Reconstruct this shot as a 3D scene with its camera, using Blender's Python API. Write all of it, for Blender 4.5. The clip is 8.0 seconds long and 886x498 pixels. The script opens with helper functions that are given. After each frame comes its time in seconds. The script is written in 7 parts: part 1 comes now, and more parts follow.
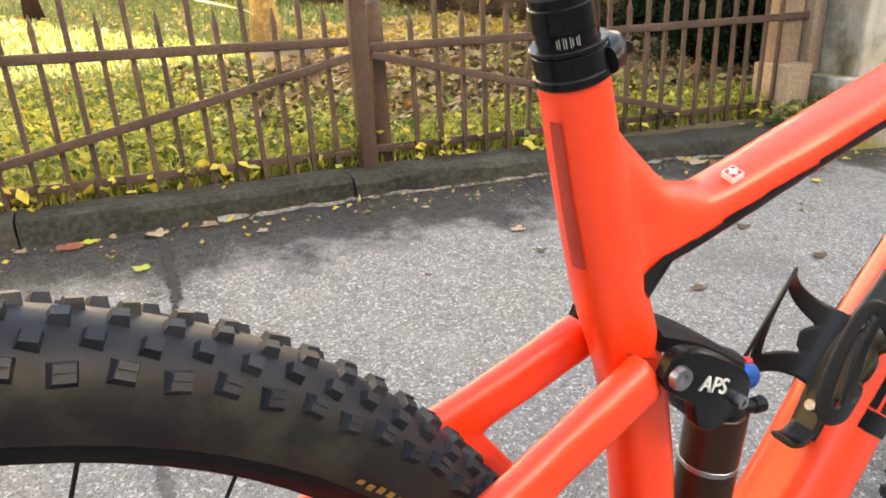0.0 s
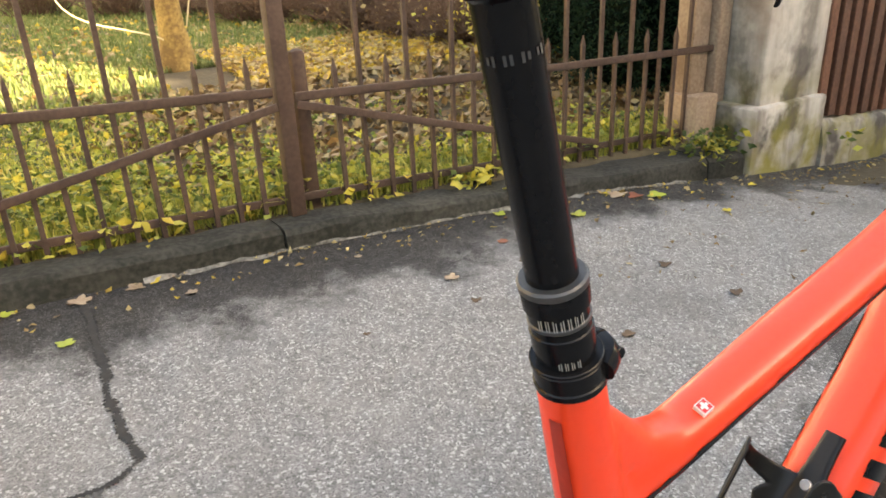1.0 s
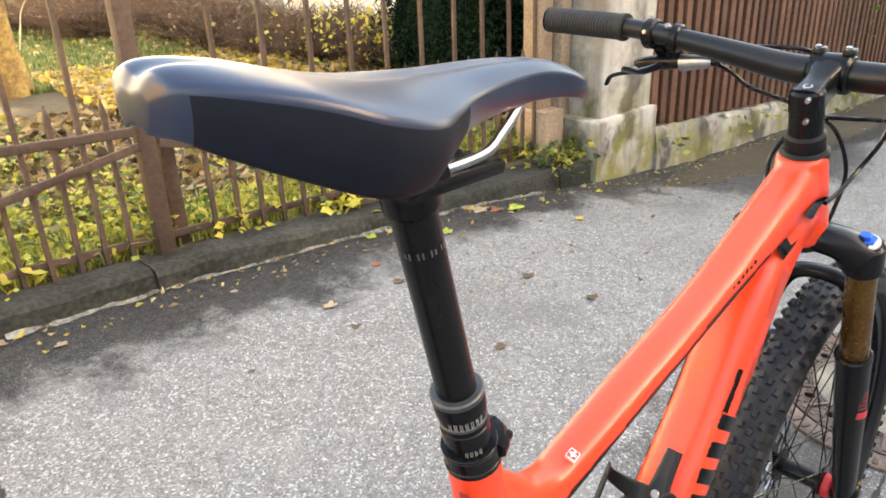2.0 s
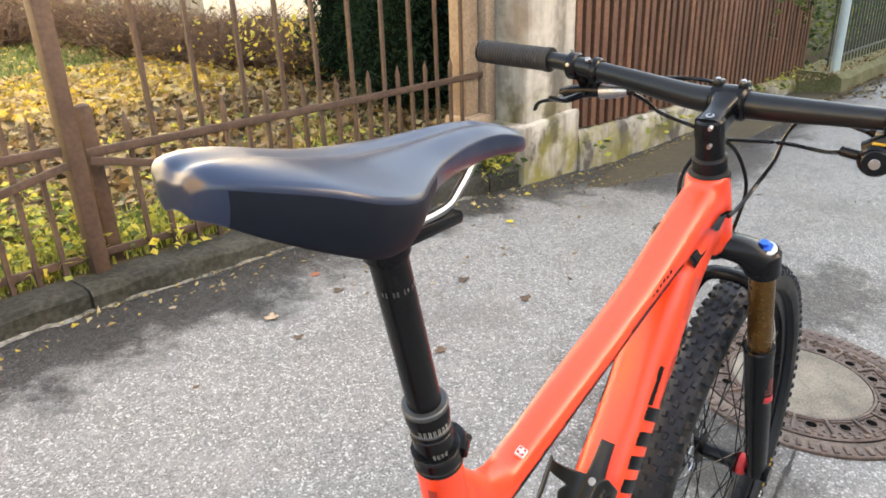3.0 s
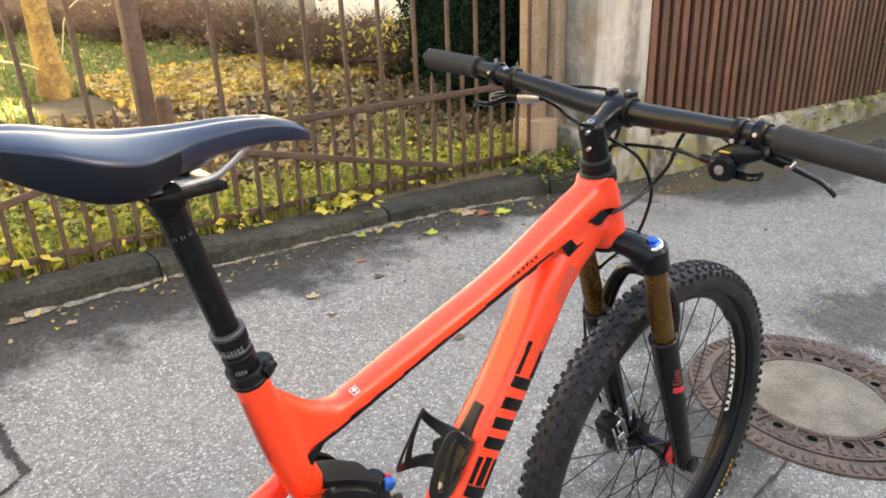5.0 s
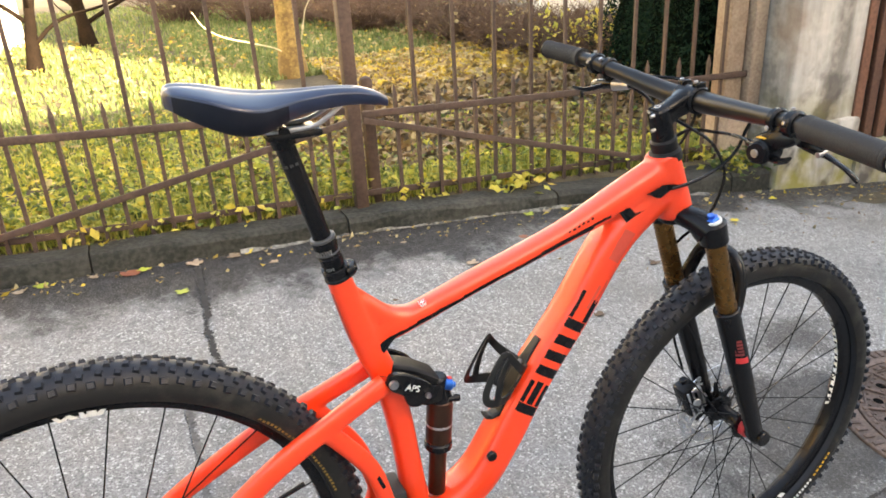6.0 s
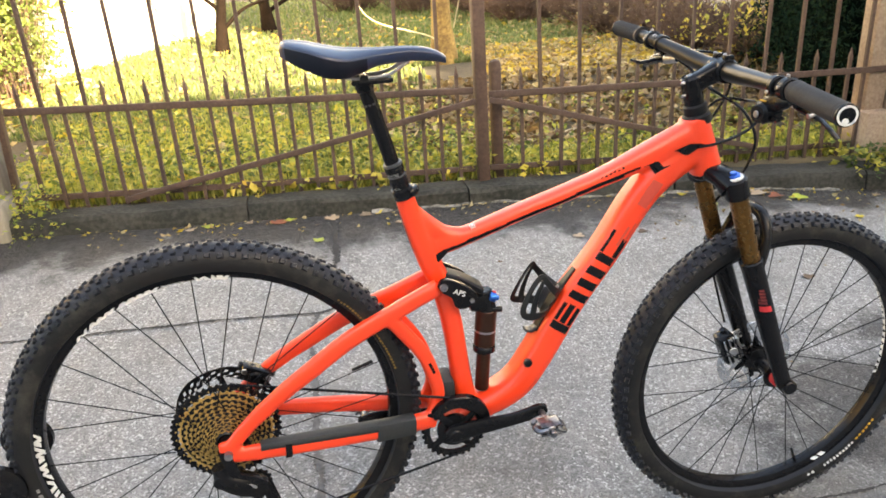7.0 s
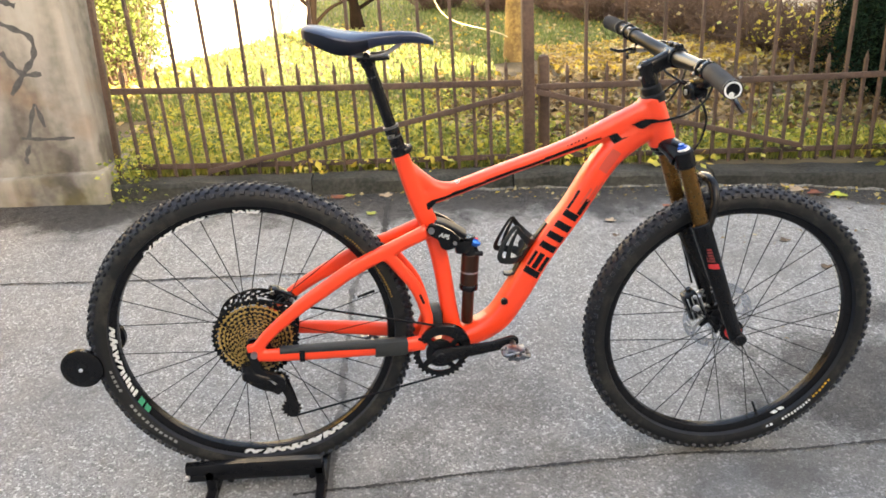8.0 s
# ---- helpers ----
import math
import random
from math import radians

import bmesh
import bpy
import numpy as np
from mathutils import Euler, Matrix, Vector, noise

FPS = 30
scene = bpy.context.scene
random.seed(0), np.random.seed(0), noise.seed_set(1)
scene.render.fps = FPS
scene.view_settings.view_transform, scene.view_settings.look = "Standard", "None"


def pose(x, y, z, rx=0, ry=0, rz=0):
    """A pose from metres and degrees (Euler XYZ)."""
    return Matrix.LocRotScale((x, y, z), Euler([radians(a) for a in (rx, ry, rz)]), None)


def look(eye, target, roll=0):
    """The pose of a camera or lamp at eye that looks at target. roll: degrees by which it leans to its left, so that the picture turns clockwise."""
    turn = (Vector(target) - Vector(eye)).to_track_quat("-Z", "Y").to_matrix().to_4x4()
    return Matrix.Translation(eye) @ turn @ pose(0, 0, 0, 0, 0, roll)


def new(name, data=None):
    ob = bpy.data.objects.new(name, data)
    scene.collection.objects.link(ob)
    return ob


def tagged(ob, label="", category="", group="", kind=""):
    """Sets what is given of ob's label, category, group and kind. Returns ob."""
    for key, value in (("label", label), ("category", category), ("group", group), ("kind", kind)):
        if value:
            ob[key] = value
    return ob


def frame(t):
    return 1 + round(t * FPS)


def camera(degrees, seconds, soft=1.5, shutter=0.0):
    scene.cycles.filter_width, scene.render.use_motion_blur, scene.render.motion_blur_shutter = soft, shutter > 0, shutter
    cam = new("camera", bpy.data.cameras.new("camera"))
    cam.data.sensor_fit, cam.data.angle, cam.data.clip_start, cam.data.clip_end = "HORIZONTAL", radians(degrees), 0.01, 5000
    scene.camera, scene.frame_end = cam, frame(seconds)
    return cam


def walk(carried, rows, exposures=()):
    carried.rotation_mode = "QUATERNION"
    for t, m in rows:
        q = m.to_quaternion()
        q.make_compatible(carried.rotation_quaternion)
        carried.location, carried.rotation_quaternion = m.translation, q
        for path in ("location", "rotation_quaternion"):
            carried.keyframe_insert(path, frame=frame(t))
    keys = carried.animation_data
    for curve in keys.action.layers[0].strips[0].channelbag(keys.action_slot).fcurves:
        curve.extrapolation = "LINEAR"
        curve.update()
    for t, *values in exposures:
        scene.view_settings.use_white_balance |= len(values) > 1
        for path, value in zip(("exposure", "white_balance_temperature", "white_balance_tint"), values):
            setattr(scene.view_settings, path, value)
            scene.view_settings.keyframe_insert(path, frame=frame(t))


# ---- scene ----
cam = camera(62.6, 8.0, 1.7)
PATH = [
    (0, (0.172, -0.317, 0.932), (0.951, 1.357, 0.163), -3.0),
    (0.5, (0.172, -0.283, 1.001), (1.03, 1.351, 0.232), -2.5),
    (1, (0.163, -0.26, 1.08), (1.133, 1.309, 0.306), -2.7),
    (1.5, (0.137, -0.268, 1.132), (1.241, 1.208, 0.355), -2.4),
    (2, (0.107, -0.296, 1.188), (1.365, 1.048, 0.406), -2.3),
    (3.3, (0.045, -0.341, 1.245), (1.464, 0.83, 0.46), -2.0),
    (3.5, (0.046, -0.36, 1.248), (1.488, 0.783, 0.464), -2.0),
    (4, (0.064, -0.422, 1.254), (1.521, 0.698, 0.465), -2.0),
    (4.2, (0.08, -0.453, 1.261), (1.533, 0.671, 0.47), -2.0),
    (5.3, (0.169, -0.703, 1.259), (1.188, 0.835, 0.488), -2.5),
    (5.5, (0.182, -0.764, 1.266), (1.109, 0.829, 0.489), -2.8),
    (6, (0.179, -0.915, 1.282), (0.872, 0.795, 0.51), -3.3),
    (6.5, (0.185, -1.088, 1.284), (0.692, 0.688, 0.518), -3.5),
    (7, (0.249, -1.24, 1.272), (0.547, 0.584, 0.508), -3.8),
    (7.5, (0.345, -1.424, 1.26), (0.462, 0.424, 0.504), -3.8),
    (8, (0.41, -1.575, 1.267), (0.475, 0.279, 0.519), -3.7),
]
EXPOSURES = [(t, 2.95 + stops, kelvin, 12) for t, stops, kelvin in (
    (0.0, 0.12, 9100), (0.5, -0.2, 9200), (1.0, -0.13, 9200), (1.5, 0.0, 9100), (2.0, 0.33, 8900), (3.5, 0.26, 8900), (4.0, 0.04, 8900),
    (5.5, 0.12, 8700), (6.0, 0.15, 8600), (6.5, 0.13, 8600), (7.0, 0.1, 8600), (7.5, 0.06, 8600), (8.0, 0.05, 8600))]
walk(cam, [(t, look(eye, target, roll)) for t, eye, target, roll in PATH], EXPOSURES)

# ---- light: low autumn sun over the roofs behind the street, clear sky ----
world = bpy.data.worlds.new("sky")
scene.world = world
world.use_nodes = True
wn = world.node_tree.nodes
sky = wn.new("ShaderNodeTexSky")
sky.sky_type, sky.sun_disc = "NISHITA", False
SUN = Vector((0.5, -1.0, 0.46)).normalized()
sky.sun_elevation = math.asin(SUN.z)
sky.sun_rotation = math.atan2(SUN.x, SUN.y)
sky.air_density, sky.dust_density = 1.0, 3.0
wn["Background"].inputs["Strength"].default_value = 0.15
world.node_tree.links.new(sky.outputs[0], wn["Background"].inputs["Color"])
lamp = bpy.data.lights.new("sun", "SUN")
lamp.energy, lamp.angle, lamp.color = 5.0, radians(0.5), (1.0, 0.9, 0.74)
sun = new("sun", lamp)
sun.matrix_world = look(SUN * 40, (0, 0, 0))

# ---- materials ----
def mat(name, a, b=None, rough=0.6, metal=0.0, scale=8.0, fine=90.0, bump=0.15, depth=0.004, coat=0.0, spread=0.12, rough2=None, spec=0.5):
    """A surface between the colours a and b: large stains, fine grain, a little relief, some difference from piece to piece."""
    b = b or tuple(0.75 * v for v in a)
    m = bpy.data.materials.new(name)
    m.use_nodes = True
    t = m.node_tree
    n, link = t.nodes, t.links.new
    p = n["Principled BSDF"]
    at, info, add = n.new("ShaderNodeTexCoord"), n.new("ShaderNodeObjectInfo"), n.new("ShaderNodeVectorMath")
    mul = n.new("ShaderNodeMath")
    mul.operation, mul.inputs[1].default_value = "MULTIPLY", 37.0
    link(info.outputs["Random"], mul.inputs[0])
    link(at.outputs["Object"], add.inputs[0])
    link(mul.outputs[0], add.inputs[1])
    big, small = n.new("ShaderNodeTexNoise"), n.new("ShaderNodeTexNoise")
    big.inputs["Scale"].default_value, big.inputs["Detail"].default_value = scale, 5
    small.inputs["Scale"].default_value, small.inputs["Detail"].default_value = fine, 3
    for x in (big, small):
        link(add.outputs[0], x.inputs["Vector"])
    mix, mix2 = n.new("ShaderNodeMix"), n.new("ShaderNodeMath")
    mix.data_type = "RGBA"
    mix.inputs[6].default_value, mix.inputs[7].default_value = (*a, 1), (*b, 1)
    mix2.operation = "MULTIPLY_ADD"
    mix2.inputs[1].default_value, mix2.inputs[2].default_value = 0.5, 0.0
    link(small.outputs["Fac"], mix2.inputs[0])
    ramp = n.new("ShaderNodeMapRange")
    ramp.inputs[1].default_value, ramp.inputs[2].default_value = 0.35, 0.65
    half = n.new("ShaderNodeMath")
    half.operation, half.inputs[1].default_value = "MULTIPLY_ADD", 0.6
    link(big.outputs["Fac"], half.inputs[0])
    link(mix2.outputs[0], half.inputs[2])
    link(half.outputs[0], ramp.inputs[0])
    link(ramp.outputs[0], mix.inputs[0])
    hsv, span = n.new("ShaderNodeHueSaturation"), n.new("ShaderNodeMapRange")
    span.inputs[3].default_value, span.inputs[4].default_value = 1 - spread, 1 + spread
    link(info.outputs["Random"], span.inputs[0])
    link(span.outputs[0], hsv.inputs["Value"])
    link(mix.outputs[2], hsv.inputs["Color"])
    link(hsv.outputs[0], p.inputs["Base Color"])
    p.inputs["Metallic"].default_value = metal
    p.inputs["Specular IOR Level"].default_value = spec
    if rough2 is None:
        rough2 = min(1.0, rough + 0.12)
    rr = n.new("ShaderNodeMapRange")
    rr.inputs[3].default_value, rr.inputs[4].default_value = rough, rough2
    link(small.outputs["Fac"], rr.inputs[0])
    link(rr.outputs[0], p.inputs["Roughness"])
    p.inputs["Coat Weight"].default_value = coat
    p.inputs["Coat Roughness"].default_value = 0.15
    if bump:
        bm_ = n.new("ShaderNodeBump")
        bm_.inputs["Strength"].default_value, bm_.inputs["Distance"].default_value = bump, depth
        link(half.outputs[0], bm_.inputs["Height"])
        link(bm_.outputs[0], p.inputs["Normal"])
    return m


def leafy(name, colours, rough=0.55, through_=0.35, spec=0.4):
    """Leaves: each one takes a colour of its own from the list, and lets some light through."""
    m = bpy.data.materials.new(name)
    m.use_nodes = True
    t = m.node_tree
    n, link = t.nodes, t.links.new
    p = n["Principled BSDF"]
    geo, ramp = n.new("ShaderNodeNewGeometry"), n.new("ShaderNodeValToRGB")
    link(geo.outputs["Random Per Island"], ramp.inputs[0])
    e = ramp.color_ramp.elements
    while len(e) < len(colours):
        e.new(0.5)
    for i, c in enumerate(colours):
        e[i].position, e[i].color = i / max(1, len(colours) - 1), (*c, 1)
    tr, mixs = n.new("ShaderNodeBsdfTranslucent"), n.new("ShaderNodeMixShader")
    link(ramp.outputs[0], p.inputs["Base Color"])
    link(ramp.outputs[0], tr.inputs["Color"])
    p.inputs["Roughness"].default_value = rough
    p.inputs["Specular IOR Level"].default_value = spec
    mixs.inputs[0].default_value = through_
    link(p.outputs[0], mixs.inputs[1])
    link(tr.outputs[0], mixs.inputs[2])
    link(mixs.outputs[0], n["Material Output"].inputs["Surface"])
    return m


ORANGE = mat("orange_paint", (0.93, 0.058, 0.016), (0.9, 0.052, 0.014), 0.34, 0, 3, 200, 0.02, 0.001, 0.35, 0.0)
BLACK = mat("black_paint", (0.0045, 0.0045, 0.0052), (0.0075, 0.0075, 0.0084), 0.18, 0, 9, 160, 0.05, 0.001, 0.0, 0.1, None, 0.2)
MATT = mat("black_matt", (0.005, 0.005, 0.006), (0.009, 0.009, 0.01), 0.45, 0, 14, 220, 0.1, 0.001, 0, 0.1, None, 0.2)
CARBON = mat("bar_carbon", (0.006, 0.006, 0.006), (0.01, 0.01, 0.0098), 0.26, 0.0, 10, 300, 0.03, 0.001, 0.0, 0.0, None, 0.34)
RUBBER = mat("tyre_rubber", (0.013, 0.015, 0.021), (0.018, 0.0195, 0.0245), 0.42, 0, 16, 120, 0.25, 0.002, 0, 0.1, None, 0.22)
KNOBM = mat("tread_rubber", (0.013, 0.015, 0.021), (0.0185, 0.02, 0.025), 0.4, 0, 40, 300, 0.3, 0.001, 0, 0.25, None, 0.28)


def dusty(m):
    """Dried dust smeared along the tyre's walls, beside the tread."""
    t = m.node_tree
    n, link = t.nodes, t.links.new
    p = n["Principled BSDF"]
    at, sep, ab = n.new("ShaderNodeTexCoord"), n.new("ShaderNodeSeparateXYZ"), n.new("ShaderNodeMath")
    link(at.outputs["Object"], sep.inputs[0])
    ab.operation = "ABSOLUTE"
    link(sep.outputs[1], ab.inputs[0])
    wall, grain, fine_ = n.new("ShaderNodeMapRange"), n.new("ShaderNodeTexNoise"), n.new("ShaderNodeMapRange")
    wall.inputs[1].default_value, wall.inputs[2].default_value = 0.021, 0.027
    link(ab.outputs[0], wall.inputs[0])
    grain.inputs["Scale"].default_value, grain.inputs["Detail"].default_value, grain.inputs["Roughness"].default_value = 14, 7, 0.7
    link(at.outputs["Object"], grain.inputs["Vector"])
    fine_.inputs[1].default_value, fine_.inputs[2].default_value, fine_.inputs[4].default_value = 0.5, 0.75, 0.6
    link(grain.outputs["Fac"], fine_.inputs[0])
    mu, mx = n.new("ShaderNodeMath"), n.new("ShaderNodeMix")
    mu.operation, mx.data_type = "MULTIPLY", "RGBA"
    link(wall.outputs[0], mu.inputs[0])
    link(fine_.outputs[0], mu.inputs[1])
    link(mu.outputs[0], mx.inputs[0])
    darker = n.new("ShaderNodeMix")
    darker.data_type = "RGBA"
    link(wall.outputs[0], darker.inputs[0])
    link(p.inputs["Base Color"].links[0].from_socket, darker.inputs[6])
    darker.inputs[7].default_value = (0.0125, 0.0125, 0.013, 1)
    link(darker.outputs[2], mx.inputs[6])
    mx.inputs[7].default_value = (0.085, 0.081, 0.066, 1)
    link(mx.outputs[2], p.inputs["Base Color"])


dusty(RUBBER)
GRIPM = mat("grip_rubber", (0.0075, 0.0075, 0.0085), (0.012, 0.012, 0.013), 0.7, 0, 30, 400, 0.5, 0.002, 0, 0.0)
SADDLEM = mat("saddle_cover", (0.0085, 0.0165, 0.043), (0.0105, 0.02, 0.05), 0.28, 0, 5, 40, 0, 0.0004, 0.0, 0.0, 0.38, 0.5)
SADSIDE = mat("saddle_side", (0.0072, 0.0095, 0.017), (0.0058, 0.0078, 0.014), 0.5, 0, 9, 60, 0.03, 0.0006, 0.0, 0.0, 0.65, 0.16)
BRONZE = mat("bronze_stanchion", (0.2, 0.1, 0.03), (0.17, 0.085, 0.026), 0.22, 0.85, 6, 120, 0.02, 0.001, 0, 0)
SHAFT = mat("brown_shock_body", (0.06, 0.026, 0.014), (0.045, 0.02, 0.012), 0.28, 0.6, 9, 120, 0.02, 0.001, 0, 0)
GOLD = mat("gold_cogs", (0.62, 0.41, 0.14), (0.5, 0.32, 0.1), 0.42, 0.8, 20, 200, 0.1, 0.001, 0, 0.15)
PEDALM = mat("scuffed_pedal_steel", (0.3, 0.3, 0.31), (0.12, 0.12, 0.125), 0.25, 1.0, 60, 200, 0.3, 0.002, 0, 0.1)
SILVER = mat("bright_metal", (0.8, 0.8, 0.81), (0.65, 0.65, 0.67), 0.3, 1.0, 20, 200, 0.05, 0.001, 0, 0.1)
STEEL = mat("brushed_steel", (0.42, 0.42, 0.43), (0.3, 0.3, 0.31), 0.32, 1.0, 20, 200, 0.05, 0.001, 0, 0.1)
BLUE = mat("blue_anodised", (0.02, 0.16, 0.55), (0.02, 0.13, 0.5), 0.25, 0.8, 20, 200, 0.02, 0.001, 0, 0)
RED = mat("red_print", (0.62, 0.03, 0.035), (0.5, 0.025, 0.03), 0.4, 0, 20, 200, 0.02, 0.001, 0, 0)
WHITE = mat("white_print", (0.78, 0.78, 0.76), (0.62, 0.62, 0.6), 0.45, 0, 30, 200, 0.02, 0.001, 0, 0)
DIRTYWHITE = mat("worn_print", (0.3, 0.3, 0.29), (0.18, 0.18, 0.17), 0.5, 0, 30, 200, 0.02, 0.001, 0, 0)
YELLOW = mat("yellow_print", (0.75, 0.4, 0.03), (0.55, 0.3, 0.03), 0.5, 0, 30, 200, 0.02, 0.001, 0, 0)
OCHREPRINT = mat("dull_gold_print", (0.42, 0.24, 0.04), (0.2, 0.12, 0.03), 0.6, 0, 40, 200, 0.02, 0.001, 0, 0)
GREEN = mat("green_print", (0.02, 0.3, 0.16), (0.02, 0.25, 0.13), 0.5, 0, 30, 200, 0.02, 0.001, 0, 0)
TONE = mat("dark_orange_print", (0.66, 0.075, 0.045), (0.6, 0.065, 0.04), 0.4, 0, 30, 200, 0.02, 0.001, 0, 0)
GREYTAPE = mat("grey_guard", (0.02, 0.023, 0.025), (0.014, 0.017, 0.018), 0.6, 0, 12, 200, 0.1, 0.001, 0, 0)
DEEP = mat("deep_red_print", (0.42, 0.035, 0.02), (0.36, 0.03, 0.018), 0.4, 0, 30, 200, 0.02, 0.001, 0, 0)
FADED = mat("faded_red_print", (0.2, 0.018, 0.018), (0.12, 0.012, 0.012), 0.4, 0, 30, 200, 0.02, 0.001, 0, 0)
DISC = mat("disc_steel", (0.95, 0.95, 0.95), (0.6, 0.6, 0.61), 0.22, 1.0, 55, 160, 0.3, 0.002, 0, 0.1)
RUST = mat("rusty_brown_paint", (0.088, 0.054, 0.04), (0.05, 0.029, 0.021), 0.6, 0.1, 9, 70, 0.35, 0.003, 0, 0.12)
POSTM = mat("weathered_post", (0.36, 0.28, 0.2), (0.22, 0.155, 0.11), 0.75, 0, 5, 60, 0.4, 0.004, 0, 0.1)
SLATM = mat("brown_slat_paint", (0.16, 0.07, 0.038), (0.085, 0.034, 0.019), 0.6, 0, 3, 50, 0.3, 0.003, 0, 0.3)
KERBM = mat("kerb_stone", (0.05, 0.049, 0.04), (0.008, 0.009, 0.006), 0.8, 0, 5, 55, 0.7, 0.008, 0, 0.15)
IRON = mat("cast_iron", (0.165, 0.115, 0.095), (0.07, 0.049, 0.04), 0.5, 0.4, 10, 90, 0.5, 0.004, 0, 0.05)
CEMENT = mat("cover_concrete", (0.27, 0.245, 0.2), (0.12, 0.108, 0.088), 0.85, 0, 9, 150, 0.5, 0.004, 0, 0)
TARD = mat("tar_joint", (0.012, 0.012, 0.012), (0.035, 0.034, 0.032), 0.85, 0, 14, 90, 0.5, 0.004, 0, 0)
TARM = mat("dirty_joint", (0.03, 0.03, 0.03), (0.12, 0.118, 0.112), 0.85, 0, 14, 90, 0.5, 0.004, 0, 0)
BARK = mat("bark", (0.4, 0.28, 0.09), (0.16, 0.1, 0.035), 0.85, 0, 8, 45, 0.8, 0.02, 0, 0.1)
TWIG = mat("twig_bark", (0.02, 0.013, 0.009), (0.01, 0.007, 0.005), 0.9, 0, 8, 60, 0.3, 0.01, 0, 0.2, None, 0.05)
PLASTER = mat("white_house_plaster", (0.78, 0.75, 0.68), (0.7, 0.67, 0.6), 0.9, 0, 2, 40, 0.3, 0.004, 0, 0)
WALLM = mat("plain_house_wall", (0.5, 0.47, 0.42), (0.44, 0.41, 0.37), 0.9, 0, 1, 20, 0.3, 0.004, 0, 0)
ZINC = mat("pale_painted_pole", (0.5, 0.58, 0.58), (0.42, 0.5, 0.5), 0.5, 0.2, 6, 60, 0.1, 0.002, 0, 0)
DARKGREEN = mat("dark_green_paint", (0.03, 0.05, 0.04), (0.02, 0.035, 0.03), 0.5, 0.2, 6, 60, 0.1, 0.002, 0, 0)
MOSSY = mat("mossy_stone", (0.2, 0.18, 0.1), (0.1, 0.1, 0.035), 0.9, 0, 5, 40, 0.7, 0.01, 0, 0.1)

GRASSM = leafy("grass_blades", [(0.12, 0.16, 0.03), (0.26, 0.3, 0.06), (0.46, 0.46, 0.1), (0.58, 0.53, 0.16)])
LAWNM = leafy("lawn_blades", [(0.09, 0.14, 0.035), (0.13, 0.18, 0.055), (0.19, 0.23, 0.08), (0.27, 0.27, 0.1)])
HERBM = leafy("herb_leaves", [(0.05, 0.085, 0.02), (0.13, 0.18, 0.035), (0.26, 0.3, 0.055), (0.42, 0.43, 0.08), (0.55, 0.46, 0.07)])
IVYM = leafy("ivy_leaves", [(0.03, 0.055, 0.014), (0.06, 0.1, 0.022), (0.11, 0.15, 0.03), (0.42, 0.36, 0.05), (0.04, 0.07, 0.018)])
DEADL = leafy("brown_leaves", [(0.2, 0.12, 0.045), (0.1, 0.06, 0.027), (0.27, 0.19, 0.075), (0.06, 0.038, 0.02), (0.38, 0.31, 0.15), (0.15, 0.085, 0.035)], 0.5, 0.15)
FALLEN = leafy("fallen_leaves", [(0.48, 0.35, 0.055), (0.6, 0.44, 0.065), (0.26, 0.16, 0.06), (0.34, 0.25, 0.1), (0.45, 0.38, 0.2), (0.16, 0.09, 0.04)], 0.5, 0.2)
YELLOWLEAF = leafy("yellow_leaves", [(0.55, 0.45, 0.06), (0.5, 0.47, 0.09), (0.6, 0.4, 0.06), (0.36, 0.38, 0.06), (0.62, 0.52, 0.12)], 0.5, 0.35)
CONIFER = leafy("conifer_needles", [(0.006, 0.016, 0.009), (0.01, 0.026, 0.014), (0.016, 0.037, 0.019)], 0.9, 0.05, 0.08)
BUSHM = leafy("bush_leaves", [(0.12, 0.18, 0.04), (0.18, 0.24, 0.06), (0.26, 0.3, 0.09), (0.09, 0.14, 0.03)], 0.5, 0.4)


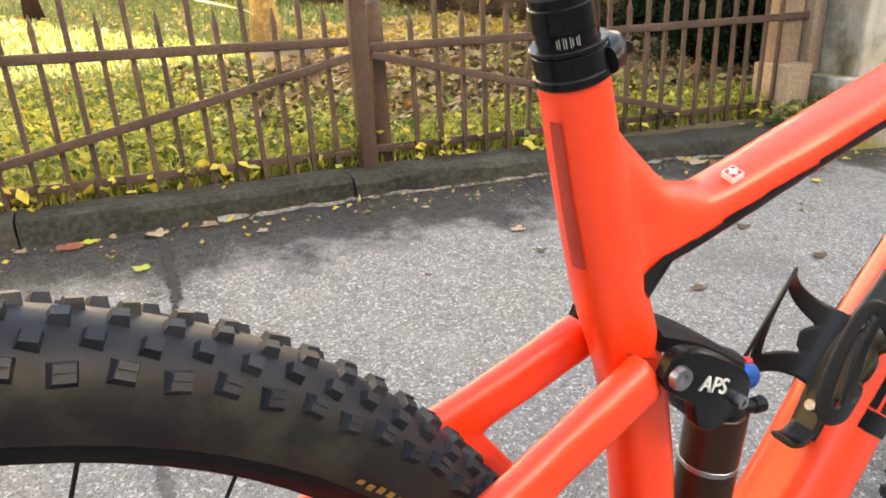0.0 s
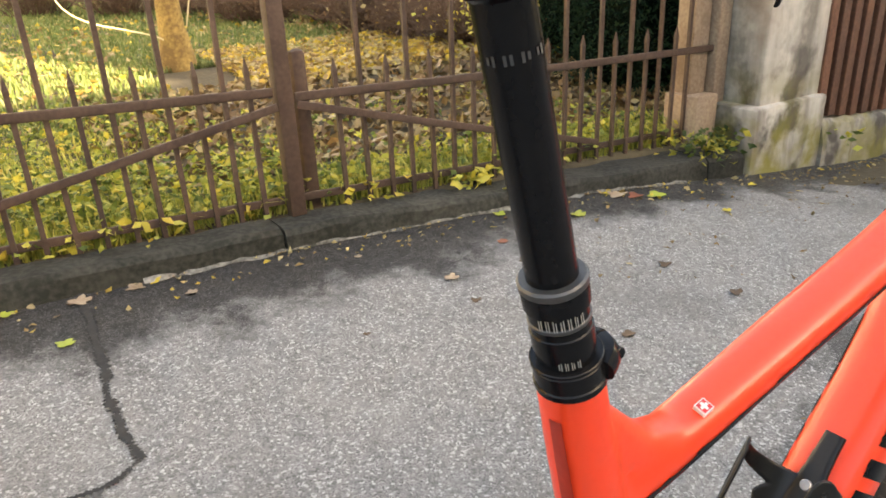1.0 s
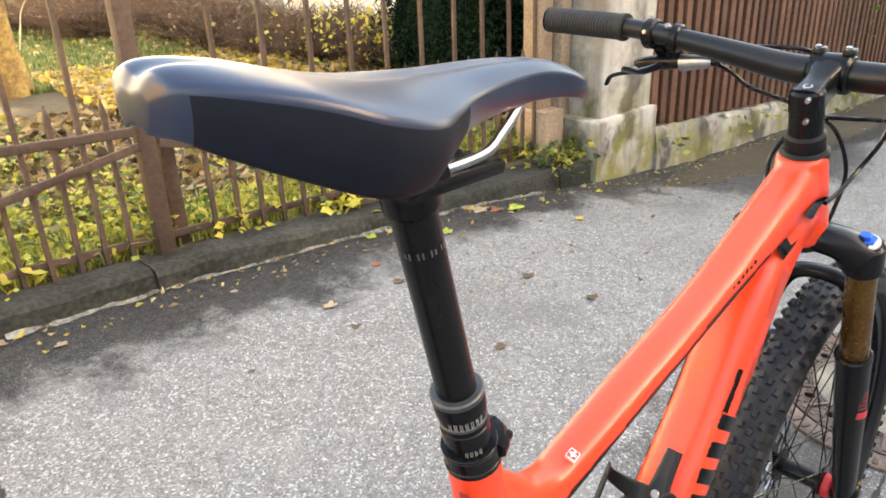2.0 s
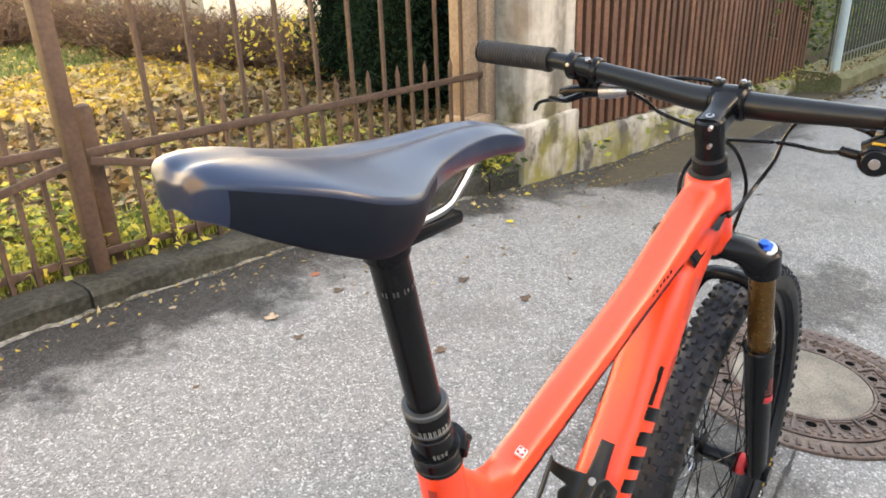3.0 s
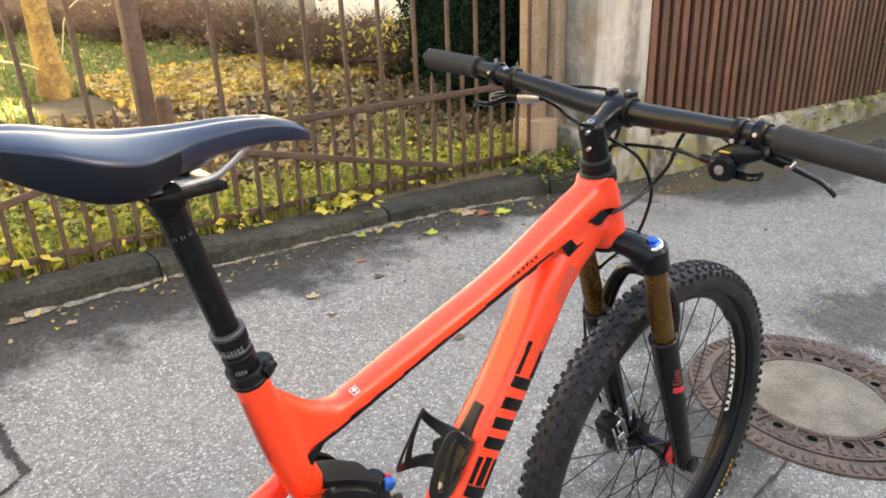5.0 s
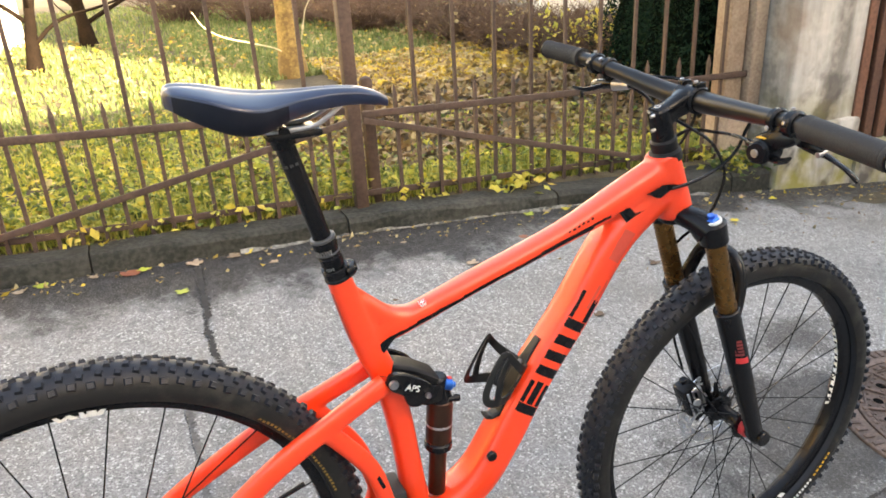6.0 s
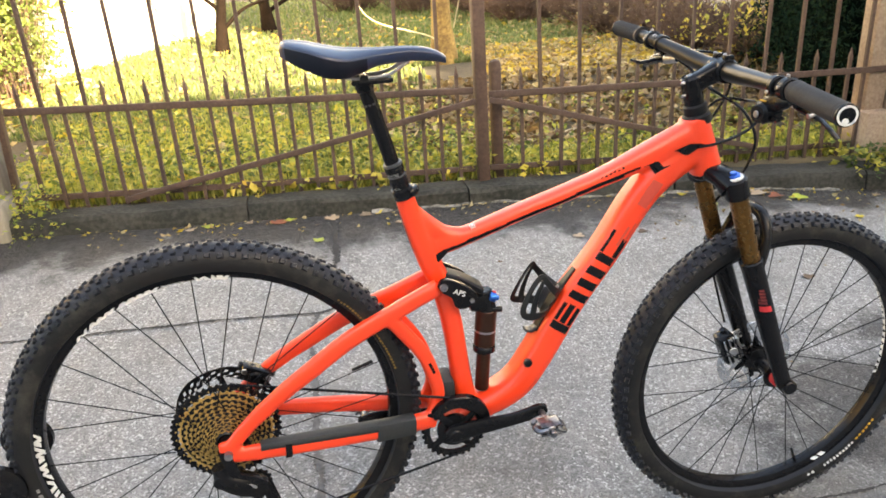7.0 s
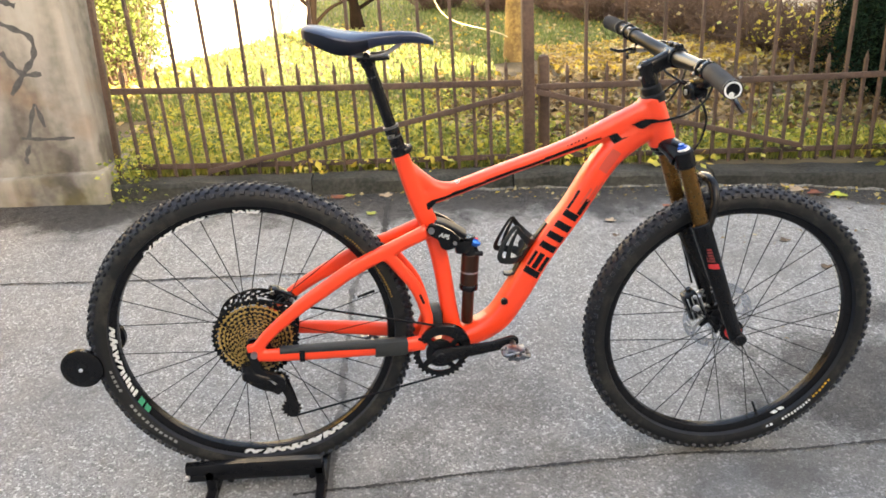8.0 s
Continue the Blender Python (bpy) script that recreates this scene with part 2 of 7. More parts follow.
def asphalt():
    """Worn pale asphalt with visible stones; a damp dark strip along the kerb with a ragged edge; old stains."""
    m = bpy.data.materials.new("asphalt")
    m.use_nodes = True
    t = m.node_tree
    n, link = t.nodes, t.links.new
    p = n["Principled BSDF"]
    at, sep = n.new("ShaderNodeTexCoord"), n.new("ShaderNodeSeparateXYZ")
    link(at.outputs["Object"], sep.inputs[0])

    def noise_(scale, detail=4, rough=0.6):
        x = n.new("ShaderNodeTexNoise")
        x.inputs["Scale"].default_value, x.inputs["Detail"].default_value, x.inputs["Roughness"].default_value = scale, detail, rough
        link(at.outputs["Object"], x.inputs["Vector"])
        return x.outputs["Fac"]

    def op(kind, a, b, c=0.0):
        x = n.new("ShaderNodeMath")
        x.operation = kind
        for i, v in enumerate((a, b, c)):
            if isinstance(v, (int, float)):
                x.inputs[i].default_value = v
            else:
                link(v, x.inputs[i])
        return x.outputs[0]

    def span(v, lo, hi, to0=0.0, to1=1.0):
        x = n.new("ShaderNodeMapRange")
        x.inputs[1].default_value, x.inputs[2].default_value, x.inputs[3].default_value, x.inputs[4].default_value = lo, hi, to0, to1
        link(v, x.inputs[0])
        return x.outputs[0]

    def mixc(f, a, b):
        x = n.new("ShaderNodeMix")
        x.data_type = "RGBA"
        link(f, x.inputs[0])
        for i, v in ((6, a), (7, b)):
            if isinstance(v, tuple):
                x.inputs[i].default_value = (*v, 1)
            else:
                link(v, x.inputs[i])
        return x.outputs[2]

    # the place, shaken a little so that the stones are of uneven shape
    shake, bent = n.new("ShaderNodeTexNoise"), n.new("ShaderNodeVectorMath")
    shake.inputs["Scale"].default_value, shake.inputs["Detail"].default_value = 70, 3
    link(at.outputs["Object"], shake.inputs["Vector"])
    bent.operation = "MULTIPLY_ADD"
    bent.inputs[1].default_value = (0.012, 0.012, 0.012)
    link(shake.outputs["Color"], bent.inputs[0])
    link(at.outputs["Object"], bent.inputs[2])

    def cells(scale):
        x, y = n.new("ShaderNodeTexVoronoi"), n.new("ShaderNodeSeparateColor")
        x.inputs["Scale"].default_value = scale
        link(bent.outputs[0], x.inputs["Vector"])
        link(x.outputs["Color"], y.inputs[0])
        return x.outputs["Distance"], y.outputs[0]

    far_, pick = cells(185)
    far2, pick2 = cells(400)
    c = mixc(pick, (0.11, 0.11, 0.108), (0.275, 0.275, 0.27))
    c2 = mixc(pick2, (0.075, 0.075, 0.073), (0.35, 0.35, 0.343))
    c = mixc(span(noise_(45, 3), 0.45, 0.55), c, c2)
    c = mixc(span(pick, 0.87, 0.92, 0.0, 0.8), c, (0.5, 0.5, 0.49))
    c = mixc(span(pick2, 0.1, 0.04, 0.0, 0.7), c, (0.07, 0.07, 0.068))
    c = mixc(span(noise_(1.3, 6, 0.62), 0.5, 0.68, 0.0, 0.55), c, (0.12, 0.118, 0.112))
    c = mixc(span(noise_(7, 6, 0.7), 0.5, 0.75, 0.0, 0.45), c, (0.28, 0.277, 0.268))
    c = mixc(span(noise_(5, 7, 0.75), 0.6, 0.72, 0.0, 0.5), c, (0.085, 0.082, 0.078))
    # the damp strip beside the kerb
    edge = op("MULTIPLY_ADD", noise_(2.6, 8, 0.72), 1.1, op("ADD", sep.outputs[1], -0.55))
    edge = op("ADD", op("MULTIPLY_ADD", pick, 0.1, edge), span(sep.outputs[0], 3.0, 5.5, 0.0, 0.5))
    damp = span(edge, 1.6, 1.76)
    # oily damp patches beside the iron cover
    wet = damp
    for px_, py_, stretch_, size_ in ((2.85, 0.2, 3.0, 0.98), (1.7, 0.24, 2.2, 1.0), (2.05, 0.62, 5.0, 0.86), (4.4, 1.35, 4.0, 1.5), (0.62, -0.28, 3.0, 0.78), (0.265, 1.72, 0.7, 0.74)):
        dx, dy = op("ADD", sep.outputs[0], -px_), op("ADD", sep.outputs[1], -py_)
        far = op("SQRT", op("ADD", op("MULTIPLY", dx, dx), op("MULTIPLY", op("MULTIPLY", dy, dy), stretch_)), 0.0)
        patch = span(op("MULTIPLY_ADD", pick, 0.08, op("MULTIPLY_ADD", noise_(4.0 + px_, 7, 0.7), 1.0, far)), size_, size_ - 0.22, 0.0, 0.8)
        wet = op("MAXIMUM", wet, patch)
    # dry dirt along the joints and under the wheels
    for px_, py_, stretch_, size_ in ((0.15, 0.3, 0.12, 0.7), (0.25, -0.12, 2.0, 0.85), (1.5, 0.0, 1.5, 0.9), (1.3, -0.13, 4.0, 0.85), (0.75, -0.06, 5.0, 0.85), (0.6, 0.25, 1.5, 0.8), (1.85, 0.3, 1.0, 0.8)):
        dx, dy = op("ADD", sep.outputs[0], -px_), op("ADD", sep.outputs[1], -py_)
        far = op("SQRT", op("ADD", op("MULTIPLY", dx, dx), op("MULTIPLY", op("MULTIPLY", dy, dy), stretch_)), 0.0)
        dirt = span(op("MULTIPLY_ADD", noise_(6.0 + px_, 8, 0.75), 1.0, far), size_, size_ - 0.3, 0.0, 0.5)
        c = mixc(dirt, c, (0.05, 0.048, 0.045))
    # pale stones stay bare in the damp
    c = mixc(op("MULTIPLY", wet, span(pick2, 0.82, 0.93, 0.93, 0.55)), c, (0.022, 0.021, 0.02))
    link(span(wet, 0.0, 1.0, 0.4, 0.16), p.inputs["Specular IOR Level"])
    link(c, p.inputs["Base Color"])
    link(span(op("SUBTRACT", noise_(30), op("MULTIPLY", wet, 0.25)), 0.2, 0.7, 0.45, 0.85), p.inputs["Roughness"])
    b = n.new("ShaderNodeBump")
    b.inputs["Strength"].default_value, b.inputs["Distance"].default_value = 0.7, 0.004
    link(op("MULTIPLY_ADD", far_, -0.6, op("MULTIPLY_ADD", far2, -0.5, noise_(60))), b.inputs["Height"])
    link(b.outputs[0], p.inputs["Normal"])
    return m


def old_plaster(name, damp, moss, tone=1.0):
    """Grey rendered masonry: pale streaks, dark blotches above the plinth, moss near the ground."""
    m = mat(name, tuple(tone * v for v in (0.42, 0.385, 0.33)), tuple(tone * v for v in (0.2, 0.185, 0.16)), 0.88, 0, 3.5, 26, 0.6, 0.008, 0, 0.0)
    t = m.node_tree
    n, link = t.nodes, t.links.new
    p = n["Principled BSDF"]
    source = p.inputs["Base Color"].links[0].from_socket
    at, sep = n.new("ShaderNodeTexCoord"), n.new("ShaderNodeSeparateXYZ")
    link(at.outputs["Object"], sep.inputs[0])
    stretch = n.new("ShaderNodeMapping")
    stretch.inputs["Scale"].default_value = (9, 9, 1.1)
    link(at.outputs["Object"], stretch.inputs["Vector"])

    def layer(vector, scale, lo, hi, colour, amount, below=None):
        nonlocal source
        x, r, mx = n.new("ShaderNodeTexNoise"), n.new("ShaderNodeMapRange"), n.new("ShaderNodeMix")
        x.inputs["Scale"].default_value, x.inputs["Detail"].default_value = scale, 6
        link(vector, x.inputs["Vector"])
        r.inputs[1].default_value, r.inputs[2].default_value, r.inputs[4].default_value = lo, hi, amount
        link(x.outputs["Fac"], r.inputs[0])
        fac = r.outputs[0]
        if below:
            q, mu = n.new("ShaderNodeMapRange"), n.new("ShaderNodeMath")
            q.inputs[1].default_value, q.inputs[2].default_value = below[1], below[0]
            mu.operation = "MULTIPLY"
            link(sep.outputs[2], q.inputs[0])
            link(q.outputs[0], mu.inputs[0])
            link(fac, mu.inputs[1])
            fac = mu.outputs[0]
        mx.data_type = "RGBA"
        link(fac, mx.inputs[0])
        link(source, mx.inputs[6])
        mx.inputs[7].default_value = (*colour, 1)
        source = mx.outputs[2]

    layer(stretch.outputs[0], 0.45, 0.5, 0.68, tuple(tone * v for v in (0.6, 0.57, 0.52)), 0.75)
    layer(stretch.outputs[0], 0.8, 0.6, 0.75, (0.1, 0.085, 0.07), 0.7)
    layer(at.outputs["Object"], 4.5, 0.5, 0.6, (0.045, 0.038, 0.033), damp, (0.3, 0.85))
    layer(at.outputs["Object"], 3.0, 0.55, 0.7, (0.2, 0.12, 0.07), 0.5)
    layer(at.outputs["Object"], 5.0, 0.42, 0.6, (0.2, 0.18, 0.03), moss, (0.1, 0.5))
    link(source, p.inputs["Base Color"])
    return m


ASPHALT = asphalt()
PILLARM = old_plaster("stained_render", 0.9, 0.9)
PILLARL = old_plaster("grey_render", 0.9, 0.45, 0.55)
SOIL = mat("garden_soil", (0.08, 0.065, 0.035), (0.05, 0.04, 0.024), 0.9, 0, 1.5, 30, 0.6, 0.02, 0, 0)


# ---- mesh tools ----
def part(name, bm, material, parent=None, label="", smooth=True):
    """Links a bmesh as one mesh object, under its thing or part."""
    me = bpy.data.meshes.new(name)
    bmesh.ops.recalc_face_normals(bm, faces=bm.faces)
    bm.to_mesh(me)
    bm.free()
    me.materials.append(material)
    if smooth:
        me.polygons.foreach_set("use_smooth", [True] * len(me.polygons))
        me.set_sharp_from_angle(angle=radians(38))
    ob = new(name, me)
    ob.parent = parent
    if label:
        ob["label"] = label
    return ob


def sheet(name, verts, faces, material, parent=None, smooth=False):
    me = bpy.data.meshes.new(name)
    me.from_pydata(verts, [], faces)
    me.materials.append(material)
    if smooth:
        me.polygons.foreach_set("use_smooth", [True] * len(me.polygons))
    ob = new(name, me)
    ob.parent = parent
    return ob


def empty(name, at=(0, 0, 0)):
    ob = new(name)
    ob.location = at
    return ob


def box(bm, lo, hi, bevel=0.0, m=None):
    """An upright block from corner to corner, its edges rounded."""
    lo, hi = Vector(lo), Vector(hi)
    made = bmesh.ops.create_cube(bm, size=1.0)["verts"]
    for v in made:
        v.co = Vector([lo[i] + (v.co[i] + 0.5) * (hi[i] - lo[i]) for i in range(3)])
    if bevel:
        es = list({e for v in made for e in v.link_edges})
        made = list({v for f in bmesh.ops.bevel(bm, geom=es, offset=bevel, segments=2, affect="EDGES", profile=0.5)["faces"] for v in f.verts} | {v for v in made if v.is_valid})
    if m is not None:
        bmesh.ops.transform(bm, matrix=m, verts=made)
    return made


def smooth_line(points, steps=6):
    """A smooth line (Catmull-Rom) through tuples of any length."""
    p = [np.array(q, float) for q in points]
    if len(p) < 3:
        return p
    p = [2 * p[0] - p[1]] + p + [2 * p[-1] - p[-2]]
    out = []
    for i in range(1, len(p) - 2):
        a, b, c, d = p[i - 1:i + 3]
        for k in range(steps):
            u = k / steps
            out.append(0.5 * ((2 * b) + (c - a) * u + (2 * a - 5 * b + 4 * c - d) * u * u + (3 * b - a - 3 * c + d) * u ** 3))
    out.append(p[-2])
    return out


def sweep(bm, rows, sides=12, power=2.0, steps=6, across=(0, 1, 0), cap=True):
    """A tube through rows of (x, y, z, half height, half width); width is measured along across."""
    rows = [tuple(r) if len(r) == 5 else (*r, r[3]) for r in rows]
    rows = smooth_line(rows, steps) if steps > 1 else [np.array(r, float) for r in rows]
    rings = []
    for i, r in enumerate(rows):
        c = Vector(r[:3])
        d = Vector(rows[min(i + 1, len(rows) - 1)][:3]) - Vector(rows[max(i - 1, 0)][:3])
        d.normalize()
        side = Vector(across) - d * d.dot(Vector(across))
        if side.length < 0.05:
            side = Vector((1, 0, 0)) - d * d.x
        side.normalize()
        up = side.cross(d)
        ring = []
        for k in range(sides):
            a = 2 * math.pi * (k + 0.5) / sides
            ca, sa = math.cos(a), math.sin(a)
            u = math.copysign(abs(ca) ** (2 / power), ca)
            v = math.copysign(abs(sa) ** (2 / power), sa)
            ring.append(bm.verts.new(c + side * (u * r[4]) + up * (v * r[3])))
        rings.append(ring)
    for a, b in zip(rings, rings[1:]):
        for k in range(sides):
            bm.faces.new((a[k], a[(k + 1) % sides], b[(k + 1) % sides], b[k]))
    if cap:
        bm.faces.new(rings[0])
        bm.faces.new(rings[-1][::-1])
    return bm


def rod(bm, a, b, r, r2=None, sides=14):
    """A straight round rod from a to b, with a small chamfer at its ends."""
    a, b = Vector(a), Vector(b)
    r2 = r if r2 is None else r2
    d = (b - a)
    e = min(0.15 * min(r, r2), d.length * 0.2)
    d.normalize()
    rows = [(*a, r - e), (*(a + d * e), r), (*(b - d * e), r2), (*(b), r2 - e)]
    return sweep(bm, rows, sides, 2.0, 1, across=(0, 1, 0) if abs(d.y) < 0.9 else (1, 0, 0))


def lathe(bm, profile, sides=64, at=(0, 0, 0), closed=True):
    """Turns a profile of (radius, y) round the y axis through the place at."""
    rings = []
    for k in range(sides):
        a = 2 * math.pi * k / sides
        rings.append([bm.verts.new((at[0] + r * math.cos(a), at[1] + y, at[2] + r * math.sin(a))) for r, y in profile])
    n = len(profile)
    for k in range(sides):
        a, b = rings[k], rings[(k + 1) % sides]
        for i in range(n if closed else n - 1):
            bm.faces.new((a[i], a[(i + 1) % n], b[(i + 1) % n], b[i]))
    return bm


def ground_z(x, y):
    """The road: it climbs gently towards the gate, falls along it and dips to the foot of the pillar."""
    x, y = np.clip(x, -9, 14), np.clip(y, -9, 2.4)
    dip = 0.06 * np.clip(x - 2.25, 0, 2) * np.clip((y - 1) / 0.6, 0, 1)
    return -0.045 * (x - 1.16) + 0.055 * y + 0.006 * y * y - dip


def garden_z(x, y):
    """The lawn behind the kerb, nearly level."""
    k = np.clip((y - 2.1) / 1.6, 0, 1)
    k = k * k * (3 - 2 * k)
    return (1 - k) * (ground_z(np.clip(x, -9, 2.3), 2.1) - 0.045 * np.clip(x - 2.3, 0, 12) + 0.055) + k * 0.24 + 0.035 * np.clip(y - 3.7, 0, 40)


def leaf_cloud(name, centres, sizes, material, parent=None, flat=0.0, seed=1, shape=0.55, bend=0.25):
    """Many small bent leaves, each of four triangles, in one mesh. flat: how nearly level they lie."""
    g = np.random.default_rng(seed)
    n = len(centres)
    d = g.normal(size=(n, 3))
    d[:, 2] *= 1 - flat
    d /= np.linalg.norm(d, axis=1)[:, None]
    e = g.normal(size=(n, 3))
    e[:, 2] *= 1 - flat
    e -= d * (d * e).sum(1)[:, None]
    e /= np.linalg.norm(e, axis=1)[:, None]
    up = np.cross(d, e)
    s = np.asarray(sizes)[:, None]
    c = np.asarray(centres)
    w = shape * (0.8 + 0.4 * g.random((n, 1)))
    lift = bend * g.normal(size=(n, 1))
    pts = np.stack([c - d * s * 0.5 + up * s * lift * 0.5, c + e * s * w * 0.5 - d * s * 0.05, c + d * s * 0.5 + up * s * lift * 0.6, c - e * s * w * 0.5 - d * s * 0.05, c - up * s * lift * 0.3], 1)
    v = pts.reshape(-1, 3)
    i = np.arange(n)[:, None] * 5
    f = np.concatenate([i + np.array([[0, 1, 4]]), i + np.array([[1, 2, 4]]), i + np.array([[2, 3, 4]]), i + np.array([[3, 0, 4]])])
    return sheet(name, v.tolist(), f.tolist(), material, parent)


def blades(name, roots, heights, material, seed=1, width=0.006, lean=0.5):
    """Grass: each blade a bent strip of three triangles."""
    g = np.random.default_rng(seed)
    n = len(roots)
    a = g.random(n) * 6.283
    d = np.stack([np.cos(a), np.sin(a), np.zeros(n)], 1)
    q = np.stack([-np.sin(a), np.cos(a), np.zeros(n)], 1)
    h = np.asarray(heights)[:, None]
    w = width * (0.6 + 0.8 * g.random((n, 1)))
    k = lean * g.random((n, 1))
    up = np.array([[0, 0, 1.0]])
    r = np.asarray(roots)
    mid = r + up * h * 0.6 + d * h * k * 0.35
    tip = r + up * h * (1 - 0.35 * k) + d * h * k
    pts = np.stack([r - q * w, r + q * w, mid - q * w * 0.7, mid + q * w * 0.7, tip], 1).reshape(-1, 3)
    i = np.arange(n)[:, None] * 5
    f = np.concatenate([i + np.array([[0, 1, 3]]), i + np.array([[0, 3, 2]]), i + np.array([[2, 3, 4]])])
    return sheet(name, pts.tolist(), f.tolist(), material)


# ---- ground, road, kerb ----
def grid(name, xs, ys, height, material):
    xx, yy = np.meshgrid(xs, ys)
    zz = height(xx, yy)
    v = np.stack([xx, yy, zz], -1).reshape(-1, 3)
    nx, ny = len(xs), len(ys)
    i = (np.arange(ny - 1)[:, None] * nx + np.arange(nx - 1)[None]).reshape(-1, 1)
    return sheet(name, v.tolist(), (i + np.array([[0, 1, nx + 1, nx]])).tolist(), material, smooth=True)


def ground_height(x, y):
    under = ground_z(x, y) - 0.03
    return np.where(y < 2.06, under, garden_z(x, y) + 0.012 * np.sin(3.1 * x + 1.7 * y) * np.clip(y - 2.3, 0, 1))


XS = np.concatenate([[-400, -120, -40, -20, -12, -9, -6, -4], np.arange(-3, 6.01, 0.15), [7, 8, 10, 12, 14, 20, 40, 120, 400]])
YS = np.concatenate([[-400, -100, -40, -15, -9, -5, -3, -1, 0, 1, 2.0, 2.055], np.arange(2.07, 6, 0.2), [6.5, 7, 8, 9, 10, 12, 15, 20, 40, 120, 400]])
tagged(grid("ground", XS, YS, ground_height, SOIL), "lawn soil with grass behind the kerb", "ground", kind="structure")
tagged(grid("road", np.concatenate([np.arange(-9, -3, 1.0), np.arange(-3, 6, 0.25), np.arange(6, 31, 2.0)]), np.concatenate([np.arange(-6.6, -2, 0.6), np.arange(-2, 2.03, 0.2), [2.03]]), ground_z, ASPHALT),
       "worn pale grey asphalt road, damp along the kerb", "road", kind="structure")


def ribbon(name, pts, width, material, label, seed=3, lift=0.004):
    """A thin uneven seam lying on the road."""
    g = random.Random(seed)
    line = smooth_line(pts, 44)
    bm = bmesh.new()
    last = None
    for i, p in enumerate(line):
        q = line[min(i + 1, len(line) - 1)] - line[max(i - 1, 0)]
        d = Vector((q[0], q[1], 0)).normalized()
        s = Vector((-d.y, d.x, 0))
        jog = (0.3 * noise.noise((p[0] * 9, p[1] * 9, seed)) + g.uniform(-0.16, 0.16)) * width
        w = width * max(0.25, 0.75 + 0.6 * noise.noise((p[0] * 22, p[1] * 22, seed + 5)) + g.uniform(-0.3, 0.3)) * 0.5
        pair = []
        for k in (-1, 1):
            c = Vector((p[0], p[1], 0)) + s * (jog + k * w)
            c.z = float(ground_z(c.x, c.y)) + lift
            pair.append(bm.verts.new(c))
        if last:
            bm.faces.new((last[0], last[1], pair[1], pair[0]))
        last = pair
    return tagged(part(name, bm, material), label, "road seam", kind="structure")


ribbon("trim_seam_1", [(0.278, 2.0), (0.27, 1.75), (0.264, 1.59), (0.25, 1.42), (0.25, 1.28), (0.262, 1.14)], 0.03, TARD, "dark cracked joint across the asphalt", 3)
ribbon("trim_seam_2", [(0.262, 1.14), (0.19, 1.096), (0.06, 1.098), (-0.2, 1.11), (-0.36, 1.103), (-0.8, 1.1), (-1.21, 1.108), (-2.6, 1.12)], 0.014, TARD, "dark cracked joint along the asphalt", 5)
ribbon("trim_seam_3", [(0.178, 1.09), (0.148, 0.95), (0.147, 0.77), (0.144, 0.48), (0.146, 0.3), (0.14, 0.1), (0.138, -0.09)], 0.024, TARM, "dirty patched joint in the asphalt", 7)
ribbon("trim_seam_4", [(0.05, -0.1), (0.305, -0.08), (0.523, -0.057), (0.747, -0.04), (1.052, -0.025), (1.357, -0.029), (1.63, -0.011), (1.8, 0.0)], 0.011, TARD, "fine dark joint in the asphalt", 9)
ribbon("trim_seam_5", [(3.2, -0.3), (2.821, -0.287), (2.603, -0.281), (2.472, -0.276), (2.3, -0.29)], 0.014, TARM, "ragged dark crack in the asphalt", 11)


def kerb_foot(x):
    """Where the kerb's face meets the road: it bends out a little towards the pillar."""
    return 1.955 - 0.052 * max(0, x - 0.95)


def kerb_stone(x0, x1, seed):
    """One long kerb stone, its top edge worn."""
    g = random.Random(seed)
    bm = bmesh.new()
    n = max(4, int((x1 - x0) / 0.09))
    rings = []
    for i in range(n + 1):
        x = x0 + (x1 - x0) * i / n
        y0 = kerb_foot(x) + g.uniform(-0.006, 0.006)
        lo = float(ground_z(x, 2.0)) - 0.05
        hi = 0.21 - 0.045 * (x - 1.16) - 0.016 * max(0, x - 1.2) + g.uniform(-0.005, 0.005)
        prof = [(y0, lo), (y0 + 0.004, hi - 0.022 + g.uniform(-0.004, 0.004)), (y0 + 0.02, hi - 0.004), (y0 + 0.05, hi), (2.098, hi - 0.003), (2.108, lo)]
        rings.append([bm.verts.new((x, *q)) for q in prof])
    for a, b in zip(rings, rings[1:]):
        for k in range(6):
            bm.faces.new((a[k], a[(k + 1) % 6], b[(k + 1) % 6], b[k]))
    bm.faces.new(rings[0])
    bm.faces.new(rings[-1][::-1])
    return bm


kerb = tagged(empty("kerb", (1, 2.05, 0)), "weathered dark stone kerb with pale cement joints", "kerb", kind="structure")
edges = [-3.3, -2.25, -1.16, -0.1, 0.914, 1.93, 2.95, 3.2]
for i, (a, b) in enumerate(zip(edges, edges[1:])):
    st = part("kerb_stone", kerb_stone(a + 0.004, b - 0.004, i), KERBM)
    st.parent = kerb
    st.matrix_parent_inverse = Matrix.Translation((-1, -2.05, 0))
mortar = bmesh.new()
g5 = random.Random(5)
last = None
for i in range(70):
    x = 0.45 + 2.35 * i / 69
    y0 = kerb_foot(x) - 0.002
    w = g5.uniform(0.0, 0.024) * (1 if noise.noise((x * 2.3, 0, 4)) > -0.1 else 0.15)
    pair = [mortar.verts.new((x, y0 - w, float(ground_z(x, y0 - w)) + 0.003)), mortar.verts.new((x, y0 + 0.002, float(ground_z(x, y0)) + g5.uniform(0.006, 0.016)))]
    if last:
        mortar.faces.new((last[0], pair[0], pair[1], last[1]))
    last = pair
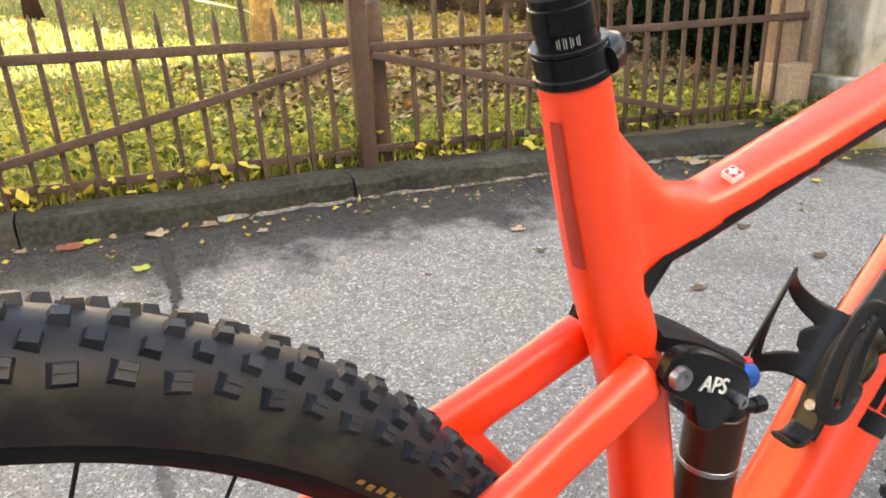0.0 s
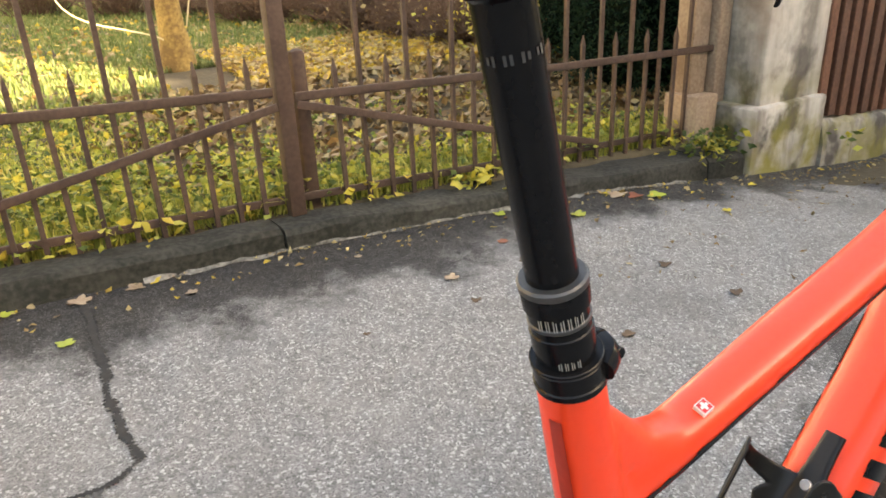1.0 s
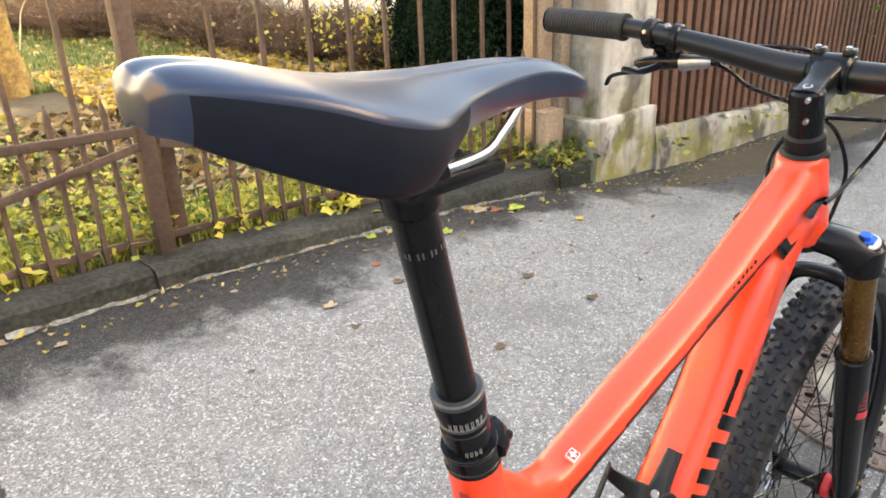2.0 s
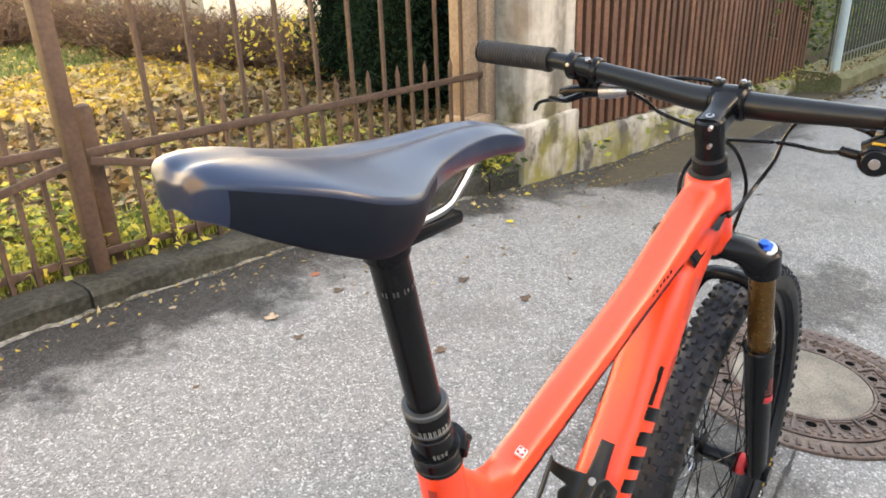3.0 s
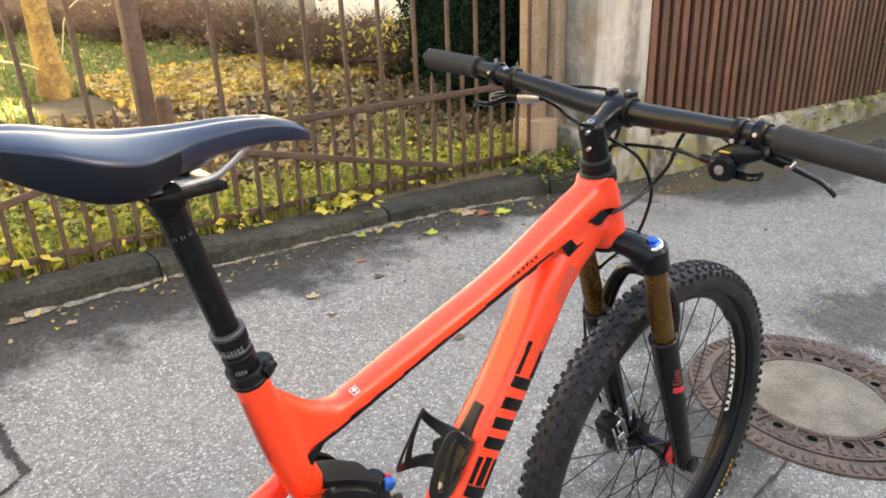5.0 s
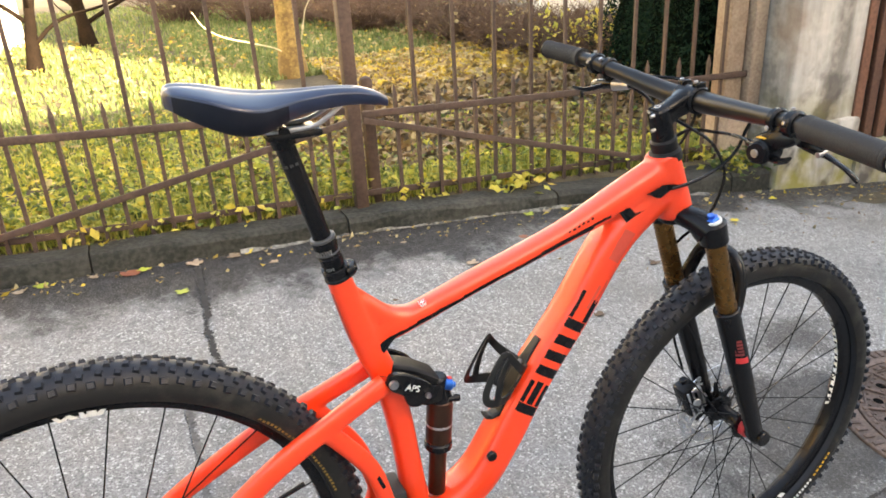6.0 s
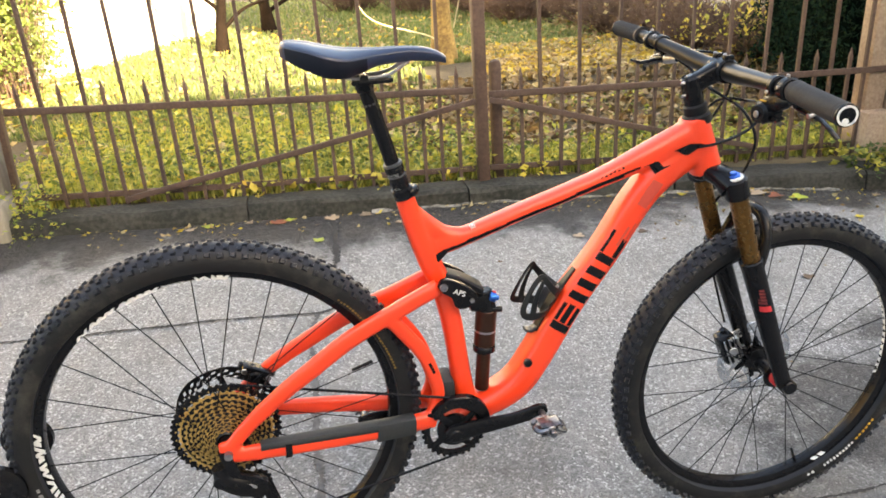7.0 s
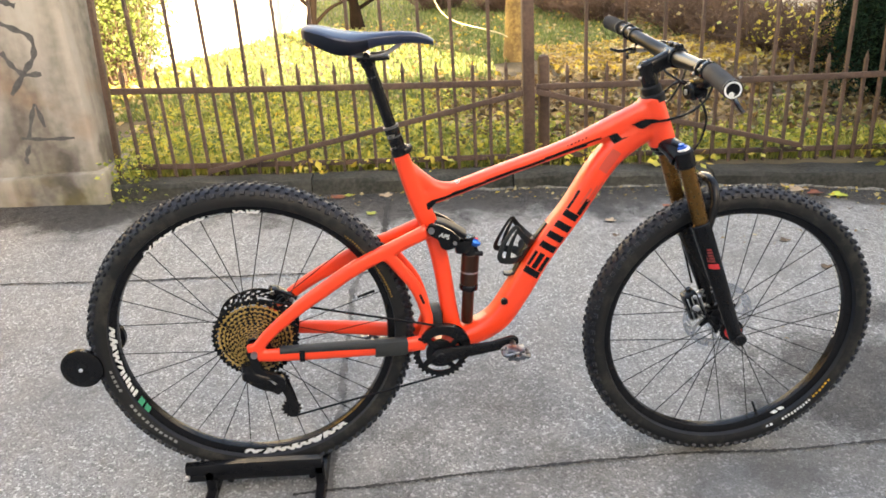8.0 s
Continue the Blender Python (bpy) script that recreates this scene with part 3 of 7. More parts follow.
LIME = mat("pale_cement", (0.3, 0.29, 0.26), (0.05, 0.05, 0.045), 0.9, 0, 9, 70, 0.6, 0.006)
tagged(part("trim_cement", mortar, LIME), "crumbling pale cement line at the foot of the kerb", "cement joint", kind="structure")


# ---- gate ----
def bar_mesh(height, tip):
    """A square bar of 18 mm that ends in a short point."""
    bm = bmesh.new()
    w = 0.0078
    rows = [(-w, 0.0), (w, 0.0)]
    zs = [(0.0, w), (height - tip, w), (height - tip * 0.75, w * 1.15), (height, 0.0015)]
    rings = [[bm.verts.new((sx * s, sy * s, z)) for sx, sy in ((-1, -1), (1, -1), (1, 1), (-1, 1))] for z, s in zs]
    for a, b in zip(rings, rings[1:]):
        for k in range(4):
            bm.faces.new((a[k], a[(k + 1) % 4], b[(k + 1) % 4], b[k]))
    bm.faces.new(rings[0][::-1])
    bm.faces.new(rings[-1])
    me = bpy.data.meshes.new("bar")
    bmesh.ops.recalc_face_normals(bm, faces=bm.faces)
    bm.to_mesh(me)
    bm.free()
    me.materials.append(RUST)
    return me


LONG, SHORT = bar_mesh(1.45, 0.06), bar_mesh(0.52, 0.055)
FY = 2.11


def flat_bar(a, b, h, d):
    """A flat iron rail between two places on the gate."""
    bm = bmesh.new()
    sweep(bm, [(*a, h, d), (*[(p + q) / 2 + (0, 0, -0.004)[i] for i, (p, q) in enumerate(zip(a, b))], h, d), (*b, h, d)], 12, 6.0, 5)
    return bm


def leaf(x0, x1, rail0, rail1, brace, xs, first_long, stile, label):
    gate = tagged(empty("gate_leaf", (x0, FY, 0)), label, "iron gate", "leaves of the gate")
    back = Matrix.Translation((-x0, -FY, 0))

    def add(ob):
        ob.parent, ob.matrix_parent_inverse = gate, back
        return ob

    rz = lambda x: rail0 + (rail1 - rail0) * (x - x0) / (x1 - x0)
    add(part("rail", flat_bar((x0, FY - 0.012, rail0), (x1, FY - 0.012, rail1), 0.0155, 0.006), RUST))
    add(part("rail", flat_bar((x0, FY + 0.012, garden_z(x0, 2.11) + 0.06), (x1, FY + 0.012, garden_z(x1, 2.11) + 0.06), 0.014, 0.006), RUST))
    add(part("brace", flat_bar((brace[0], FY - 0.026, brace[1]), (brace[2], FY - 0.026, brace[3]), 0.0135, 0.006), RUST))
    g = random.Random(int(x0 * 10))
    for i, x in enumerate(xs):
        tall = (i % 2 == 0) == first_long
        ob = add(new("bar", LONG if tall else SHORT))
        base = float(garden_z(x, 2.11)) - 0.01
        ob.location = (x + g.uniform(-0.004, 0.004), FY, base)
        if not tall:
            ob.scale = (1, 1, (rz(x) + 0.115 - base) / 0.52)
        ob.rotation_euler = (g.uniform(-0.006, 0.006), g.uniform(-0.01, 0.01), g.uniform(-0.2, 0.2))
    for sx, w, top in stile:
        bm = bmesh.new()
        box(bm, (sx - w / 2, FY - 0.03, float(garden_z(sx, 2.11)) - 0.03), (sx + w / 2, FY + 0.025, top), 0.004)
        add(part("stile", bm, RUST))
    return gate


leaf(-1.03, 0.985, 0.745, 0.648, (-0.62, 0.315, 0.99, 0.60), [-0.971 + 0.0855 * i for i in range(23)], False, [(1.022, 0.056, 1.55)],
     "rust-brown iron gate leaf with spiked bars and a diagonal brace")
leaf(1.06, 3.21, 0.622, 0.555, (1.06, 0.6, 2.45, 0.225), [3.047 - 0.0959 * i for i in range(20)], True, [],
     "rust-brown iron gate leaf of spiked bars before a conifer")
# the short stop post behind the meeting of the leaves
bm = bmesh.new()
box(bm, (1.082, 2.15, 0.15), (1.142, 2.2, 0.77), 0.022)
tagged(part("stop_post", bm, RUST), "short rust-brown iron stop post behind the gate", "post")

# ---- hinge posts and pillars ----
bm = bmesh.new()
box(bm, (-0.012, -0.02, 0.0), (0.012, 0.02, 1.7), 0.004, Matrix.Translation((-1.085, 2.11, 0.2)) @ Matrix.Rotation(radians(3.1), 4, "Y"))
tagged(part("hinge_post", bm, RUST), "rusty flat iron hinge post against the left pillar".replace("left ", "graffitied "), "post", "hinge posts of the gate")
hp = tagged(empty("hinge_post", (3.15, 2.11, 0)), "weathered brown hinge post on a concrete foot", "post", "hinge posts of the gate")
for name, lo, hi, m_ in (("upright", (3.085, 2.114, 0.3), (3.2, 2.22, 1.9), POSTM), ("board", (3.21, 2.07, 0.08), (3.296, 2.16, 1.9), POSTM), ("concrete_foot", (3.055, 2.035, -0.02), (3.205, 2.24, 0.345), POSTM)):
    bm = bmesh.new()
    box(bm, lo, hi, 0.008)
    ob = part(name, bm, m_, hp)
    ob.matrix_parent_inverse = Matrix.Translation((-3.15, -2.11, 0))


def rough_block(lo, hi, cuts, bevel, seed, amount):
    """A masonry block with worn, uneven faces."""
    bm = bmesh.new()
    box(bm, lo, hi, bevel)
    bmesh.ops.subdivide_edges(bm, edges=[e for e in bm.edges if e.calc_length() > 0.15], cuts=cuts, use_grid_fill=True)
    for v in bm.verts:
        v.co += amount * noise.noise_vector(v.co * 6.0 + Vector((seed, 0, 0)))
    return bm


pr = tagged(empty("gate_pillar", (3.53, 2.1, 0)), "stained grey rendered gate pillar with mossy plinth", "pillar", "gate pillars")
for name, lo, hi in (("shaft", (3.3, 1.865, 0.2), (3.785, 2.34, 2.15)), ("plinth", (3.228, 1.83, -0.16), (3.81, 2.38, 0.29))):
    ob = part(name, rough_block(lo, hi, 6, 0.02, 2, 0.007), PILLARM, pr)
    ob.matrix_parent_inverse = Matrix.Translation((-3.53, -2.1, 0))
pl = tagged(empty("gate_pillar", (-1.45, 2.25, 0)), "grey rendered gate pillar with black sprayed scrawls", "pillar", "gate pillars")
for name, lo, hi in (("shaft", (-1.7, 1.965, 0.2), (-1.115, 2.3, 2.2)), ("plinth", (-1.76, 1.925, 0.05), (-1.085, 2.34, 0.39))):
    ob = part(name, rough_block(lo, hi, 6, 0.02, 7, 0.007), PILLARL, pl)
    ob.matrix_parent_inverse = Matrix.Translation((1.45, -2.25, 0))


# ---- the bicycle ----
bike = tagged(empty("bicycle", (0.58, 0, 0.0)), "bright orange full-suspension mountain bike held in a floor stand", "bicycle")
HOME = Matrix.Translation((-0.58, 0, 0))
RA, FA = Vector((0.011, 0, 0.4597)), Vector((1.159, 0, 0.3695))
# the rear triangle stands a little out of line with the front frame
REAR = HOME @ Matrix.Translation((0.44, 0, 0)) @ Matrix.Rotation(radians(3.1), 4, "Z") @ Matrix.Translation((-0.44, 0, 0.003))


def bike_part(name, bm, material, label="", parent=None, smooth=True, rear=False):
    ob = part(name, bm, material, parent or bike, label, smooth)
    if parent is None:
        ob.matrix_parent_inverse = REAR if rear else HOME
    return ob


def frame_mesh():
    bm = bmesh.new()
    sweep(bm, [(0.405, 0, 0.765, 0.026, 0.019), (0.47, 0, 0.7695, 0.0178, 0.019), (0.60, 0, 0.8092, 0.015, 0.021), (0.75, 0, 0.8535, 0.016, 0.022), (0.86, 0, 0.892, 0.0243, 0.0255), (0.925, 0, 0.915, 0.0285, 0.0268), (0.945, 0, 0.9195, 0.0275, 0.027)], 16, 3.0)
    sweep(bm, [(0.9385, 0, 0.9545, 0.027, 0.027), (0.95, 0, 0.915, 0.029, 0.029), (0.972, 0, 0.846, 0.031, 0.031)], 16, 2.2)
    sweep(bm, [(0.95, 0, 0.9, 0.03, 0.026), (0.848, 0, 0.826, 0.029, 0.032), (0.767, 0, 0.709, 0.0275, 0.034), (0.693, 0, 0.611, 0.0295, 0.035), (0.632, 0, 0.51, 0.03, 0.036), (0.583, 0, 0.444, 0.029, 0.037), (0.52, 0, 0.411, 0.026, 0.038), (0.455, 0, 0.398, 0.024, 0.038)], 16, 3.2)
    sweep(bm, [(0.3825, -0.0153, 0.882, 0.0172, 0.0172), (0.3872, -0.0136, 0.863, 0.0176, 0.0174), (0.4035, -0.009, 0.80, 0.0195, 0.0182), (0.422, -0.004, 0.74, 0.0215, 0.0195), (0.443, 0, 0.68, 0.021, 0.021), (0.458, 0, 0.60, 0.0205, 0.022), (0.468, 0, 0.5, 0.0205, 0.024), (0.478, 0, 0.39, 0.024, 0.03)], 16, 2.6)
    sweep(bm, [(0.397, -0.007, 0.843, 0.013, 0.013), (0.424, -0.003, 0.808, 0.0185, 0.016), (0.455, 0, 0.783, 0.0185, 0.017), (0.5, 0, 0.776, 0.0155, 0.018)], 12, 2.2)
    rod(bm, (0.443, -0.044, 0.385), (0.443, 0.044, 0.385), 0.026)
    return bm


frame_ob = bike_part("frame", frame_mesh(), ORANGE, "orange carbon front frame")
rm = frame_ob.modifiers.new("fuse", "REMESH")
rm.mode, rm.voxel_size, rm.use_smooth_shade = "VOXEL", 0.004, True
sm = frame_ob.modifiers.new("soften", "SMOOTH")
sm.factor, sm.iterations = 0.5, 6


def swingarm_mesh():
    bm = bmesh.new()
    for s in (-1, 1):
        sweep(bm, [(0.43, s * 0.03, 0.69, 0.0165, 0.012), (0.36, s * 0.035, 0.663, 0.0166, 0.011), (0.26, s * 0.046, 0.624, 0.0175, 0.011), (0.185, s * 0.056, 0.583, 0.0171, 0.0105), (0.125, s * 0.063, 0.548, 0.0158, 0.01), (0.06, s * 0.069, 0.501, 0.0145, 0.009), (0.014, s * 0.072, 0.457, 0.013, 0.009)], 12, 2.8)
        sweep(bm, [(0.33, s * 0.038, 0.648, 0.0145, 0.011), (0.354, s * 0.034, 0.615, 0.0145, 0.011), (0.393, s * 0.03, 0.553, 0.0145, 0.011), (0.412, s * 0.028, 0.49, 0.0135, 0.011), (0.415, s * 0.028, 0.455, 0.013, 0.012), (0.40, s * 0.03, 0.412, 0.015, 0.013)], 12, 2.8)
        sweep(bm, [(0.008, s * 0.072, 0.444, 0.013, 0.009), (0.07, s * 0.069, 0.4385, 0.0165, 0.01), (0.2, s * 0.06, 0.4265, 0.0175, 0.011), (0.32, s * 0.045, 0.414, 0.0185, 0.012), (0.405, s * 0.034, 0.408, 0.0185, 0.013)], 12, 2.8)
        sweep(bm, [(0.013, s * 0.072, 0.474, 0.016, 0.008), (0.013, s * 0.072, 0.44, 0.016, 0.008)], 12, 2.5, 1)
    rod(bm, (0.412, -0.034, 0.41), (0.412, 0.034, 0.41), 0.012)
    return bm


arm = bike_part("swingarm", swingarm_mesh(), ORANGE, "orange carbon rear triangle", rear=True)
rm = arm.modifiers.new("fuse", "REMESH")
rm.mode, rm.voxel_size, rm.use_smooth_shade = "VOXEL", 0.0035, True
sm = arm.modifiers.new("soften", "SMOOTH")
sm.factor, sm.iterations = 0.5, 5


# ---- wheels ----
TW = 0.031      # half the tyre's width


def tyre_profile(TR):
    return [(TR - 0.029 + 0.029 * math.cos(a), TW * math.sin(a)) for a in np.linspace(-2.1, 2.1, 15)] + [(TR - 0.046, 0.0155), (TR - 0.05, 0.012), (TR - 0.05, -0.012), (TR - 0.046, -0.0155)]


def knob_mesh(length, width, height, notch, step=False):
    """A tread block, lying on the xy plane, a little narrower at its top."""
    bm = bmesh.new()
    vs = box(bm, (-length / 2, -width / 2, -0.003), (length / 2, width / 2, height))
    for v in vs:
        if v.co.z > 0:
            v.co.x *= 0.66
            v.co.y *= 0.66
            v.co.z -= notch * (1 if v.co.x > 0 else 0)
    if step:
        box(bm, (-length * 0.31, -width * 0.31, height * 0.6), (length * 0.31, -width * 0.02, height + 0.0012))
    me = bpy.data.meshes.new("knob")
    bmesh.ops.recalc_face_normals(bm, faces=bm.faces)
    bm.to_mesh(me)
    bm.free()
    me.materials.append(KNOBM)
    return me


CENTRE, SIDE, EDGE = knob_mesh(0.0125, 0.0105, 0.005, 0.001), knob_mesh(0.0125, 0.0105, 0.0054, 0.001), knob_mesh(0.0155, 0.0125, 0.0056, 0.0, True)


def knob_rows(steps):
    """Where the blocks sit: round the tyre and across its crown."""
    out = []
    for k in range(steps):
        a = 2 * math.pi * k / steps
        h = math.pi / steps
        wide = 0.03 if k % 2 else -0.03
        out += [(a, 0.2 + wide, CENTRE, 0.1), (a + 0.5 * h, -0.2 + wide, CENTRE, -0.1)]
        out += [(a + h, 0.6 - wide, SIDE, 0.2), (a + 1.4 * h, -0.6 + wide, SIDE, -0.2)]
        out += [(a, 1.02 + wide, EDGE, 0.1 * (-1) ** k), (a + 0.3 * h, -1.02 + wide, EDGE, 0.1 * (-1) ** k)]
    return out


def knob_pose(at, TR, a, lat, twist):
    """On the carcass: a turns round the axle, lat goes across the crown."""
    r = TR - 0.029 + 0.029 * math.cos(lat)
    radial = Vector((math.cos(a), 0, math.sin(a)))
    n = (radial * math.cos(lat) + Vector((0, 1, 0)) * math.sin(lat)).normalized()
    along = Vector((-math.sin(a), 0, math.cos(a)))
    side = n.cross(along)
    m = Matrix((along, side, n)).transposed().to_4x4()
    p = Vector(at) + radial * r + Vector((0, TW * math.sin(lat), 0))
    return Matrix.Translation(p) @ m @ Matrix.Rotation(twist, 4, "Z")


def wheel(at, TR, picked, phase, disc, steps, disc_paint, rear):
    """Tyre with its tread, rim with spokes, hub and brake disc. picked: which stretch has single tread blocks."""
    bm = bmesh.new()
    lathe(bm, tyre_profile(TR), 96, at)
    tyre = bike_part("tyre", bm, RUBBER, "dusty black knobbly tyre", rear=rear)
    rest_v, rest_f = [], []
    for a, lat, me, tw in knob_rows(steps):
        m = knob_pose(at, TR, a + phase, lat, tw) @ Matrix.Diagonal((84 / steps, 0.46 + 42 / steps, 0.5 + 42 / steps, 1))
        if picked(math.degrees(a + phase) % 360):
            ob = new("knob", me)
            ob.parent = tyre
            ob.matrix_basis = m
        else:
            i0 = len(rest_v)
            rest_v += [tuple(m @ v.co) for v in me.vertices]
            rest_f += [tuple(i0 + k for k in p.vertices) for p in me.polygons]
    if rest_v:
        tread = sheet("tread", rest_v, rest_f, KNOBM, tyre)
        tread["kind"] = "stuff"
    bm = bmesh.new()
    RR = TR - (0.352 if rear else 0.354)
    lathe(bm, [(RR + r, y) for r, y in ((0.313, -0.0145), (0.313, 0.0145), (0.304, 0.016), (0.291, 0.011), (0.289, 0.0), (0.291, -0.011), (0.304, -0.016))], 96, at)
    rim = bike_part("rim", bm, BLACK, "black alloy rim", rear=rear)
    hub_r = 0.029
    bm = bmesh.new()
    lathe(bm, [(0.0, -0.05), (0.012, -0.05), (0.014, -0.036), (hub_r, -0.034), (hub_r, -0.03), (0.014, -0.025), (0.014, 0.025), (hub_r, 0.03), (hub_r, 0.034), (0.016, 0.038), (0.014, 0.05), (0.0, 0.05)], 24, at, False)
    bike_part("hub", bm, BLACK, "black hub", rear=rear)
    for k in range(28):
        s = 1 if k % 2 else -1
        a = 2 * math.pi * k / 28 + phase
        off = (1 if (k // 2) % 2 else -1) * 0.62
        p = Vector(at) + Vector(((RR + 0.292) * math.cos(a), s * 0.003, (RR + 0.292) * math.sin(a)))
        q = Vector(at) + Vector((hub_r * 0.9 * math.cos(a + off * 1.6), s * 0.032, hub_r * 0.9 * math.sin(a + off * 1.6)))
        bm = bmesh.new()
        rod(bm, q, p, 0.00115, None, 6)
        ob = part("spoke", bm, BLACK, rim)
    # the brake disc on the far side: a pierced track on curved arms
    bm = bmesh.new()
    y = 0.052
    n_, ro = 72, disc
    radii = (ro, ro - 0.005, ro - 0.011, ro - 0.017, ro - 0.022)
    rows_ = []
    for yy in (y - 0.001, y + 0.001):
        rows_.append([[bm.verts.new((at[0] + (r + (0.0012 * math.sin(6 * math.pi * 2 * k / n_) if i_ in (0, 4) else 0)) * math.cos(2 * math.pi * (k + i_ * 0.7) / n_), yy, at[2] + (r + (0.0012 * math.sin(6 * math.pi * 2 * k / n_) if i_ in (0, 4) else 0)) * math.sin(2 * math.pi * (k + i_ * 0.7) / n_))) for k in range(n_)] for i_, r in enumerate(radii)])
    for k in range(n_):
        j = (k + 1) % n_
        for i_ in range(4):
            if i_ in (1, 2, 3) and k % 3 == i_ - 1:
                continue
            bm.faces.new((rows_[0][i_][k], rows_[0][i_][j], rows_[0][i_ + 1][j], rows_[0][i_ + 1][k]))
            bm.faces.new((rows_[1][i_][k], rows_[1][i_ + 1][k], rows_[1][i_ + 1][j], rows_[1][i_][j]))
        bm.faces.new((rows_[0][0][k], rows_[1][0][k], rows_[1][0][j], rows_[0][0][j]))
        bm.faces.new((rows_[0][4][k], rows_[0][4][j], rows_[1][4][j], rows_[1][4][k]))
    lathe(bm, [(0.034, y - 0.0012), (0.034, y + 0.0012), (0.018, y + 0.0012), (0.018, y - 0.0012)], 40, at)
    for k in range(6):
        a = 2 * math.pi * k / 6
        p0 = Vector(at) + Vector((0.032 * math.cos(a), y, 0.032 * math.sin(a)))
        p1 = Vector(at) + Vector((0.055 * math.cos(a + 0.42), y, 0.055 * math.sin(a + 0.42)))
        p2 = Vector(at) + Vector(((ro - 0.02) * math.cos(a + 0.55), y, (ro - 0.02) * math.sin(a + 0.55)))
        sweep(bm, [(*p0, 0.0065, 0.001), (*p1, 0.0045, 0.001), (*p2, 0.0065, 0.001)], 6, 2, 4)
    ring_ob = bike_part("brake_disc", bm, disc_paint, "bright steel brake disc" if disc_paint == DISC else "dark brake disc", rear=rear)
    bm = bmesh.new()
    for k in range(6):
        a = 2 * math.pi * k / 6 + 0.2
        p0 = Vector(at) + Vector((0.016 * math.cos(a), y - 0.002, 0.016 * math.sin(a)))
        p1 = Vector(at) + Vector((0.052 * math.cos(a + 0.35), y - 0.002, 0.052 * math.sin(a + 0.35)))
        sweep(bm, [(*p0, 0.01, 0.0015), (*p1, 0.0045, 0.0015)], 6, 2, 3)
    lathe(bm, [(0.03, y - 0.004), (0.03, y + 0.003), (0.012, y + 0.003), (0.012, y - 0.004)], 32, at)
    bike_part("disc_carrier", bm, BLACK, "black disc carrier", ring_ob)
    return tyre, rim


rear_tyre, rear_rim = wheel(RA, 0.3708, lambda d: 24 < d < 165, 0.03, 0.097, 108, BLACK, True)
front_tyre, front_rim = wheel(FA, 0.3585, lambda d: 85 < d < 195, 0.05, 0.09, 96, DISC, False)
bm = bmesh.new()
lathe(bm, [(0.0155, -0.0495), (0.019, -0.047), (0.0195, -0.037), (0.0165, -0.0345)], 24, FA)
bike_part("hub_band", bm, RED, "red band on the front hub")


# ---- prints on the frame ----
def print_on(target, name, quads, material, side=-1, label="", off=0.0007):
    """Thin prints laid on a tube from its side: each quad gives four corners (x, z), then hugs the surface."""
    bm = bmesh.new()
    n = 8
    for q in quads:
        c = [Vector((p[0], side * 0.045, p[1])) for p in q]
        rows = [[bm.verts.new(c[0].lerp(c[1], i / n).lerp(c[3].lerp(c[2], i / n), k / n)) for i in range(n + 1)] for k in range(n + 1)]
        for a, b in zip(rows, rows[1:]):
            for i in range(n):
                bm.faces.new((a[i], a[i + 1], b[i + 1], b[i]))
    ob = part(name, bm, material, target, label)
    w = ob.modifiers.new("hug", "SHRINKWRAP")
    w.wrap_method, w.wrap_mode = "NEAREST_SURFACEPOINT", "ABOVE_SURFACE"
    w.target, w.offset = target, off
    return ob


def along(o, d, s0, s1, h0, h1):
    """A quad in a tube's own directions: s along it, h across it."""
    d = Vector(d).normalized()
    n = Vector((-d.y, d.x))
    o = Vector(o)
    return [tuple(o + d * s + n * h) for s, h in ((s0, h0), (s1, h0), (s1, h1), (s0, h1))]


DT, DD = (0.640, 0.507), (0.565, 0.825)
for side in (-1, 1):
    q = [along(DT, DD, s0, s1, h0, h1) for s0, s1, h0, h1 in (
        (0.06, 0.0765, -0.011, 0.047), (0.078, 0.118, -0.011, 0.005), (0.078, 0.12, 0.011, 0.0255), (0.078, 0.118, 0.032, 0.047),
        (0.131, 0.1475, -0.011, 0.047), (0.16, 0.1765, -0.011, 0.047), (0.189, 0.206, -0.011, 0.046),
        (0.22, 0.2365, -0.008, 0.047), (0.238, 0.279, -0.011, 0.005), (0.238, 0.286, 0.033, 0.047))]
    print_on(frame_ob, "print", q, BLACK, side, "bold black print of plain blocks")
    q = [along((0.455, 0.757), (0.44, 0.122), s0, s1, l, h) for s0, s1, l, h in ((-0.012, 0.04, -0.014, 0.002), (0.04, 0.12, -0.014, 0.0052), (0.12, 0.26, -0.012, 0.009), (0.26, 0.356, -0.002, 0.0142), (0.356, 0.388, 0.0065, 0.0145))]
    print_on(frame_ob, "print", q, BLACK, side, "black band along the lower edge of the top tube")
    print_on(frame_ob, "print", [[(0.832, 0.8685), (0.856, 0.8695), (0.888, 0.8775), (0.854, 0.8785)]], BLACK, side, "black wedge-shaped print")
    print_on(frame_ob, "print", [along((0.85, 0.828), (0.569, 0.822), -0.035, 0.02, -0.012, 0.016), *[along((0.815, 0.77), (0.569, 0.822), -0.03 - 0.012 * k, 0.012 - 0.012 * k, -0.02 + 0.011 * k, -0.0145 + 0.011 * k) for k in range(3)]], TONE, side, "darker orange panel print")
    print_on(frame_ob, "print", [along((0.748, 0.8675), (0.44, 0.135), 0.0085 * k, 0.0085 * k + 0.0045, -0.003, 0.003 + 0.002 * (k % 2)) for k in range(6)], BLACK, side, "small black print of unreadable marks")
print_on(frame_ob, "cable_port", [[(0.89, 0.899), (0.917, 0.8905), (0.953, 0.906), (0.92, 0.9095)]], BLACK, -1, "black cable port", 0.003)
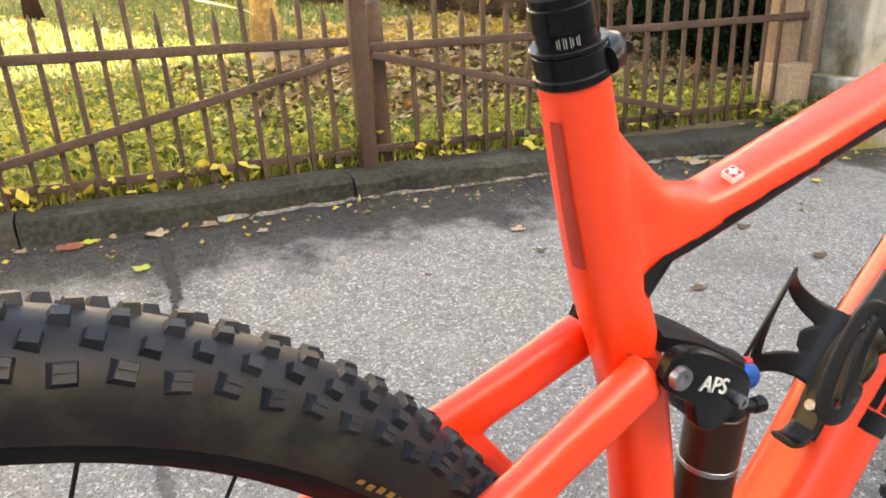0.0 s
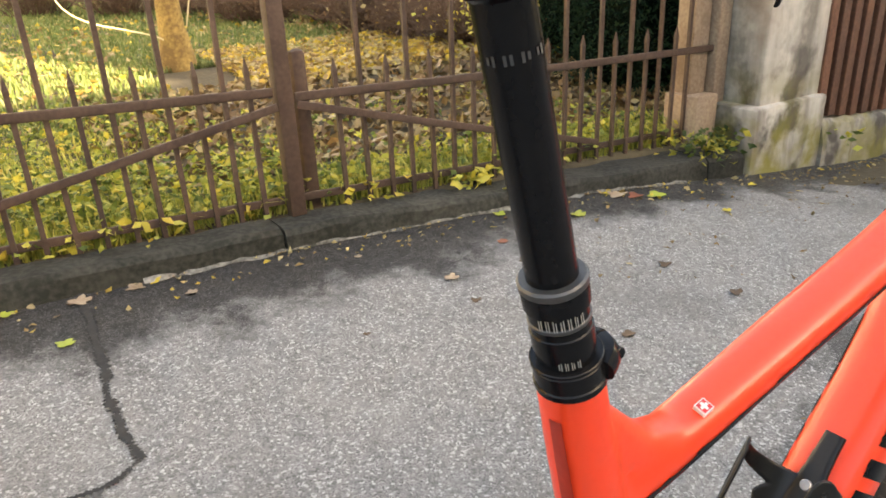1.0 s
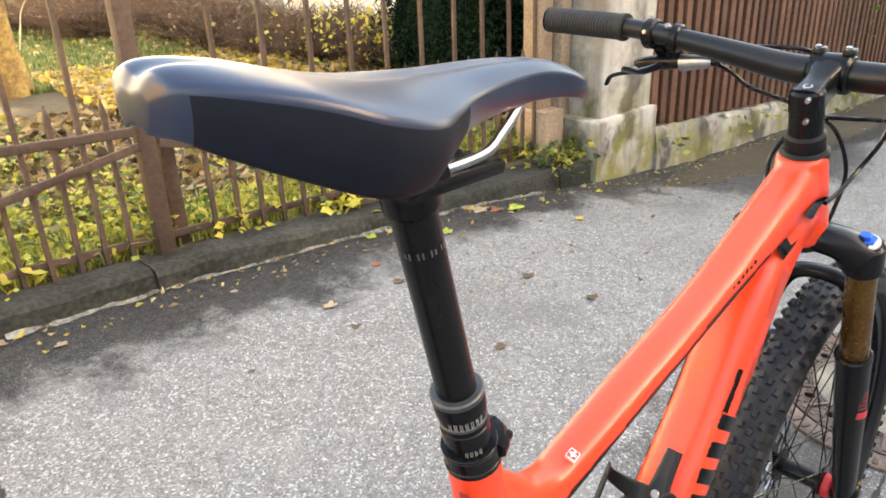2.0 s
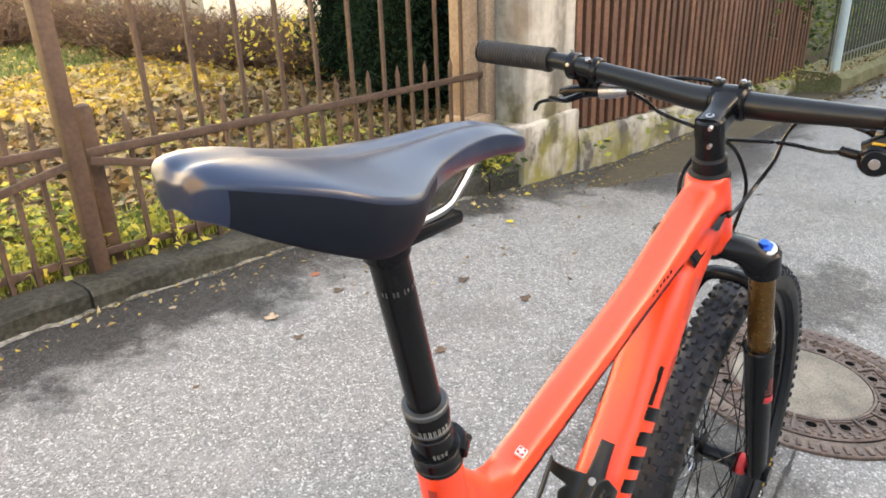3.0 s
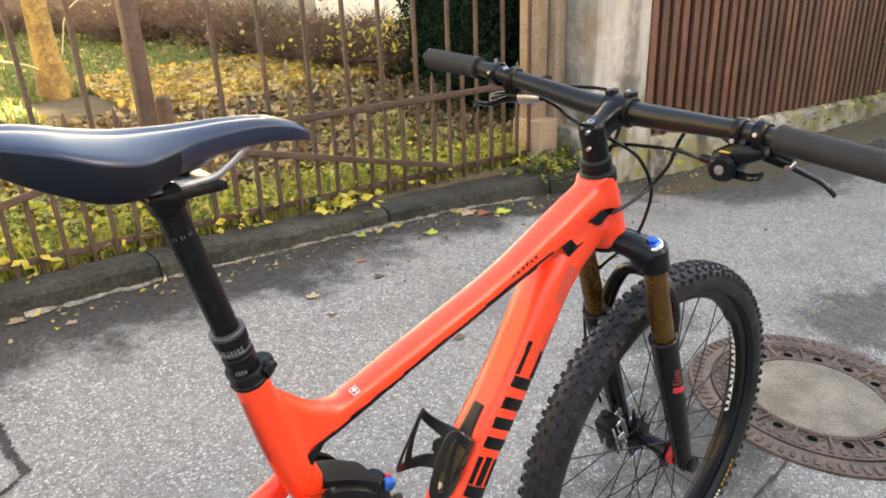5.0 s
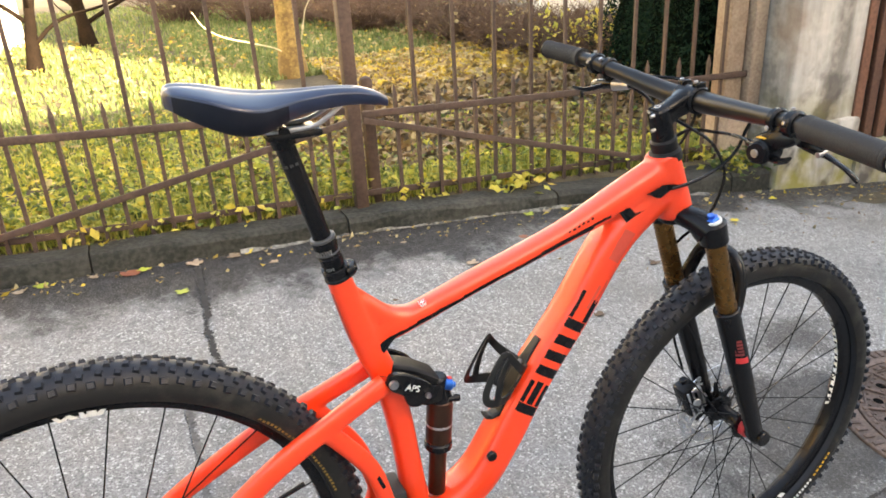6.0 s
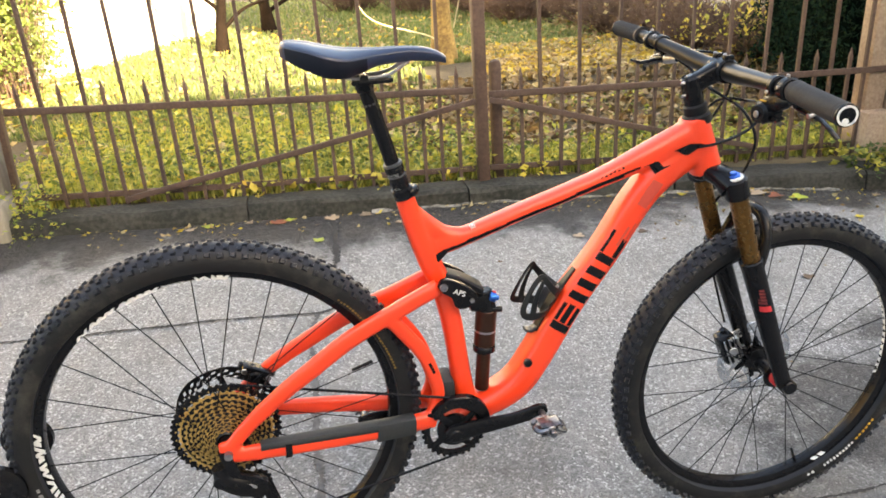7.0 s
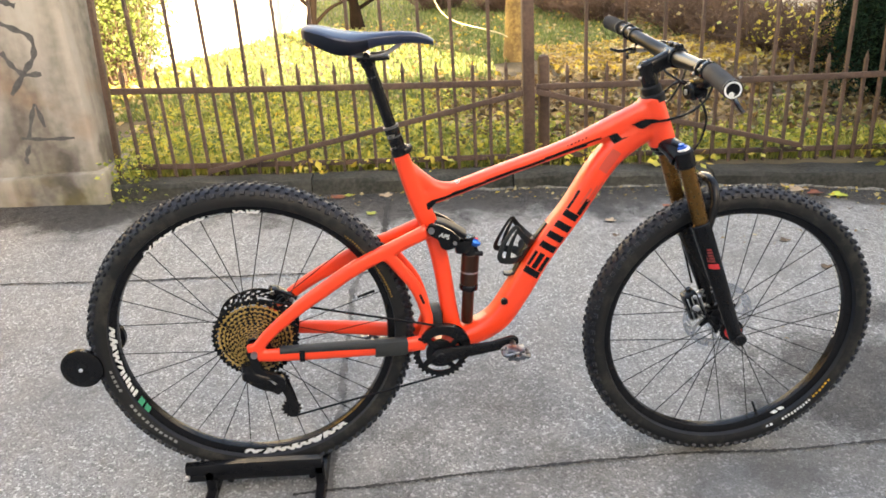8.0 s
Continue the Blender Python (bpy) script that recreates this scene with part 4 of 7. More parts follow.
print_on(frame_ob, "print", [[(0.4155, 0.6995), (0.457, 0.6925), (0.457, 0.694), (0.4155, 0.701)]], DEEP, -1, "fine seam line")
bm = bmesh.new()
last = None
for c in smooth_line([(0.3872, -0.0132, 0.853, 0.0176), (0.395, -0.0112, 0.828, 0.0182), (0.4035, -0.009, 0.80, 0.0188), (0.413, -0.0065, 0.769, 0.0197)], 6):
    row = [bm.verts.new((c[0] + c[3] * math.cos(radians(a)), c[1] + c[3] * math.sin(radians(a)), c[2] + 0.25 * c[3] * math.cos(radians(a)))) for a in (182, 189, 196, 203, 210)]
    if last:
        for k in range(4):
            bm.faces.new((last[k], last[k + 1], row[k + 1], row[k]))
    last = row
strip = part("print", bm, DEEP, frame_ob, "dark red strip down the back of the seat tube")
hug = strip.modifiers.new("hug", "SHRINKWRAP")
hug.wrap_method, hug.wrap_mode, hug.target, hug.offset = "NEAREST_SURFACEPOINT", "ABOVE_SURFACE", frame_ob, 0.0007
bm = bmesh.new()
rod(bm, (0.6, -0.03, 0.502), (0.6, -0.0385, 0.502), 0.0085)
bike_part("plug", bm, BLACK, "black rubber frame plug", frame_ob)
# the small white square with a cross, on top of the top tube
mm = Matrix.Translation((0.5058, -0.0108, 0.7988)) @ Matrix.Rotation(radians(-17), 4, "Y") @ Matrix.Rotation(radians(20), 4, "X")
bm = bmesh.new()
box(bm, (-0.0045, -0.0045, -0.004), (0.0045, 0.0045, 0.0003), 0, mm)
square = bike_part("print", bm, WHITE, "small white-edged square print", frame_ob)
bm = bmesh.new()
box(bm, (-0.0038, -0.0038, -0.001), (0.0038, 0.0038, 0.0006), 0, mm)
bike_part("print", bm, RED, "small red square print", frame_ob)
bm = bmesh.new()
box(bm, (-0.003, -0.001, -0.001), (0.003, 0.001, 0.0009), 0, mm)
box(bm, (-0.001, -0.003, -0.001), (0.001, 0.003, 0.00095), 0, mm)
bike_part("print", bm, WHITE, "small white cross print", frame_ob)
# prints and guards on the rear triangle
print_on(arm, "print", [[(0.03, 0.437), (0.045, 0.43), (0.11, 0.431), (0.12, 0.437)], [(0.034, 0.452), (0.046, 0.452), (0.068, 0.482), (0.061, 0.484)]], BLACK, -1, "black wedge print")
print_on(arm, "print", [along((0.2, 0.592), (0.115, 0.062), 0.012 * k, 0.012 * k + 0.008, -0.004, 0.004) for k in range(5)], TONE, -1, "small print of unreadable marks")
print_on(arm, "print", [[(0.398, 0.536), (0.407, 0.512), (0.413, 0.514), (0.404, 0.54)]], BLACK, -1, "small black print")
bm = bmesh.new()
sweep(bm, [(0.07, -0.069, 0.4505, 0.0075, 0.0115), (0.2, -0.0605, 0.4395, 0.0085, 0.0125), (0.29, -0.05, 0.4285, 0.0095, 0.0135)], 12, 3.2)
bike_part("chainstay_guard", bm, GREYTAPE, "thin dark grey chainstay guard", rear=True)
bm = bmesh.new()
sweep(bm, [(0.285, -0.0508, 0.4175, 0.0215, 0.0145), (0.325, -0.0455, 0.4135, 0.0215, 0.0152), (0.36, -0.0405, 0.4105, 0.0215, 0.0155)], 12, 3.4)
bike_part("chainstay_guard", bm, GREYTAPE, "dark grey tape round the chainstay", rear=True)
bm = bmesh.new()
sweep(bm, [(0.112, -0.067, 0.4345, 0.02, 0.0125), (0.124, -0.066, 0.4335, 0.02, 0.0125)], 12, 3.4, 1)
bike_part("strap", bm, BLACK, "black strap round the chainstay", rear=True)

# ---- link and shock ----
def plate(bm, outline, y0, y1):
    """A flat plate of a given outline (x, z) between two depths, its edge rounded a little."""
    line = smooth_line(outline + [outline[0]], 5)[:-1]
    cx, cz_ = sum(p[0] for p in line) / len(line), sum(p[1] for p in line) / len(line)
    rings = []
    e = 0.0015
    for y, s in ((y0, 0.0), (y0 + e, 1.0), (y1 - e, 1.0), (y1, 0.0)):
        rings.append([bm.verts.new((p[0] + (cx - p[0]) * (0.0 if s else 0.06), y, p[1] + (cz_ - p[1]) * (0.0 if s else 0.06))) for p in line])
    n = len(line)
    for a, b in zip(rings, rings[1:]):
        for k in range(n):
            bm.faces.new((a[k], a[(k + 1) % n], b[(k + 1) % n], b[k]))
    bm.faces.new(rings[0])
    bm.faces.new(rings[-1][::-1])
    return bm


bm = bmesh.new()
LINK = [(0.426, 0.69), (0.436, 0.705), (0.456, 0.703), (0.487, 0.685), (0.507, 0.667), (0.51, 0.648), (0.497, 0.636), (0.478, 0.63), (0.462, 0.638), (0.454, 0.66), (0.436, 0.674)]
LINK = [(0.4393 + (x - 0.438) * 0.86, 0.699 + (z - 0.69) * 0.86) for x, z in LINK]
plate(bm, LINK, -0.047, -0.037)
link_ob = bike_part("rocker_link", bm, BLACK, "black suspension rocker link")
bm = bmesh.new()
sweep(bm, [(0.448, 0, 0.705, 0.007, 0.022), (0.48, 0, 0.69, 0.008, 0.024), (0.517, 0, 0.666, 0.007, 0.026)], 12, 5)
bike_part("link_bridge", bm, MATT, "dark matt bridge between the link plates", link_ob)
bm = bmesh.new()
plate(bm, LINK, 0.037, 0.047)
bike_part("link_plate", bm, BLACK, "", link_ob)
for x, z, r in ((0.4393, 0.698, 0.0075), (0.491, 0.664, 0.0045)):
    bm = bmesh.new()
    lathe(bm, [(0.0, -0.0495), (r * 0.45, -0.0495), (r * 0.5, -0.0515), (r * 0.9, -0.0515), (r, -0.049), (r, -0.045), (0.0, -0.045)], 20, (x, 0, z), False)
    bike_part("pivot_bolt", bm, STEEL, "steel pivot bolt", link_ob)
curve = bpy.data.curves.new("link_text", "FONT")
curve.body, curve.size, curve.extrude, curve.align_x = "APS", 0.0145, 0.0006, "CENTER"
txt = new("link_text", curve)
dg = bpy.context.evaluated_depsgraph_get()
text_mesh = bpy.data.meshes.new_from_object(txt.evaluated_get(dg))
bpy.data.objects.remove(txt)
text_mesh.materials.clear()
text_mesh.materials.append(WHITE)
text_ob = new("print", text_mesh)
text_ob.parent = link_ob
text_ob.matrix_basis = Matrix.Translation((0.4665, -0.0477, 0.6785)) @ Matrix.Rotation(radians(24), 4, "Y") @ Matrix.Rotation(radians(90), 4, "X")
text_ob["label"] = "white letters APS on the link"

S0, S1 = Vector((0.531, 0, 0.645)), Vector((0.511, 0, 0.437))
on = lambda u: S0.lerp(S1, u)
bm = bmesh.new()
rod(bm, Vector((0.524, 0, 0.66)), on(0.14), 0.0165, 0.0205)
box(bm, (0.492, -0.02, 0.622), (0.53, 0.02, 0.656), 0.008)
shock = bike_part("shock", bm, BLACK, "black rear shock")
bm = bmesh.new()
rod(bm, on(0.5), on(0.575), 0.0228)
bike_part("collar", bm, BLACK, "", shock)
bm = bmesh.new()
rod(bm, on(0.12), on(0.51), 0.0215)
bike_part("air_can", bm, SHAFT, "dark brown air can", shock)
bm = bmesh.new()
rod(bm, on(0.56), on(0.99), 0.0145)
bike_part("shaft", bm, SHAFT, "dark brown shock shaft", shock)
bm = bmesh.new()
rod(bm, on(0.33), on(0.36), 0.0218)
bike_part("band", bm, STEEL, "pale worn band", shock)
bm = bmesh.new()
rod(bm, (0.532, -0.009, 0.648), (0.5455, -0.009, 0.6435), 0.0095, None, 18)
rod(bm, (0.545, -0.009, 0.6437), (0.551, -0.009, 0.6415), 0.005)
bike_part("knob", bm, BLUE, "blue anodised knob", shock)
bm = bmesh.new()
rod(bm, (0.54, -0.006, 0.654), (0.547, -0.006, 0.652), 0.004)
bike_part("knob", bm, RED, "small red knob", shock)
bm = bmesh.new()
rod(bm, (0.52, -0.012, 0.622), (0.548, -0.0145, 0.6205), 0.0048)
rod(bm, (0.546, -0.0143, 0.6206), (0.556, -0.015, 0.62), 0.006)
bike_part("valve", bm, BLACK, "", shock)

# ---- seat post and saddle ----
P0, P1 = Vector((0.3875, -0.0145, 0.862)), Vector((0.334, -0.0245, 1.07))
pp = lambda u: P0.lerp(P1, u)
RINGM = mat("grey_ring", (0.09, 0.095, 0.1), (0.06, 0.062, 0.066), 0.35, 0.5, 20, 200, 0.02, 0.001)
bm = bmesh.new()
rod(bm, pp(0.034), pp(0.118), 0.0186, None, 24)
rod(bm, pp(0.034), pp(0.06), 0.0194, None, 24)
rod(bm, pp(0.11), pp(0.122), 0.0192, None, 24)
sweep(bm, [(0.394, -0.03, 0.878, 0.007, 0.005), (0.403, -0.024, 0.8815, 0.0075, 0.006), (0.4065, -0.0135, 0.8825, 0.0075, 0.006), (0.403, -0.004, 0.8815, 0.0075, 0.005), (0.394, 0.001, 0.878, 0.006, 0.005)], 10, 2.5)
clamp = bike_part("seat_clamp", bm, BLACK, "black seat clamp")
bm = bmesh.new()
rod(bm, (0.4065, -0.029, 0.8825), (0.4065, 0.002, 0.8825), 0.0036)
bike_part("bolt", bm, BLACK, "", clamp)
bm = bmesh.new()
STEPS = [(0.08, 0.0155), (0.153, 0.0155), (0.156, 0.0162), (0.208, 0.0162), (0.211, 0.0155), (0.273, 0.0155), (0.277, 0.0168), (0.34, 0.0168), (0.345, 0.016)]
sweep(bm, [(*pp(u), r) for u, r in STEPS], 24, 2, 1)
post = bike_part("seat_post", bm, BLACK, "black dropper seat post")
bm = bmesh.new()
rod(bm, pp(0.33), pp(0.99), 0.0128, None, 24)
bike_part("slider", bm, BLACK, "glossy black upper tube", post)
bm = bmesh.new()
rod(bm, pp(0.23), pp(0.245), 0.0161, None, 24)
rod(bm, pp(0.325), pp(0.35), 0.0174, None, 24)
bike_part("ring", bm, RINGM, "grey ring", post)
dirn = (P1 - P0).normalized()


def band_marks(u0, u1, a0, a1, count, r, material, label, parent):
    """Small upright bars in place of unreadable lettering, bent round the post."""
    bm = bmesh.new()
    for k in range(count):
        for half in range(2):
            a = a0 + (a1 - a0) * (k + 0.35 * half) / count
            c = pp((u0 + u1) / 2)
            out = Vector((math.cos(a), math.sin(a), 0))
            out = (out - dirn * out.dot(dirn)).normalized()
            s = dirn.cross(out)
            w = abs(a1 - a0) * r / count * 0.09
            h = (P1 - P0).length * (u1 - u0) / 2 * (1 if (k + half) % 3 else 0.75)
            vs = [bm.verts.new(c + out * r + s * (i * w) + dirn * (j * h)) for i, j in ((-1, -1), (1, -1), (1, 1), (-1, 1))]
            bm.faces.new(vs)
    return bike_part("print", bm, material, label, parent)


band_marks(0.235, 0.275, -2.9, -1.3, 7, 0.0158, DIRTYWHITE, "small grey print of unreadable marks", post)
band_marks(0.126, 0.15, -2.5, -1.7, 4, 0.0157, DIRTYWHITE, "grey boxed print of unreadable marks", post)
band_marks(0.85, 0.87, -3.0, -0.8, 4, 0.0132, RINGM, "grey scale marks", post)

bm = bmesh.new()
SADY = -0.0225
SAD = [  # x, half width, top, crown drop, side depth, tuck
    (0.206, 0.013, 1.146, 0.006, 0.013, 0.7), (0.212, 0.027, 1.152, 0.007, 0.02, 0.85), (0.226, 0.042, 1.152, 0.008, 0.0275, 0.92), (0.25, 0.057, 1.1475, 0.009, 0.0345, 0.92),
    (0.275, 0.065, 1.1405, 0.011, 0.036, 0.88), (0.302, 0.062, 1.1345, 0.012, 0.0325, 0.82), (0.327, 0.048, 1.132, 0.011, 0.027, 0.78), (0.357, 0.0325, 1.1305, 0.009, 0.0195, 0.76),
    (0.396, 0.0235, 1.13, 0.008, 0.018, 0.75), (0.428, 0.021, 1.127, 0.007, 0.0165, 0.75), (0.456, 0.019, 1.1185, 0.006, 0.013, 0.75), (0.472, 0.012, 1.109, 0.005, 0.009, 0.7)]
rings = []
LOW = 9     # steps down each side
for x, w, top, cr, side, tuck in smooth_line(SAD, 9):
    ring = []
    for u in np.linspace(-1, 1, 17):
        groove = 0.004 * math.exp(-(u * w / 0.008) ** 2) * (1 if x < 0.43 else 0.3)
        ring.append(bm.verts.new((x, u * w + SADY, top - cr * abs(u) ** 2.2 - groove)))
    flank = [(1 + 0.02 * math.sin(math.pi * q) - (1 - tuck) * q ** 2.4, q) for q in ((i + 1) / LOW for i in range(LOW))]
    for u, q in flank:
        ring.append(bm.verts.new((x, u * w + SADY, top - cr - side * q)))
    for u in (0.6, 0.0, -0.6):
        ring.append(bm.verts.new((x, u * tuck * w + SADY, top - cr - side * (0.82 if u else 0.75))))
    for u, q in reversed(flank):
        ring.append(bm.verts.new((x, -u * w + SADY, top - cr - side * q)))
    rings.append(ring)
n = len(rings[0])
for a, b in zip(rings, rings[1:]):
    xm = (a[0].co.x + b[0].co.x) / 2
    for k in range(n):
        f = bm.faces.new((a[k], a[(k + 1) % n], b[(k + 1) % n], b[k]))
        # how far down the flank this face lies, 0 to 1; the matt panel has a rounded corner at the tail
        down = (k - 16 + 0.5) / LOW if 16 <= k < 16 + LOW else (n - k - 0.5) / LOW if k >= n - LOW else -1
        f.material_index = int(down > 0.06 and 0.2145 < xm < 0.338)
bm.faces.new(rings[0])
bm.faces.new(rings[-1][::-1])
saddle = bike_part("saddle", bm, SADDLEM, "glossy blue-black saddle with matt black side panels")
saddle.data.materials.append(SADSIDE)
sub = saddle.modifiers.new("round", "SUBSURF")
sub.levels = sub.render_levels = 1
bm = bmesh.new()
for s in (-1, 1):
    sweep(bm, [(x_, s * y_ + SADY, z_, 0.003) for x_, y_, z_ in ((0.262, 0.028, 1.118), (0.284, 0.024, 1.102), (0.312, 0.022, 1.087), (0.364, 0.022, 1.086), (0.388, 0.018, 1.094), (0.42, 0.011, 1.113))], 8)
bike_part("rail", bm, STEEL, "bright steel saddle rails", saddle)
bm = bmesh.new()
rod(bm, (0.333, -0.0495, 1.0845), (0.333, 0.0045, 1.0845), 0.0075)
box(bm, (0.312, -0.0505, 1.075), (0.38, 0.0055, 1.0835), 0.003)
rod(bm, pp(0.96), pp(1.05), 0.0155)
bike_part("saddle_clamp", bm, BLACK, "", post)
# ---- handlebar ----
BAR = [(0.947, 0.357, 1.08), (0.945, 0.236, 1.076), (0.962, 0.135, 1.058), (0.984, 0.05, 1.038), (0.99, 0.0, 1.034), (0.988, -0.05, 1.033), (0.982, -0.14, 1.035), (0.972, -0.235, 1.036), (0.948, -0.377, 1.03)]
bm = bmesh.new()
sweep(bm, [(*BAR[0], 0.011), (*BAR[1], 0.0115), (*BAR[2], 0.0135), (*BAR[3], 0.0165), (*BAR[4], 0.0172), (*BAR[5], 0.0165), (*BAR[6], 0.0135), (*BAR[7], 0.0115), (*BAR[8], 0.011)], 20, 2, 8, across=(1, 0, 0))
bar = bike_part("handlebar", bm, CARBON, "satin dark carbon handlebar")
for i, j, s in ((0, 1, 1), (8, 7, -1)):
    a, b = Vector(BAR[i]), Vector(BAR[j])
    a, b = a + (a - b).normalized() * 0.002, b.lerp(a, 0.02)
    bm = bmesh.new()
    ridged = [(*a.lerp(b, 0.05 + 0.02 * k), 0.0158 + (0.0009 if k % 2 else 0.0)) for k in range(43)]
    sweep(bm, [(*a, 0.0158), (*a.lerp(b, 0.03), 0.017), *ridged, (*a.lerp(b, 0.94), 0.0172), (*b, 0.0172)], 20, 2, 1, across=(1, 0, 0))
    grip = bike_part("grip", bm, GRIPM, "black rubber grip")
    bm = bmesh.new()
    d = (a - b).normalized()
    rod(bm, a, a + d * 0.004, 0.0165, None, 24)
    bike_part("end_cap", bm, BLACK, "black end cap", grip)
    q = d.to_track_quat("Y", "Z").to_matrix().to_4x4()
    bm = bmesh.new()
    lathe(bm, [(0.0145, 0.0045), (0.0145, 0.0052), (0.0115, 0.0052), (0.0115, 0.0045)], 32)
    lathe(bm, [(0.0048, 0.0045), (0.0048, 0.0052), (0.0005, 0.0052), (0.0005, 0.0045)], 16, (0.002, 0, -0.008))
    bmesh.ops.transform(bm, matrix=Matrix.Translation(a) @ q, verts=bm.verts)
    bike_part("end_ring", bm, WHITE, "white ring print", grip)
# stem with its bolts
bm = bmesh.new()
rod(bm, (0.940, 0, 0.975), (0.9265, 0, 1.027), 0.018, None, 24)
sweep(bm, [(0.921, 0, 1.01, 0.018, 0.0165), (0.936, 0, 1.0145, 0.0185, 0.0165), (0.955, 0, 1.023, 0.0165, 0.015), (0.982, 0, 1.0345, 0.0185, 0.02)], 14, 4)
rod(bm, (0.989, -0.023, 1.0345), (0.989, 0.023, 1.0345), 0.0225, None, 24)
for s in (-1, 1):
    box(bm, (0.98, s * 0.016 - 0.006, 1.05), (1.0, s * 0.016 + 0.006, 1.0625), 0.003)
stem = bike_part("stem", bm, BLACK, "black alloy stem")
bm = bmesh.new()
rod(bm, (0.945, 0, 0.957), (0.939, 0, 0.978), 0.0215, None, 24)
rod(bm, (0.949, 0, 0.938), (0.9435, 0, 0.9595), 0.0262, None, 24)
bike_part("headset_spacer", bm, MATT, "black headset spacers", stem)
for p, r in (((0.9255, 0, 1.0275), 0.0062), ((0.9085, -0.008, 1.018), 0.0028), ((0.9115, -0.008, 0.995), 0.0028)):
    bm = bmesh.new()
    d = Vector((-0.25, 0, 0.97)) if r > 0.005 else Vector((-1, -0.1, -0.2))
    q = d.to_track_quat("Y", "Z").to_matrix().to_4x4()
    lathe(bm, [(0.0, 0.001), (r * 0.45, 0.001), (r * 0.5, 0.003), (r * 0.85, 0.003), (r, 0.001), (r, -0.004), (0.0, -0.004)], 18, (0, 0, 0), False)
    bmesh.ops.transform(bm, matrix=Matrix.Translation(p) @ q, verts=bm.verts)
    bike_part("bolt", bm, STEEL, "bright bolt", stem)
for s in (-1, 1):
    bm = bmesh.new()
    rod(bm, (0.984, s * 0.016, 1.06), (0.983, s * 0.016, 1.065), 0.0034)
    bike_part("bolt", bm, STEEL, "bright bolt", stem)


def brake(c, out, label, drop=0.0, reach=0.0):
    """A brake lever: clamp, master cylinder, blade. c: its place on the bar, out: towards the bar's end, reach: how far in the cylinder goes."""
    c = Vector(c)
    s = out
    low = Vector((-0.012, 0, -drop)) if drop else Vector()
    bm = bmesh.new()
    rod(bm, c + Vector((0, -0.008, 0)), c + Vector((0, 0.008, 0)), 0.0185, None, 20)
    sweep(bm, [(*(c + Vector((0.012, 0, -0.01))), 0.008, 0.008), (*(c + Vector((0.024, -s * 0.006, -0.026))), 0.009, 0.01)], 10, 2.5, 1)
    sweep(bm, [(*(c + low + Vector((0.03, -s * (0.056 + reach), -0.022))), 0.004, 0.004), (*(c + low + Vector((0.03, -s * (0.046 + reach), -0.023))), 0.006, 0.006), (*(c + low + Vector((0.028, 0, -0.03))), 0.0095, 0.0095), (*(c + low + Vector((0.03, s * 0.028, -0.036))), 0.009, 0.009)], 12, 2.4, 4, across=(1, 0, 0))
    lever = bike_part("brake_lever", bm, BLACK, label)
    bm = bmesh.new()
    sweep(bm, [(*(c + low + Vector((0.03, -s * (0.05 + reach), -0.023))), 0.005, 0.005), (*(c + low + Vector((0.03, -s * (0.04 + reach), -0.0235))), 0.0082, 0.0082), (*(c + low + Vector((0.029, -s * (0.008 + reach), -0.0275))), 0.0102, 0.0102)], 12, 2.4, 2, across=(1, 0, 0))
    bike_part("sleeve", bm, STEEL, "bright reservoir sleeve", lever)
    bm = bmesh.new()
    sweep(bm, [(*(c + low + Vector((0.032, s * 0.02, -0.038))), 0.004, 0.006), (*(c + low + Vector((0.036, s * 0.038, -0.046))), 0.003, 0.005), (*(c + low + Vector((0.031, s * 0.058, -0.05))), 0.0027, 0.0045), (*(c + low + Vector((0.03, s * 0.07, -0.055))), 0.0027, 0.0045), (*(c + low + Vector((0.036, s * 0.079, -0.066))), 0.0024, 0.004)], 10, 2.5, 5, across=(1, 0, 0))
    bike_part("blade", bm, BLACK, "black lever blade", lever)
    bm = bmesh.new()
    rod(bm, c + low + Vector((0.02, s * 0.026, -0.04)), c + low + Vector((0.036, s * 0.026, -0.037)), 0.0042)
    bike_part("pivot", bm, STEEL, "steel lever pivot", lever)
    for dx, dy, dz in ((-0.019, 0.0, 0.004), (0.0, 0.004, 0.02), (0.05, s * 0.024, -0.012)):
        bm = bmesh.new()
        p = c + Vector((dx, dy, dz))
        d = Vector((dx, 0, dz)).normalized()
        rod(bm, p - d * 0.002, p + d * 0.002, 0.0027)
        bike_part("bolt", bm, STEEL, "bright bolt", lever)
    return lever


brake((0.952, 0.205, 1.0695), 1, "black hydraulic brake lever", 0.008, 0.026)
brake((0.975, -0.215, 1.0355), -1, "black hydraulic brake lever")
# the seat post's remote, beside the brake on the other side
bm = bmesh.new()
rod(bm, (0.9565, 0.18, 1.0655), (0.9575, 0.168, 1.064), 0.0182, None, 20)
sweep(bm, [(0.966, 0.18, 1.05, 0.008, 0.01), (0.972, 0.186, 1.036, 0.009, 0.011), (0.966, 0.2, 1.03, 0.006, 0.008)], 10, 2.6, 4)
sweep(bm, [(0.955, 0.19, 1.032, 0.004, 0.006), (0.93, 0.205, 1.026, 0.004, 0.008), (0.915, 0.222, 1.03, 0.003, 0.01)], 8, 2.5, 4)
remote = bike_part("dropper_remote", bm, BLACK, "black seat post remote lever")
bm = bmesh.new()
rod(bm, (0.945, 0.18, 1.079), (0.942, 0.18, 1.0825), 0.0038)
bike_part("bolt", bm, STEEL, "bright bolt", remote)
